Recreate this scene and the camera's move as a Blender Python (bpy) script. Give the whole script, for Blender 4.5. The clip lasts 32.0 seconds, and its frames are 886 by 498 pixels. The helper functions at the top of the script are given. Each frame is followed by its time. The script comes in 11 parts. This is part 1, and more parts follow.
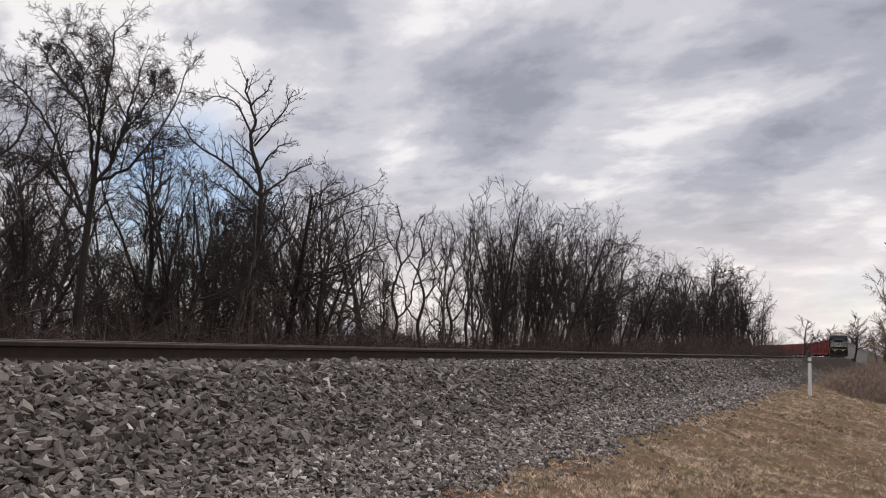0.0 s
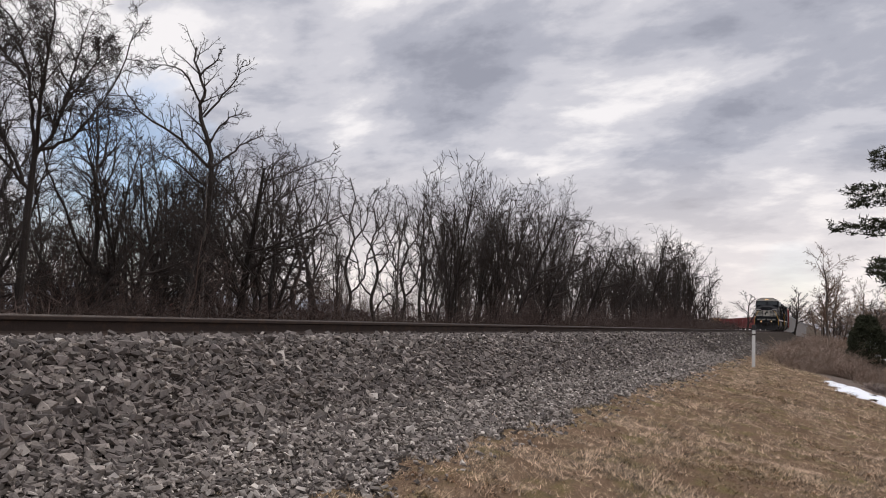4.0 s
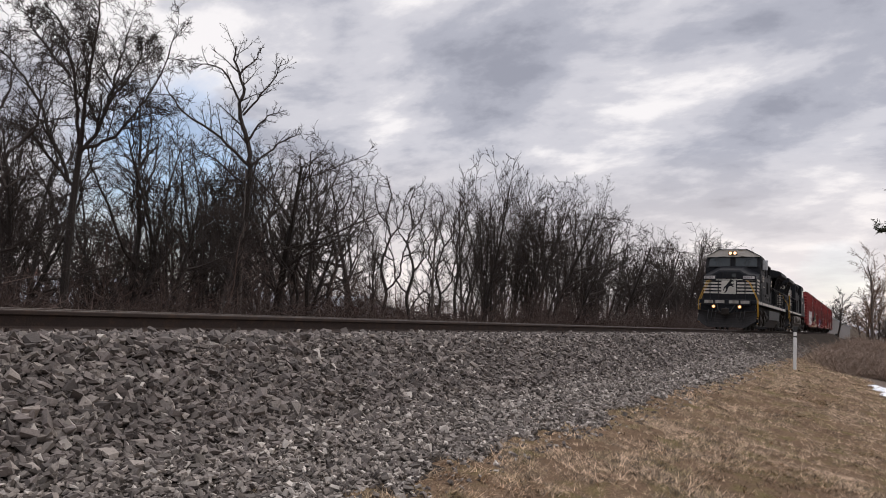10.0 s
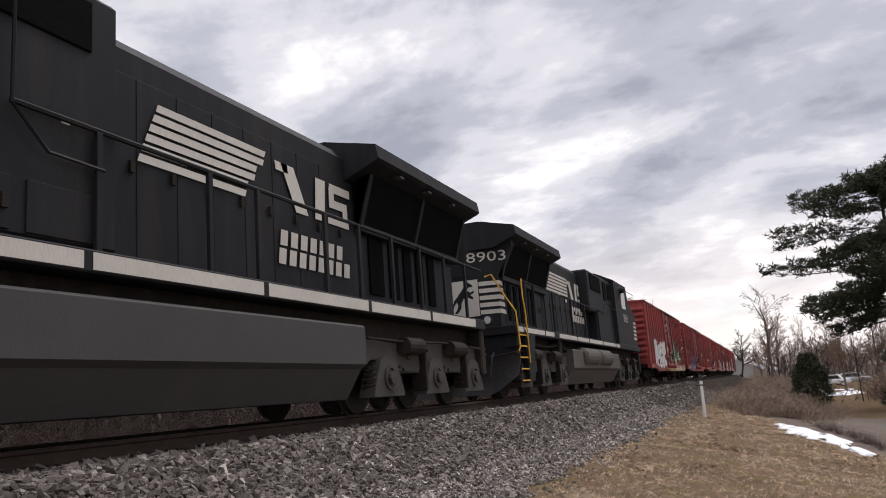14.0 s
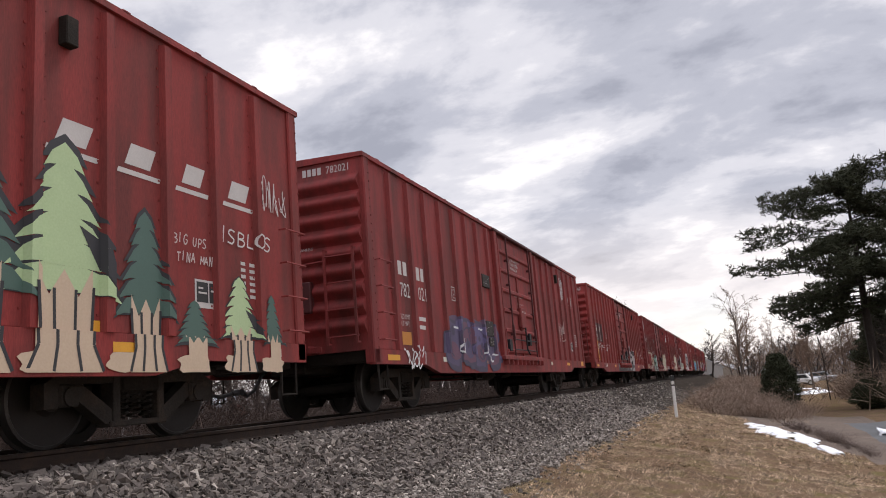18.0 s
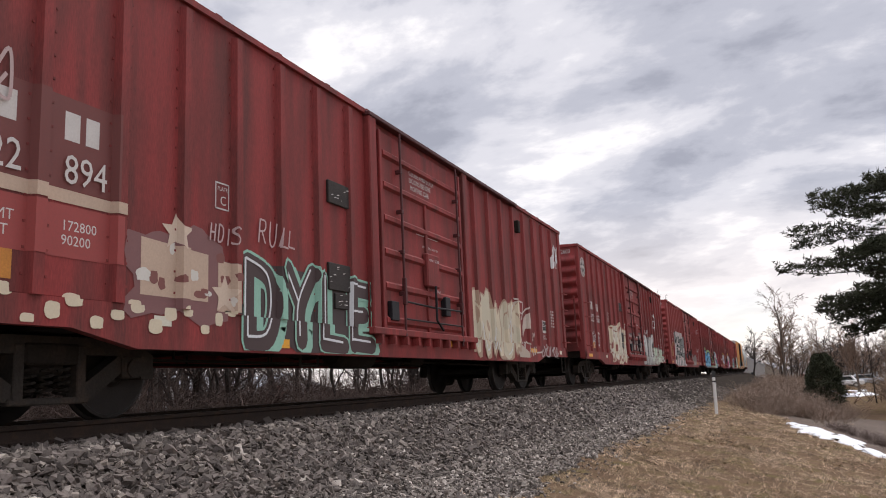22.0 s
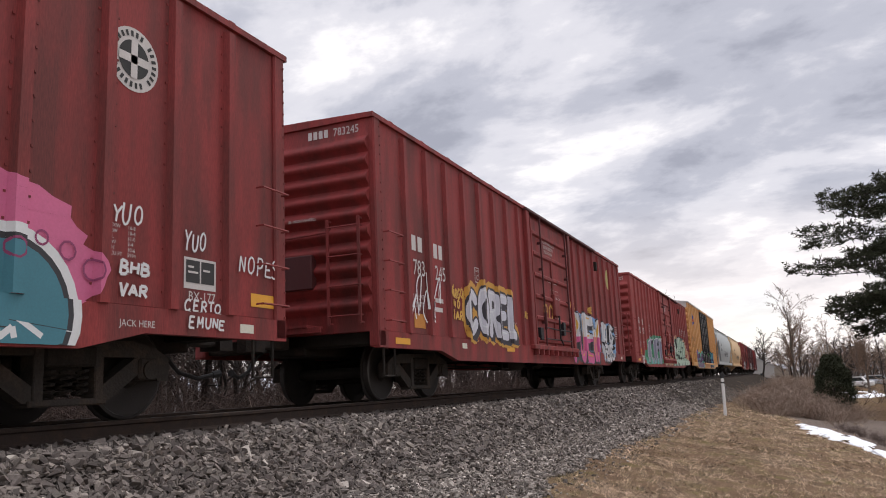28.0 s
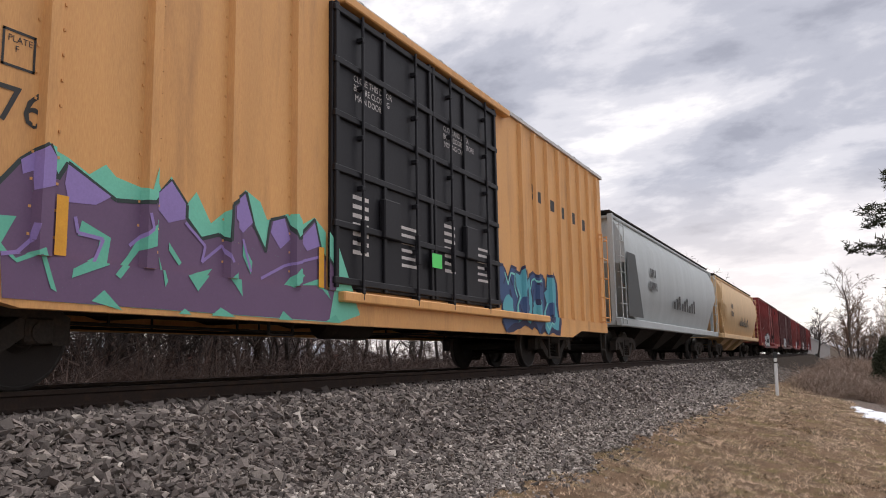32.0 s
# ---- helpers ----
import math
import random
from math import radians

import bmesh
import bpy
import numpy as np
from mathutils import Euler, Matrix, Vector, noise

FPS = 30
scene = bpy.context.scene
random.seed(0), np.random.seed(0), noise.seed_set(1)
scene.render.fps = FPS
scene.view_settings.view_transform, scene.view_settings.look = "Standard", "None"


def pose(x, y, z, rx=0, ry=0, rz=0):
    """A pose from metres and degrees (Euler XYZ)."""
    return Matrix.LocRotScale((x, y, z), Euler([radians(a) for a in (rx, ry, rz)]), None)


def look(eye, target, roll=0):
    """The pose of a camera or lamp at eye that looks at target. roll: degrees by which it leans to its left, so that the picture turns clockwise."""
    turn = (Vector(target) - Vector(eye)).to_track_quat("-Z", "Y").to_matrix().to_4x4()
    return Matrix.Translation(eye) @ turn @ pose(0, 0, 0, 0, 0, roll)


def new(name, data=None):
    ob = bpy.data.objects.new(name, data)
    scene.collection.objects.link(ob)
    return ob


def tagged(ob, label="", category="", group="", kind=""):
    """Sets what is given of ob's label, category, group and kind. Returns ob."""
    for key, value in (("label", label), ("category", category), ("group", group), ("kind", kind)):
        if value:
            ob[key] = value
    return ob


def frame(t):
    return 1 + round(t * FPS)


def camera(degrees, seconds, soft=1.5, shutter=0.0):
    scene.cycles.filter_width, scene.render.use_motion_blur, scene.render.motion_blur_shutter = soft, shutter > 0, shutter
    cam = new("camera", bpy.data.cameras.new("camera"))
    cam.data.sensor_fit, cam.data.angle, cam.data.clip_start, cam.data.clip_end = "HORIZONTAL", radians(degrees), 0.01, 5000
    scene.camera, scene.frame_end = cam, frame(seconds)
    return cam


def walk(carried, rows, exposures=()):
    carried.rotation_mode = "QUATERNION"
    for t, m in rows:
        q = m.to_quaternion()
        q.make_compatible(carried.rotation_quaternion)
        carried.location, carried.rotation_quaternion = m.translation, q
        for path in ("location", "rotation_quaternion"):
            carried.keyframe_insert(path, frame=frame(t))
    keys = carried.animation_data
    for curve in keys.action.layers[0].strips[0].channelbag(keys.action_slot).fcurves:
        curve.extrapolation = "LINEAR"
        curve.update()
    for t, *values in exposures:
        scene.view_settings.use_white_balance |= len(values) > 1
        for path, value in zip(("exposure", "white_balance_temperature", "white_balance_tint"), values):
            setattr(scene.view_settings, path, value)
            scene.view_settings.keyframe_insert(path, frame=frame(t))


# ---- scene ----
SPEED = 12.2          # the train's speed, m/s
T_REF = 18.0          # the time at which the train's places below hold
cam = camera(59.24, 32.0, soft=1.0)
PATH = [
    # seconds, eye x, y, z, heading to the left of +y, pitch up, roll
    (0.0, -0.026, -0.013, 0.067, -60.70, 7.03, 1.73),
    (0.5, -0.006, 0.006, 0.045, -61.00, 6.14, 1.01),
    (1.0, 0.005, 0.035, 0.049, -59.76, 5.75, 1.10),
    (1.5, -0.017, 0.030, 0.059, -59.30, 6.46, 1.18),
    (2.0, 0.001, 0.044, 0.041, -59.08, 4.88, 0.96),
    (2.5, -0.009, 0.032, 0.048, -61.54, 5.87, 1.57),
    (3.0, -0.017, -0.002, 0.051, -63.96, 6.66, 1.43),
    (3.5, 0.001, 0.016, 0.038, -65.44, 5.55, 1.13),
    (4.0, 0.003, 0.044, 0.038, -64.23, 5.32, 1.53),
    (4.5, 0.015, 0.048, 0.031, -63.81, 4.75, 0.67),
    (6.5, -0.008, -0.034, 0.072, -63.63, 5.48, 0.17),
    (7.0, 0.006, 0.007, 0.060, -62.89, 5.93, 1.44),
    (7.5, 0.016, 0.036, 0.054, -61.35, 5.24, 2.24),
    (8.0, 0.023, 0.040, 0.065, -61.65, 5.56, 2.07),
    (8.5, 0.019, 0.032, 0.068, -62.38, 5.86, 1.86),
    (9.0, 0.012, 0.025, 0.059, -62.72, 5.43, 2.15),
    (9.5, 0.020, 0.038, 0.054, -62.09, 5.23, 2.19),
    (10.0, 0.009, 0.039, 0.060, -61.59, 5.05, 2.16),
    (10.5, 0.002, 0.031, 0.057, -61.98, 5.22, 1.77),
    (11.0, -0.003, 0.028, 0.057, -62.30, 5.16, 1.77),
    (11.5, -0.027, -0.033, 0.071, -63.94, 4.94, 1.19),
    (12.0, -0.027, -0.099, 0.071, -67.13, 3.97, -0.89),
    (12.5, -0.017, -0.109, 0.081, -69.85, 3.70, -1.35),
    (13.0, -0.026, -0.075, 0.109, -70.05, 6.35, -2.06),
    (13.5, 0.019, -0.044, 0.190, -67.61, 9.59, -3.42),
    (14.0, 0.005, -0.063, 0.193, -68.52, 10.61, -4.34),
    (14.5, -0.014, -0.075, 0.195, -69.19, 10.98, -4.74),
    (15.0, -0.014, -0.081, 0.204, -69.65, 10.83, -4.75),
    (15.5, -0.011, -0.083, 0.201, -70.54, 10.58, -4.44),
    (17.5, 0.018, -0.054, 0.195, -70.52, 10.42, -4.87),
    (18.0, 0.020, -0.046, 0.213, -70.48, 10.52, -4.66),
    (18.5, 0.018, -0.047, 0.215, -70.53, 10.85, -4.67),
    (19.0, 0.022, -0.049, 0.206, -70.55, 11.31, -4.76),
    (19.5, 0.026, -0.016, 0.192, -69.26, 10.64, -3.79),
    (20.0, 0.003, -0.025, 0.189, -68.81, 10.25, -3.34),
    (20.5, 0.010, 0.002, 0.194, -68.89, 10.78, -2.80),
    (21.0, 0.012, 0.021, 0.179, -68.23, 11.11, -2.44),
    (21.5, 0.008, 0.016, 0.182, -67.33, 9.99, -2.21),
    (22.0, 0.005, 0.007, 0.178, -67.47, 9.88, -2.57),
    (22.5, 0.013, 0.002, 0.160, -67.52, 9.87, -2.80),
    (23.0, 0.006, -0.006, 0.153, -67.66, 9.82, -2.93),
    (23.5, 0.006, -0.009, 0.168, -67.78, 9.54, -2.79),
    (24.0, 0.014, -0.001, 0.171, -67.82, 9.35, -2.87),
    (24.5, 0.009, 0.007, 0.168, -67.62, 9.32, -2.85),
    (25.0, 0.010, 0.006, 0.169, -67.35, 9.47, -2.88),
    (25.5, -0.009, -0.004, 0.166, -67.10, 9.73, -2.99),
    (27.5, 0.001, -0.017, 0.163, -66.76, 10.04, -2.93),
    (28.0, -0.000, -0.010, 0.179, -66.89, 10.00, -2.60),
    (28.5, -0.022, -0.017, 0.169, -66.71, 10.02, -2.43),
    (29.0, -0.032, -0.031, 0.160, -64.75, 9.31, -2.15),
    (29.5, -0.012, -0.015, 0.167, -63.91, 8.98, -1.95),
    (30.0, -0.009, -0.012, 0.169, -63.32, 8.49, -1.67),
    (30.5, -0.012, -0.014, 0.170, -62.95, 8.39, -1.44),
    (31.0, -0.021, -0.022, 0.167, -62.58, 8.47, -1.35),
    (31.5, -0.018, -0.015, 0.188, -62.89, 8.15, -1.10),
    (32.0, -0.020, -0.010, 0.201, -63.16, 8.01, -0.98),
]


def camera_pose(x, y, z, yaw, pitch, roll):
    a, b = radians(yaw), radians(pitch)
    ahead = Vector((-math.sin(a) * math.cos(b), math.cos(a) * math.cos(b), math.sin(b)))
    return look((x, y, z), Vector((x, y, z)) + ahead, roll)


EXPOSURE = [(0.0, 0.03, 6500, 12), (9.0, 0.08, 6500, 12), (11.5, 0.09, 6500, 12), (13.5, 0.29, 6500, 12), (15.5, 0.34, 6500, 12), (32.0, 0.35, 6500, 12)]
walk(cam, [(r[0], camera_pose(*r[1:])) for r in PATH], EXPOSURE)

# ---- sky and sun ----
world = bpy.data.worlds.new("overcast_sky")
scene.world = world
world.use_nodes = True
SUN_AZ, SUN_EL = radians(-20), radians(58)     # from +x towards +y, above the horizon


def sky_nodes():
    nt = world.node_tree
    nd, ln = nt.nodes, nt.links
    nd.clear()
    out = nd.new("ShaderNodeOutputWorld")
    bg = nd.new("ShaderNodeBackground")
    sky = nd.new("ShaderNodeTexSky")
    sky.sky_type, sky.sun_disc = "NISHITA", False
    sky.sun_elevation, sky.sun_rotation = SUN_EL, math.pi / 2 - SUN_AZ
    skyb = nd.new("ShaderNodeVectorMath")
    skyb.operation = "SCALE"
    skyb.inputs[3].default_value = 0.14
    ln.new(sky.outputs[0], skyb.inputs[0])
    co = nd.new("ShaderNodeTexCoord")
    sep = nd.new("ShaderNodeSeparateXYZ")
    ln.new(co.outputs["Generated"], sep.inputs[0])

    def math_node(op, a, b=None):
        m = nd.new("ShaderNodeMath")
        m.operation = op
        for i, v in enumerate((a, b)):
            if v is None:
                continue
            if isinstance(v, (int, float)):
                m.inputs[i].default_value = v
            else:
                ln.new(v, m.inputs[i])
        return m.outputs[0]

    # a flat cloud deck: the direction divided by its height
    h = math_node("MAXIMUM", math_node("ADD", sep.outputs[2], 0.30), 0.08)
    px, py = math_node("DIVIDE", sep.outputs[0], h), math_node("DIVIDE", sep.outputs[1], h)
    deck = nd.new("ShaderNodeCombineXYZ")
    ln.new(px, deck.inputs[0])
    ln.new(py, deck.inputs[1])

    def cloud(scale, detail, rough, shift, stretch=(1, 1, 1), warp=0.6, turn=0):
        mp = nd.new("ShaderNodeMapping")
        mp.inputs["Location"].default_value = shift
        mp.inputs["Scale"].default_value = stretch
        mp.inputs["Rotation"].default_value = (0, 0, radians(turn))
        ln.new(deck.outputs[0], mp.inputs[0])
        n = nd.new("ShaderNodeTexNoise")
        n.inputs["Scale"].default_value = scale
        n.inputs["Detail"].default_value = detail
        n.inputs["Roughness"].default_value = rough
        n.inputs["Distortion"].default_value = warp
        ln.new(mp.outputs[0], n.inputs["Vector"])
        return n.outputs[0]

    def ramp(fac, stops):
        r = nd.new("ShaderNodeValToRGB")
        r.color_ramp.interpolation = "EASE"
        el = r.color_ramp.elements
        while len(el) < len(stops):
            el.new(0.5)
        for e, (p, c) in zip(el, stops):
            e.position, e.color = p, (*c, 1)
        ln.new(fac, r.inputs[0])
        return r.outputs[0]

    big = cloud(1.5, 4, 0.50, (3.1, 1.2, 0), (1, 0.8, 1), 0.2)
    fine = cloud(3.6, 8, 0.58, (7.3, 4.0, 0), (1.2, 0.8, 1), 0.12, -24)
    mix = math_node("ADD", math_node("MULTIPLY", big, 0.48), math_node("MULTIPLY", fine, 0.52))
    nrm = nd.new("ShaderNodeVectorMath")
    nrm.operation = "NORMALIZE"
    ln.new(co.outputs["Generated"], nrm.inputs[0])

    def facing(azimuth, height):
        """The cosine of the angle to a direction."""
        dot = nd.new("ShaderNodeVectorMath")
        dot.operation = "DOT_PRODUCT"
        ln.new(nrm.outputs[0], dot.inputs[0])
        c = math.cos(radians(height))
        dot.inputs[1].default_value = (c * math.cos(radians(azimuth)), c * math.sin(radians(azimuth)), math.sin(radians(height)))
        return dot.outputs["Value"]

    # thick and thin parts of the deck: azimuth, height, radius in degrees, amount
    for az, el, size, amount in ((25.5, 24.5, 4.0, 0.05), (15.6, 16.4, 3.0, 0.02), (-4.0, 15.5, 5.0, 0.07), (49.6, 18.4, 4.0, 0.08), (34.5, 13.0, 3.6, 0.07), (44.0, 26.0, 3.0, 0.04), (1.5, 12.9, 3.0, 0.05), (14.3, 10.1, 3.0, 0.04),
                                 (24.0, 19.0, 8.0, -0.075), (6.0, 17.0, 6.0, 0.02), (6.0, 24.0, 5.0, -0.04), (30.0, 18.0, 4.0, -0.05), (7.0, 11.3, 4.0, -0.01), (-4.3, 21.5, 4.0, -0.05), (46.0, 22.5, 3.5, -0.02), (26.0, 20.0, 3.5, -0.05), (58.8, 20.5, 5.0, -0.03), (23.0, 23.5, 5.0, -0.07), (11.0, 17.0, 4.5, -0.07), (54.0, 15.5, 4.0, 0.10), (50.0, 10.0, 4.5, 0.09), (44.0, 15.0, 3.0, 0.05), (38.0, 20.0, 4.0, -0.01), (56.0, 22.0, 6.0, 0.17), (33.0, 24.0, 4.0, 0.05)):
        near = math_node("POWER", math_node("MAXIMUM", facing(az, el), 0.0), 0.69 / (1 - math.cos(radians(size))))
        mix = math_node("ADD", mix, math_node("MULTIPLY", near, amount * 0.65))
    shade = ramp(mix, [(0.38, (0.315, 0.33, 0.39)), (0.455, (0.43, 0.445, 0.508)), (0.53, (0.61, 0.613, 0.66)), (0.61, (0.89, 0.872, 0.875))])
    # a paler, warmer band low over the horizon
    low = math_node("SUBTRACT", 1.0, math_node("MULTIPLY", math_node("ABSOLUTE", sep.outputs[2]), 4.7))
    low = math_node("MULTIPLY", math_node("MAXIMUM", low, 0.0), 0.78)
    warm = nd.new("ShaderNodeMixRGB")
    ln.new(low, warm.inputs[0])
    ln.new(shade, warm.inputs[1])
    warm.inputs[2].default_value = (0.97, 0.88, 0.82, 1)

    # two gaps in the deck that show the blue: centre, cosine of the radius
    def gap(azimuth, height, tight):
        ragged = math_node("MULTIPLY", math_node("SUBTRACT", fine, 0.5), tight * 2.2)
        return math_node("MULTIPLY", math_node("SUBTRACT", math_node("ADD", facing(azimuth, height), ragged), 1 - tight), 1.0 / tight)

    both = math_node("MAXIMUM", gap(48.5, 9.0, 0.009), math_node("MULTIPLY", gap(1.5, 3.6, 0.0009), 0.3))
    both = math_node("MULTIPLY", math_node("MINIMUM", math_node("MAXIMUM", both, 0.0), 1.0), 0.95)
    mixed = nd.new("ShaderNodeMixRGB")
    ln.new(both, mixed.inputs[0])
    ln.new(warm.outputs[0], mixed.inputs[1])
    ln.new(skyb.outputs[0], mixed.inputs[2])
    # an overcast sky is brighter overhead than low down
    ln.new(mixed.outputs[0], bg.inputs[0])
    over = math_node("MULTIPLY", math_node("MAXIMUM", math_node("SUBTRACT", sep.outputs[2], 0.48), 0.0), 2.6)
    ln.new(math_node("ADD", over, 1.0), bg.inputs[1])
    ln.new(bg.outputs[0], out.inputs[0])


sky_nodes()
sun = new("sun", bpy.data.lights.new("sun", "SUN"))
sun.data.energy, sun.data.angle, sun.data.color = 1.15, radians(18), (1.0, 0.95, 0.88)
sun.matrix_world = look((0, 0, 60), (-math.cos(SUN_AZ) * math.cos(SUN_EL), -math.sin(SUN_AZ) * math.cos(SUN_EL), 60 - math.sin(SUN_EL)))


# ---- materials ----
def surface(name, color, rough=0.7, metal=0.0, vary=0.25, scale=1.5, grain=40.0, bump=0.15, second=None, patch=(0.5, 0.62), stretch=(1, 1, 1), per_piece=0.0, island=0.0, glow=0.0, coat=0.0, shine=0.5):
    """A procedural surface: colour that varies at two scales, patches of a second colour, and fine relief."""
    m = bpy.data.materials.new(name)
    m.use_nodes = True
    nt = m.node_tree
    nd, ln = nt.nodes, nt.links
    b = nd["Principled BSDF"]
    co = nd.new("ShaderNodeTexCoord")
    mp = nd.new("ShaderNodeMapping")
    mp.inputs["Scale"].default_value = stretch
    ln.new(co.outputs["Object"], mp.inputs[0])

    def noise_tex(s, d=5.0):
        n = nd.new("ShaderNodeTexNoise")
        n.inputs["Scale"].default_value, n.inputs["Detail"].default_value = s, d
        n.inputs["Roughness"].default_value = 0.6
        ln.new(mp.outputs[0], n.inputs["Vector"])
        return n

    large, small = noise_tex(scale), noise_tex(grain, 3)
    base = nd.new("ShaderNodeMixRGB")
    ln.new(large.outputs[0], base.inputs[0])
    base.inputs[1].default_value = (*[c * (1 - vary) for c in color], 1)
    base.inputs[2].default_value = (*[min(1, c * (1 + vary)) for c in color], 1)
    last = base
    if second:
        pn = noise_tex(scale * 1.7, 8)
        rp = nd.new("ShaderNodeValToRGB")
        rp.color_ramp.elements[0].position, rp.color_ramp.elements[1].position = patch
        ln.new(pn.outputs[0], rp.inputs[0])
        mx = nd.new("ShaderNodeMixRGB")
        ln.new(rp.outputs[0], mx.inputs[0])
        ln.new(last.outputs[0], mx.inputs[1])
        mx.inputs[2].default_value = (*second, 1)
        last = mx
    fine = nd.new("ShaderNodeMixRGB")
    fine.blend_type = "OVERLAY"
    fine.inputs[0].default_value = min(1.0, vary * 1.6)
    ln.new(last.outputs[0], fine.inputs[1])
    ln.new(small.outputs[0], fine.inputs[2])
    last = fine
    if per_piece or island:
        hs = nd.new("ShaderNodeHueSaturation")
        mr = nd.new("ShaderNodeMapRange")
        if per_piece:
            ln.new(nd.new("ShaderNodeObjectInfo").outputs["Random"], mr.inputs[0])
        else:
            ln.new(nd.new("ShaderNodeNewGeometry").outputs["Random Per Island"], mr.inputs[0])
        k = per_piece or island
        mr.inputs[3].default_value, mr.inputs[4].default_value = 1 - k, 1 + k
        ln.new(mr.outputs[0], hs.inputs["Value"])
        ln.new(last.outputs[0], hs.inputs["Color"])
        last = hs
    ln.new(last.outputs[0], b.inputs["Base Color"])
    rr = nd.new("ShaderNodeMapRange")
    ln.new(small.outputs[0], rr.inputs[0])
    rr.inputs[3].default_value, rr.inputs[4].default_value = max(0.03, rough - 0.12), min(1, rough + 0.12)
    ln.new(rr.outputs[0], b.inputs["Roughness"])
    b.inputs["Metallic"].default_value = metal
    b.inputs["Coat Weight"].default_value = coat
    b.inputs["Specular IOR Level"].default_value = shine
    if bump:
        bp = nd.new("ShaderNodeBump")
        bp.inputs["Strength"].default_value, bp.inputs["Distance"].default_value = bump, 0.02
        ln.new(small.outputs[0], bp.inputs["Height"])
        ln.new(bp.outputs[0], b.inputs["Normal"])
    if glow:
        b.inputs["Emission Color"].default_value = (*color, 1)
        b.inputs["Emission Strength"].default_value = glow
    return m


M = {
    # bed far darker than its stones: the shade in their gaps is in this colour
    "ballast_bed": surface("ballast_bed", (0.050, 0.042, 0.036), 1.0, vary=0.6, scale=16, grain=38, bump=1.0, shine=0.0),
    "stone": surface("stone", (0.195, 0.168, 0.146), 0.85, vary=0.25, scale=9, grain=60, bump=0.25, island=0.55, shine=0.3),
    # the stone colour times about 0.7; its share rises up the slope
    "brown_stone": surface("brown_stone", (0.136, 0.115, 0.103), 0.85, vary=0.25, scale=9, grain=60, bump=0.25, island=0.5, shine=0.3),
    "pale_stone": surface("pale_stone", (0.42, 0.375, 0.33), 0.85, vary=0.2, scale=5, grain=50, island=0.3),
    "grass": surface("grass", (0.160, 0.108, 0.072), 0.95, vary=0.5, scale=1.1, grain=45, bump=1.0, shine=0.0, second=(0.150, 0.120, 0.058), patch=(0.50, 0.66)),
    "blade": surface("blade", (0.470, 0.335, 0.225), 0.9, vary=0.4, scale=1.3, grain=9, bump=0, island=0.8, second=(0.225, 0.172, 0.085), patch=(0.48, 0.64)),
    "blade_dark": surface("blade_dark", (0.105, 0.072, 0.042), 0.9, vary=0.3, scale=1.2, grain=30, bump=0, island=0.4),
    "leaf_litter": surface("leaf_litter", (0.110, 0.078, 0.060), 0.95, vary=0.45, scale=1.5, grain=35, bump=0.8),
    "weed": surface("weed", (0.150, 0.112, 0.084), 0.95, vary=0.35, scale=1, grain=20, bump=0, island=0.4),
    "snow": surface("snow", (0.80, 0.82, 0.86), 0.6, vary=0.06, scale=2, grain=25, bump=0.35),
    "asphalt": surface("asphalt", (0.075, 0.078, 0.085), 0.85, vary=0.25, scale=1.2, grain=80, bump=0.3),
    "rail_steel": surface("rail_steel", (0.038, 0.026, 0.021), 0.85, 0.1, vary=0.3, scale=4, grain=70, bump=0.25, second=(0.055, 0.034, 0.024), shine=0.3),
    "rail_head": surface("rail_head", (0.10, 0.085, 0.075), 0.5, 0.6, vary=0.15, scale=6, grain=90, bump=0.05),
    "tie": surface("tie", (0.075, 0.052, 0.04), 0.95, vary=0.4, scale=4, grain=40, bump=0.6, stretch=(6, 1, 1), per_piece=0.35),
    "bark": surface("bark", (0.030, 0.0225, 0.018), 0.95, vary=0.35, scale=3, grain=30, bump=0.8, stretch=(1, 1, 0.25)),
    "bark_grey": surface("bark_grey", (0.12, 0.10, 0.085), 0.95, vary=0.35, scale=3, grain=30, bump=0.8, stretch=(1, 1, 0.25)),
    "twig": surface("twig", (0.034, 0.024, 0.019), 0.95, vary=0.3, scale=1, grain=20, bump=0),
    "twig_warm": surface("twig_warm", (0.17, 0.115, 0.082), 0.95, vary=0.3, scale=1, grain=20, bump=0),
    "brush": surface("brush", (0.070, 0.045, 0.036), 0.95, vary=0.35, scale=1, grain=20, bump=0, island=0.35),
    "brush_tan": surface("brush_tan", (0.235, 0.170, 0.128), 0.95, vary=0.35, scale=1, grain=20, bump=0, island=0.35),
    "needle": surface("needle", (0.030, 0.040, 0.023), 0.9, vary=0.35, scale=0.8, grain=15, bump=0, island=0.35, shine=0.15),
    "needle_dark": surface("needle_dark", (0.036, 0.039, 0.022), 0.9, vary=0.35, scale=0.8, grain=15, bump=0, island=0.35, shine=0.12),
}


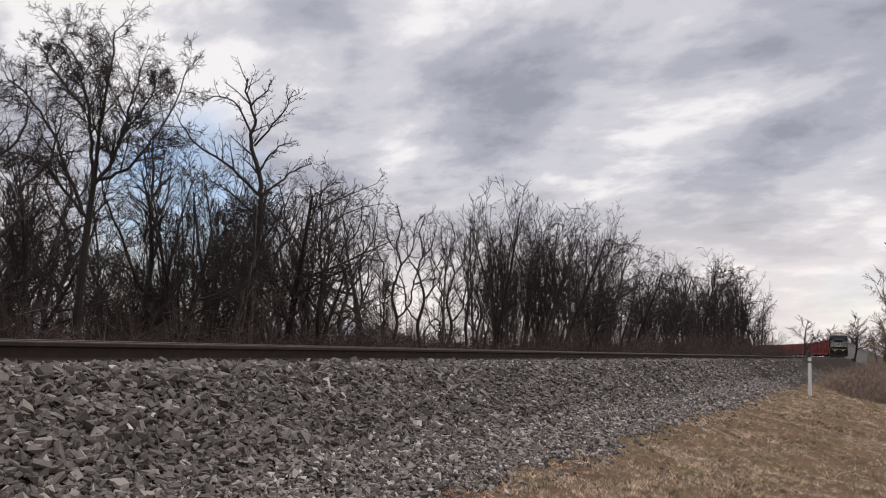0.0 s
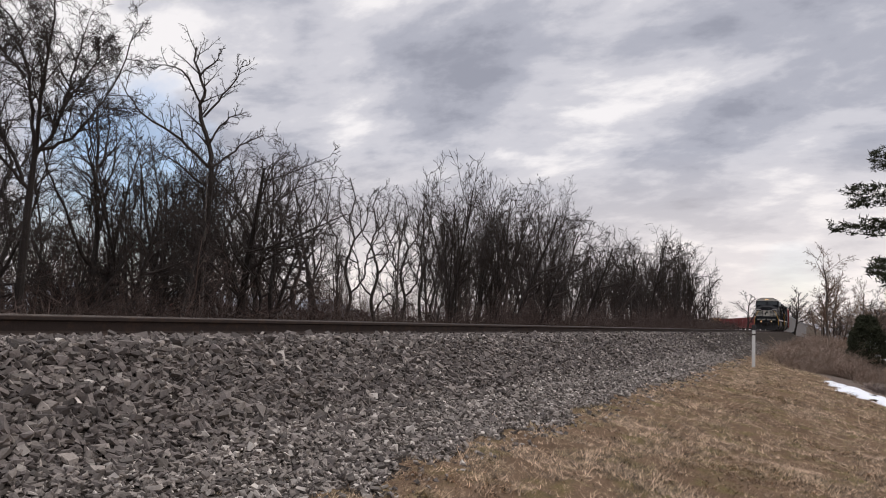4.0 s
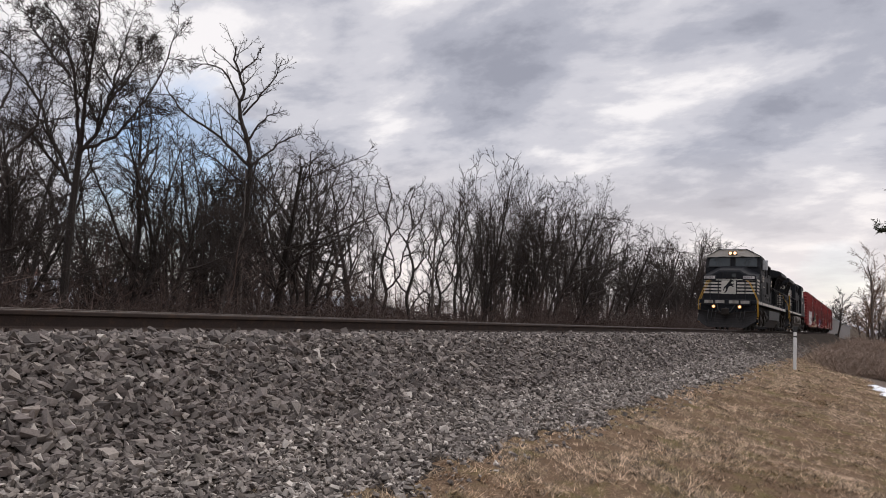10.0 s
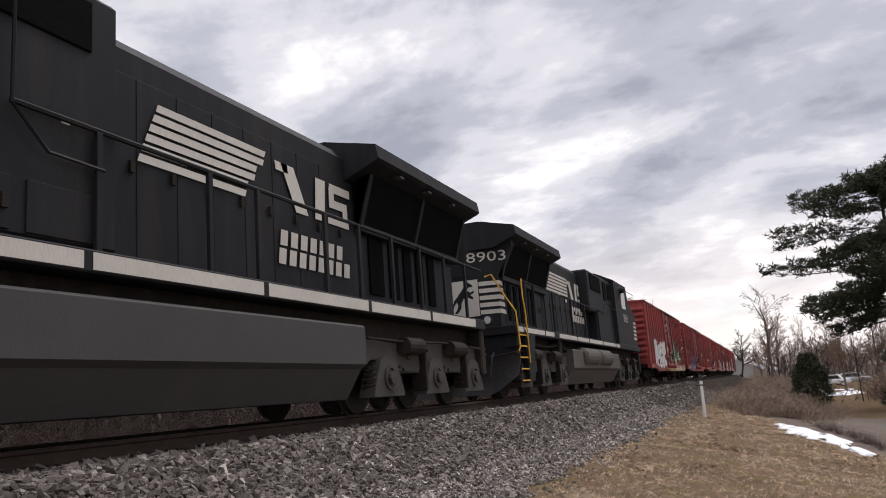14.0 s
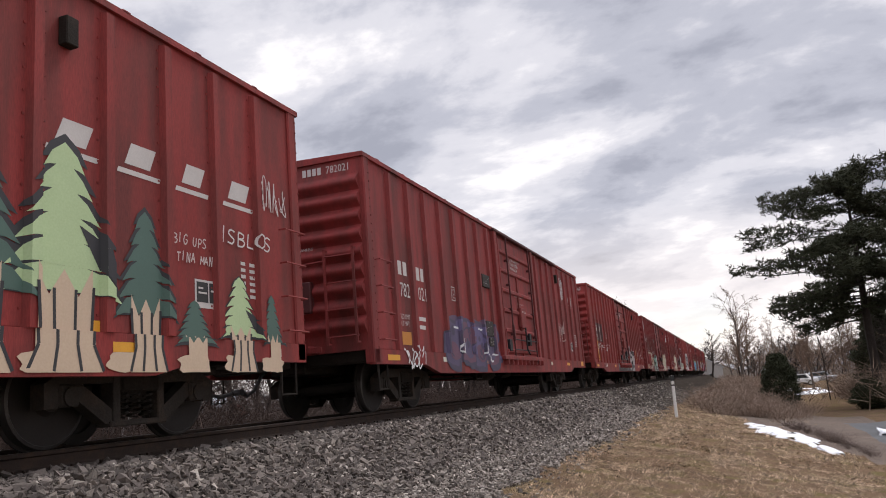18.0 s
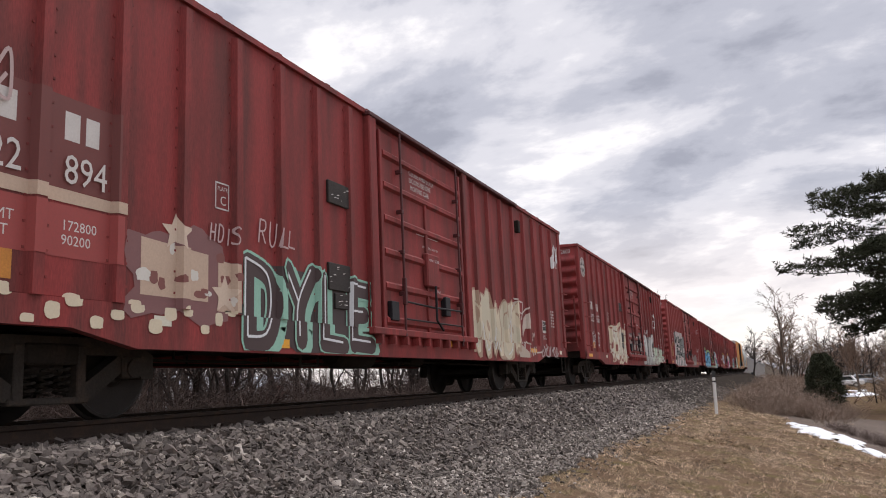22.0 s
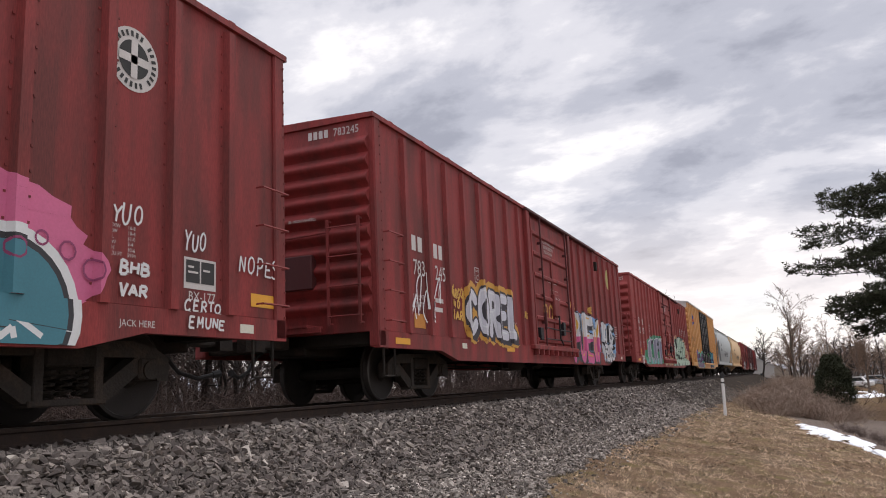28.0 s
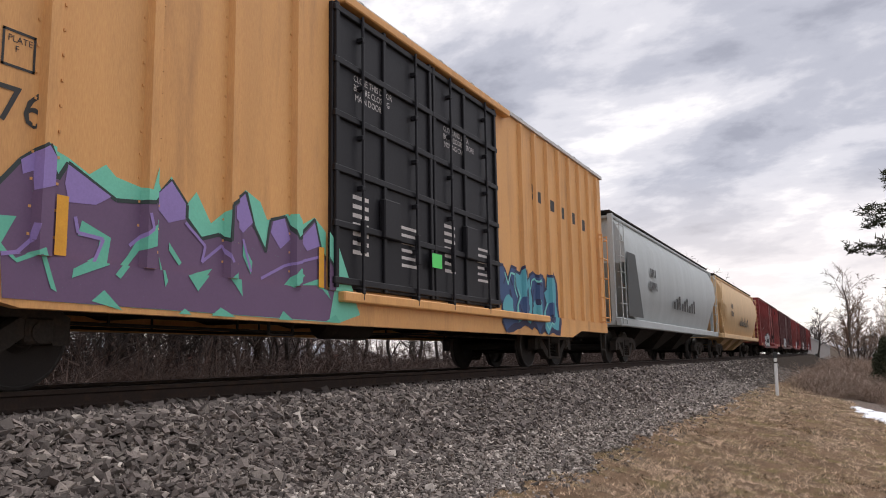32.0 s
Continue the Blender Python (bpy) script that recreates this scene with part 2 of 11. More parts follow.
# ---- mesh building ----
class Shape:
    """Collects vertices and faces of one mesh."""

    def __init__(self):
        self.v, self.f, self.s = [], [], []

    def add(self, verts, faces, slot=0):
        n = len(self.v)
        self.v.extend(verts)
        self.f.extend([tuple(i + n for i in f) for f in faces])
        self.s.extend([slot] * len(faces))
        return self

    def box(self, x0, x1, y0, y1, z0, z1, c=0.0, slot=0):
        """A box, with chamfered edges of width c."""
        if c <= 0:
            vs = [(x, y, z) for x in (x0, x1) for y in (y0, y1) for z in (z0, z1)]
            return self.add(vs, [(0, 1, 3, 2), (4, 6, 7, 5), (0, 4, 5, 1), (2, 3, 7, 6), (0, 2, 6, 4), (1, 5, 7, 3)], slot)
        c = min(c, (x1 - x0) * 0.45, (y1 - y0) * 0.45, (z1 - z0) * 0.45)
        bm = bmesh.new()
        pts = []
        for x, dx in ((x0, c), (x1, -c)):
            for y, dy in ((y0, c), (y1, -c)):
                for z, dz in ((z0, c), (z1, -c)):
                    pts += [(x + dx, y + dy, z), (x + dx, y, z + dz), (x, y + dy, z + dz)]
        for p in pts:
            bm.verts.new(p)
        bmesh.ops.convex_hull(bm, input=bm.verts)
        bm.verts.index_update()
        vs, fs = [tuple(v.co) for v in bm.verts], [tuple(v.index for v in f.verts) for f in bm.faces]
        bm.free()
        return self.add(vs, fs, slot)

    def tube(self, pts, radii, n=6, cap=True, slot=0):
        pts = [Vector(p) for p in pts]
        if isinstance(radii, (int, float)):
            radii = [radii] * len(pts)
        vs, fs = [], []
        side = None
        for i, p in enumerate(pts):
            d = (pts[min(i + 1, len(pts) - 1)] - pts[max(i - 1, 0)])
            d = d.normalized() if d.length > 1e-9 else Vector((0, 0, 1))
            if side is None:
                side = d.orthogonal().normalized()
            side = (side - d * side.dot(d))
            side = side.normalized() if side.length > 1e-6 else d.orthogonal().normalized()
            up = d.cross(side)
            for k in range(n):
                a = 2 * math.pi * k / n
                vs.append(tuple(p + (side * math.cos(a) + up * math.sin(a)) * radii[i]))
        for i in range(len(pts) - 1):
            for k in range(n):
                a, b = i * n + k, i * n + (k + 1) % n
                fs.append((a, b, b + n, a + n))
        if cap:
            fs += [tuple(range(n - 1, -1, -1)), tuple(range(len(vs) - n, len(vs)))]
        return self.add(vs, fs, slot)

    def cyl(self, p, q, r, n=16, r2=None, slot=0):
        return self.tube([p, q], [r, r if r2 is None else r2], n, True, slot)

    def prism(self, poly, axis, a, b, slot=0):
        """A polygon pulled along an axis from a to b; its points give the other two axes in order."""
        def put(u, w, h):
            return {"x": (h, u, w), "y": (u, h, w), "z": (u, w, h)}[axis]
        n = len(poly)
        vs = [put(u, w, a) for u, w in poly] + [put(u, w, b) for u, w in poly]
        fs = [tuple(range(n)), tuple(range(2 * n - 1, n - 1, -1))]
        fs += [(i, i + n, (i + 1) % n + n, (i + 1) % n) for i in range(n)]
        return self.add(vs, fs, slot)

    def lathe(self, profile, p, axis, n=20, slot=0, cap=True):
        """Rings of (radius, distance along the axis) about p."""
        vs, fs = [], []
        for r, h in profile:
            for k in range(n):
                a = 2 * math.pi * k / n
                c, s = r * math.cos(a), r * math.sin(a)
                o = {"x": (h, c, s), "y": (c, h, s), "z": (c, s, h)}[axis]
                vs.append((p[0] + o[0], p[1] + o[1], p[2] + o[2]))
        for i in range(len(profile) - 1):
            for k in range(n):
                a, b = i * n + k, i * n + (k + 1) % n
                fs.append((a, b, b + n, a + n))
        if cap:
            fs += [tuple(range(n)), tuple(range(len(vs) - n, len(vs)))]
        return self.add(vs, fs, slot)

    def mesh(self, name, mats, smooth=False):
        me = bpy.data.meshes.new(name)
        me.from_pydata(self.v, [], self.f)
        for m in (mats if isinstance(mats, (list, tuple)) else [mats]):
            me.materials.append(m)
        if any(self.s):
            me.polygons.foreach_set("material_index", self.s)
        if smooth:
            me.polygons.foreach_set("use_smooth", [True] * len(self.f))
            me.set_sharp_from_angle(angle=radians(40))
        me.update()
        return me


def upright(me):
    """Turns all faces outwards."""
    bm = bmesh.new()
    bm.from_mesh(me)
    bmesh.ops.recalc_face_normals(bm, faces=bm.faces)
    bm.to_mesh(me)
    bm.free()
    return me


def part(name, shape, material, parent=None, label="", smooth=False, fix=True):
    me = shape if isinstance(shape, bpy.types.Mesh) else shape.mesh(name, material, smooth)
    if fix and not isinstance(shape, bpy.types.Mesh):
        upright(me)
    ob = new(name, me)
    ob.parent = parent
    return tagged(ob, label)


def thing(name, label, category, group="", m=None, kind=""):
    ob = new(name)
    ob.empty_display_size = 0.3
    tagged(ob, label, category, group, kind)
    if m is not None:
        ob.matrix_world = m
    return ob


# ---- the line of the track ----
TRACK_Y, BEND_X, BEND_R = 6.65, 150.0, 640.0


def on_track(s):
    """The track's centre and heading at s metres along it (s is x on the straight)."""
    if s < BEND_X:
        return s, TRACK_Y, 0.0
    a = (s - BEND_X) / BEND_R
    return BEND_X + BEND_R * math.sin(a), TRACK_Y + BEND_R * (1 - math.cos(a)), a


def track_shift(x):
    if x < BEND_X:
        return 0.0
    return BEND_R - math.sqrt(max(1.0, BEND_R ** 2 - min(x - BEND_X, 600) ** 2))


# ---- ground ----
PROFILE_Y = [-400, -60, -14, -4.2, -2.4, 0.0, 3.0, 3.95, 4.85, 5.2, 8.2, 8.6, 9.6, 11.5, 14, 60, 400]
PROFILE_Z = [-3.2, -2.9, -2.45, -2.32, -2.06, -1.64, -1.10, -0.83, -0.22, -0.20, -0.20, -0.24, -0.95, -1.25, -1.15, -1.3, -1.5]


def ground_z(x, y):
    yy = y - track_shift(x)
    z = float(np.interp(yy, PROFILE_Y, PROFILE_Z))
    rough = noise.noise((x * 0.35, y * 0.35, 0)) * 0.07 + noise.noise((x * 1.3, y * 1.3, 4)) * 0.025
    if 4.7 < yy < 8.7:
        rough *= 0.12
    elif 3.0 < yy <= 4.7:
        rough *= 0.7
    if yy < 3.0 and -4 < x < 40:
        rough += noise.noise((x * 2.2, y * 1.5, 7)) * 0.035
    if abs(x) > 60 or abs(y) > 40:
        rough *= 3
    return z + rough


def ground_kind(x, y):
    yy = y - track_shift(x)
    edge = 3.0 + 0.28 * noise.noise((x * 0.6, 1.7, 0)) + 0.30 * noise.noise((x * 1.7, y * 1.7, 9)) + 0.14 * noise.noise((x * 5, y * 5, 3)) - 0.012 * max(0, x - 20)
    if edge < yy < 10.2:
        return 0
    if yy >= 10.2:
        return 2
    if y < -4.0 + 0.35 * noise.noise((x * 0.25, 3, 0)) and -16 < y and 8 < x < 37 + 1.5 * noise.noise((y * 0.4, 8, 1)):
        return 3
    foot = -0.55 - (30.5 - x) * 0.229 + 0.3 * noise.noise((x * 0.7, y * 0.7, 12))
    if 19 < x < 41 and -5.2 < y < foot:
        return 2
    return 1


def make_ground():
    xs = np.concatenate([[-900, -300, -120, -60, -30, -15, -11], np.arange(-8, 1, 0.25), np.arange(1, 30, 0.3), np.arange(30, 60, 0.8), np.arange(60, 160, 3), np.arange(160, 420, 8), [480, 600, 900, 1500, 2500]])
    ys = np.concatenate([[-1800, -700, -300, -120, -60, -40], np.arange(-30, -6, 1.5), np.arange(-6, 2, 0.25), np.arange(2, 5.4, 0.15), np.arange(5.4, 8.2, 0.7), np.arange(8.2, 12, 0.4), np.arange(12, 34, 2), np.arange(40, 140, 12), [180, 300, 700, 1800]])
    sh, nx, ny = Shape(), len(xs), len(ys)
    sh.v = [(float(x), float(y), ground_z(float(x), float(y)) - (1.2 if abs(y) > 250 or x > 1000 else 0)) for x in xs for y in ys]
    for i in range(nx - 1):
        for j in range(ny - 1):
            a = i * ny + j
            sh.f.append((a, a + ny, a + ny + 1, a + 1))
            sh.s.append(ground_kind((xs[i] + xs[i + 1]) / 2, (ys[j] + ys[j + 1]) / 2))
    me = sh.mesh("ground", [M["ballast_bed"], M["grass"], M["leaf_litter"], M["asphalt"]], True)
    tagged(new("ground", me), "dry winter grass beside a grey stone ballast bank", "ground", kind="structure")


make_ground()


def scatter(name, spots, make, mats, label, category, parent=None):
    """Many small pieces in one mesh: make(rng) gives vertices and faces, spots give places, turns and sizes."""
    vs, fs, ss, n = [], [], [], 0
    rng = np.random.default_rng(5)
    shapes = [make(rng) for _ in range(23)]
    for k, (p, turn, size, slot) in enumerate(spots):
        v, f = shapes[k % 23]
        v = (v * size) @ turn.T + p
        vs.append(v)
        fs.append(f + n)
        ss.append(np.full(len(f), slot))
        n += len(v)
    vs, fs, ss = np.concatenate(vs), np.concatenate(fs), np.concatenate(ss)
    me = bpy.data.meshes.new(name)
    me.vertices.add(len(vs))
    me.vertices.foreach_set("co", vs.astype(np.float32).ravel())
    k = fs.shape[1]
    me.loops.add(fs.size)
    me.loops.foreach_set("vertex_index", fs.astype(np.int32).ravel())
    me.polygons.add(len(fs))
    me.polygons.foreach_set("loop_start", np.arange(0, fs.size, k, dtype=np.int32))
    for m in mats:
        me.materials.append(m)
    me.polygons.foreach_set("material_index", ss.astype(np.int32))
    me.update(calc_edges=True)
    me.shade_flat()
    ob = new(name, me)
    ob.parent = parent
    return tagged(ob, label, category, kind="stuff")


def stone_shape(rng):
    """A broken stone with sharp edges: the hull of a few scattered points."""
    bm = bmesh.new()
    corners = [np.array((x, y, z), float) for x in (-1, 1) for y in (-1, 1) for z in (-1, 1)]
    size = np.array((1.15, rng.uniform(0.55, 0.95), rng.uniform(0.25, 0.55)))
    for k in rng.permutation(8)[:rng.integers(6, 9)]:
        bm.verts.new((corners[k] * rng.uniform(0.6, 1.0) + rng.uniform(-0.22, 0.22, 3)) * size)
    out = bmesh.ops.convex_hull(bm, input=bm.verts)
    bmesh.ops.delete(bm, geom=[e for e in out["geom_interior"] if isinstance(e, bmesh.types.BMVert)], context="VERTS")
    bm.verts.index_update()
    v, f = np.array([tuple(q.co) for q in bm.verts]), np.array([[q.index for q in face.verts] for face in bm.faces])
    bm.free()
    return v, f


def turn_matrix(a, b, c):
    return np.array(Euler((a, b, c)).to_matrix())


def make_ballast():
    rng = np.random.default_rng(2)
    spots = []
    for x0, x1, y0, y1, per in ((1.2, 9, 2.6, 5.25, 1500), (9, 17, 2.5, 5.25, 950), (17, 32, 2.5, 5.25, 400), (-5, 1.2, 2.6, 5.25, 300), (-4, 1.2, 5.25, 8.6, 110), (1.2, 14, 5.25, 8.6, 300), (14, 30, 5.25, 8.6, 60), (32, 60, 2.6, 5.2, 60)):
        for _ in range(int((x1 - x0) * (y1 - y0) * per)):
            x, y = rng.uniform(x0, x1), rng.uniform(y0, y1)
            if ground_kind(x, y) != 0 and rng.random() > (0.06 if x > 1.5 else 0.16):
                continue
            if abs(y - 5.9) < 0.11 or abs(y - 7.4) < 0.11:
                continue
            slope = min(1.0, max(0.0, (y - 3.6) / 0.5))
            size = (0.0145 + 0.0215 * rng.random() ** 1.5) * (1.0 if x < 17 else 1.3) * (0.88 + 0.40 * slope)
            if rng.random() < 0.10:
                size *= 1.35
            z = ground_z(x, y) + size * rng.uniform(-0.1, 0.75)
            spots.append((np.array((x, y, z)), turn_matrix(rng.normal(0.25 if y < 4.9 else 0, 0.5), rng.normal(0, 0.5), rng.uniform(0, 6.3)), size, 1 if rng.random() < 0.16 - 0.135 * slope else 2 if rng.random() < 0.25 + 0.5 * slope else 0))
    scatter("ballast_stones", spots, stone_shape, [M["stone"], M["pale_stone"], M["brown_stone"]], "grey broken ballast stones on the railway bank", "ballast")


def blade_shape(rng):
    """A tuft of seven dry blades lying mostly one way."""
    v, f = [], []
    lay = rng.normal(0, 0.5)
    for k in range(7):
        a, l, h = lay + rng.normal(0, 0.9), rng.uniform(0.5, 1.4), rng.uniform(0.08, 0.75)
        b = rng.uniform(-0.6, 0.6, 2)
        w = 0.06
        v += [(b[0] - w * math.sin(a), b[1] + w * math.cos(a), 0), (b[0] + w * math.sin(a), b[1] - w * math.cos(a), 0), (b[0] + l * math.cos(a), b[1] + l * math.sin(a), h)]
        f.append((3 * k, 3 * k + 1, 3 * k + 2))
    return np.array(v), np.array(f)


def make_grass():
    rng = np.random.default_rng(3)
    spots = []
    for x0, x1, y0, y1, per in ((-4, 2, -2.6, 3.5, 160), (2, 6.5, -2.6, 3.5, 1100), (6.5, 11, -2.6, 3.5, 850), (11, 18, -2.8, 3.4, 450), (18, 36, -2.8, 3.2, 170)):
        for _ in range(int((x1 - x0) * (y1 - y0) * per)):
            x, y = rng.uniform(x0, x1), rng.uniform(y0, y1)
            thick = noise.noise((x * 0.9, y * 0.9, 2)) + 0.6 * noise.noise((x * 3.1, y * 3.1, 6))
            if ground_kind(x, y) != 1 and rng.random() > 0.03 * (y < 3.35) or thick < -0.12 and rng.random() < 0.75:
                continue
            size = (0.024 + 0.055 * rng.random() ** 2) * (1 if x < 18 else 1.4) * (1.35 if thick > 0.40 else 1.0)
            lean = 3.5 * noise.noise((x * 0.5, y * 0.5, 15)) + rng.normal(0, 0.8)
            spots.append((np.array((x, y, ground_z(x, y) - 0.004)), turn_matrix(0, 0, lean), size, 1 if rng.random() < (0.44 if noise.noise((x * 0.8, y * 1.3, 30)) > 0.12 else 0.24) else 0))
    scatter("dry_grass", spots, blade_shape, [M["blade"], M["blade_dark"]], "short straw-coloured winter grass on the bank", "grass")


make_ballast()
make_grass()

# ---- rails and ties ----
RAIL = [(-0.075, -0.178), (0.075, -0.178), (0.075, -0.166), (0.02, -0.148), (0.010, -0.13), (0.010, -0.05), (0.037, -0.036), (0.037, -0.010), (0.030, -0.001), (-0.030, -0.001), (-0.037, -0.010), (-0.037, -0.036), (-0.010, -0.05), (-0.010, -0.13), (-0.02, -0.148), (-0.075, -0.166)]


def rail_mesh(side, profile, mat):
    sh = Shape()
    ss = list(range(-80, 160, 20)) + list(range(160, 620, 10))
    n = len(profile)
    for s in ss:
        x, y, a = on_track(s)
        for u, w in profile:
            sh.v.append((x - math.sin(a) * (side + u), y + math.cos(a) * (side + u), w))
    for i in range(len(ss) - 1):
        for k in range(n):
            a, b = i * n + k, i * n + (k + 1) % n
            sh.f.append((a, b, b + n, a + n))
            sh.s.append(0)
    return upright(sh.mesh("rail", mat))


track = thing("railway_track", "single railway track with rusty rails on dark wooden ties", "railway track", kind="structure")
for side in (-0.75, 0.75):
    rail = part("rail", rail_mesh(side, RAIL, M["rail_steel"]), None, track, "rust-brown steel rail")
    part("running_surface", rail_mesh(side, [(-0.024, -0.001), (0.024, -0.001), (0.022, 0.002), (-0.022, 0.002)], M["rail_head"]), None, rail, "worn bright rail head")


def wood_tie():
    sh = Shape()
    sh.box(-0.11, 0.11, -1.3, 1.3, -0.355, -0.185, 0.015)
    return upright(sh.mesh("tie", M["tie"]))


def tie_plate():
    sh = Shape()
    for s in (-0.75, 0.75):
        sh.box(-0.09, 0.09, s - 0.17, s + 0.17, -0.187, -0.176)
        for dx in (-0.06, 0.05):
            for dy in (-0.1, 0.1):
                sh.box(dx - 0.011, dx + 0.011, s + dy - 0.014, s + dy + 0.014, -0.18, -0.142)
    return upright(sh.mesh("tie_plate", M["rail_steel"]))


TIE, PLATE = wood_tie(), tie_plate()


def make_ties():
    rng = random.Random(4)
    for k in range(285):
        s = -6 + k * 0.51 + rng.uniform(-0.03, 0.03)
        x, y, a = on_track(s)
        ob = part("tie", TIE, None, track)
        ob.matrix_world = pose(x, y + rng.uniform(-0.03, 0.03), 0, 0, 0, math.degrees(a) + rng.uniform(-1.2, 1.2))
        if k < 110:
            part("tie_plate", PLATE, None, ob)


make_ties()


# ---- rolling stock: materials ----
def paint(name, color, rough=0.55, vary=0.18, rust=(0.13, 0.040, 0.03), amount=(0.62, 0.80), coat=0.0, shine=0.35):
    return surface(name, color, rough, 0.0, vary, 0.8, 45, 0.06, rust, amount, (2.2, 2.2, 0.3), coat=coat, shine=shine)


M.update({
    "red_a": paint("red_paint_bright", (0.275, 0.043, 0.040), 0.65, vary=0.30, rust=(0.155, 0.039, 0.035), amount=(0.43, 0.66), shine=0.22),
    "red_b": paint("red_paint_brown", (0.258, 0.043, 0.042), 0.65, vary=0.32, rust=(0.138, 0.038, 0.035), amount=(0.42, 0.64), shine=0.22),
    "red_c": paint("red_paint_faded", (0.300, 0.062, 0.058), 0.65, vary=0.28, rust=(0.185, 0.050, 0.046), amount=(0.48, 0.72), shine=0.22),
    "red_d": paint("red_paint_dark", (0.078, 0.021, 0.022)),
    "yellow": paint("boxcar_yellow", (0.66, 0.345, 0.125), rust=(0.46, 0.235, 0.09), amount=(0.52, 0.76)),
    "grey_car": paint("hopper_grey", (0.40, 0.43, 0.43), rust=(0.25, 0.25, 0.24)),
    "tan_car": paint("hopper_tan", (0.62, 0.42, 0.22), rust=(0.40, 0.25, 0.13)),
    "black_door": paint("door_black", (0.013, 0.013, 0.016), 0.5, rust=(0.03, 0.027, 0.025), shine=0.25),
    "loco_black": paint("loco_black", (0.0165, 0.0175, 0.0205), 0.62, vary=0.25, rust=(0.030, 0.027, 0.026), amount=(0.48, 0.75), shine=0.12),
    # near-black, with the shade of recessed openings put into the colour
    "grille": surface("grille", (0.0075, 0.0075, 0.0082), 0.98, vary=0.3, scale=3, grain=90, bump=0.6, shine=0.02),
    "loco_white": paint("loco_white", (0.54, 0.51, 0.455), rust=(0.30, 0.26, 0.22), amount=(0.62, 0.78)),
    "dirty_white": paint("dirty_white", (0.33, 0.31, 0.28), rust=(0.12, 0.10, 0.085), amount=(0.50, 0.66)),
    "handrail_yellow": paint("handrail_yellow", (0.60, 0.33, 0.03), rust=(0.35, 0.2, 0.05)),
    "iron": surface("undercarriage_iron", (0.025, 0.021, 0.018), 0.9, 0.1, vary=0.35, scale=3, grain=40, bump=0.4, second=(0.036, 0.028, 0.023), shine=0.2),
    "truck_iron": surface("truck_iron", (0.040, 0.035, 0.031), 0.9, 0.0, vary=0.35, scale=3, grain=40, bump=0.4, second=(0.055, 0.042, 0.034), shine=0.25),
    "tank_grey": surface("tank_grey", (0.038, 0.037, 0.037), 0.7, vary=0.15, scale=1.2, grain=50, bump=0.15, second=(0.052, 0.048, 0.045), patch=(0.5, 0.8)),
    "wheel": surface("wheel_steel", (0.022, 0.018, 0.016), 0.85, 0.0, vary=0.3, scale=5, grain=50, bump=0.2),
    "tread": surface("wheel_tread", (0.075, 0.07, 0.067), 0.5, 0.6, vary=0.15, scale=6, grain=60, bump=0.05),
    "hose": surface("rubber_hose", (0.018, 0.018, 0.018), 0.7, vary=0.2, scale=6, grain=60, bump=0.1),
    "glass": surface("cab_glass", (0.03, 0.038, 0.04), 0.14, vary=0.1, scale=2, grain=20, bump=0.0, shine=0.4),
    "stencil": surface("stencil_white", (0.56, 0.53, 0.51), 0.7, vary=0.12, scale=5, grain=60, bump=0),
    "stencil_black": surface("stencil_black", (0.03, 0.03, 0.03), 0.7, vary=0.12, scale=5, grain=60, bump=0),
    "reflector_yellow": surface("reflector_yellow", (0.72, 0.34, 0.02), 0.45, vary=0.15, scale=5, grain=60, bump=0),
    "reflector_white": surface("reflector_white", (0.62, 0.60, 0.50), 0.5, vary=0.15, scale=5, grain=60, bump=0),
    "board": surface("tack_board", (0.030, 0.024, 0.022), 0.85, vary=0.4, scale=6, grain=50, bump=0.4, stretch=(0.3, 1, 2)),
    "placard": surface("placard", (0.50, 0.20, 0.03), 0.6, vary=0.2, scale=5, grain=60, bump=0),
    "loco_truck": surface("loco_truck", (0.062, 0.057, 0.053), 0.9, 0.0, vary=0.3, scale=3, grain=40, bump=0.4, second=(0.075, 0.065, 0.057), shine=0.25),
    "tank_brown": surface("tank_brown", (0.070, 0.060, 0.051), 0.8, vary=0.2, scale=1.2, grain=50, bump=0.15, second=(0.095, 0.080, 0.066), patch=(0.45, 0.75)),
    "lamp": surface("lit_lamp", (1.0, 0.60, 0.32), 0.3, vary=0.0, bump=0, glow=2.2),
    "lamp_rim": surface("lamp_reflector", (1.0, 0.45, 0.16), 0.3, vary=0.0, bump=0, glow=0.55),
    "lamp_off": surface("lamp_lens", (0.55, 0.55, 0.52), 0.15, vary=0.05, bump=0, coat=0.5),
    "sticker_red": surface("sticker_red", (0.60, 0.09, 0.05), 0.5, vary=0.1, bump=0),
})
_spray = {}


def spray(color):
    """Spray paint of a colour."""
    if color not in _spray:
        _spray[color] = surface("spray_paint", color, 0.6, vary=0.10, scale=2.5, grain=50, bump=0.03)
    return _spray[color]


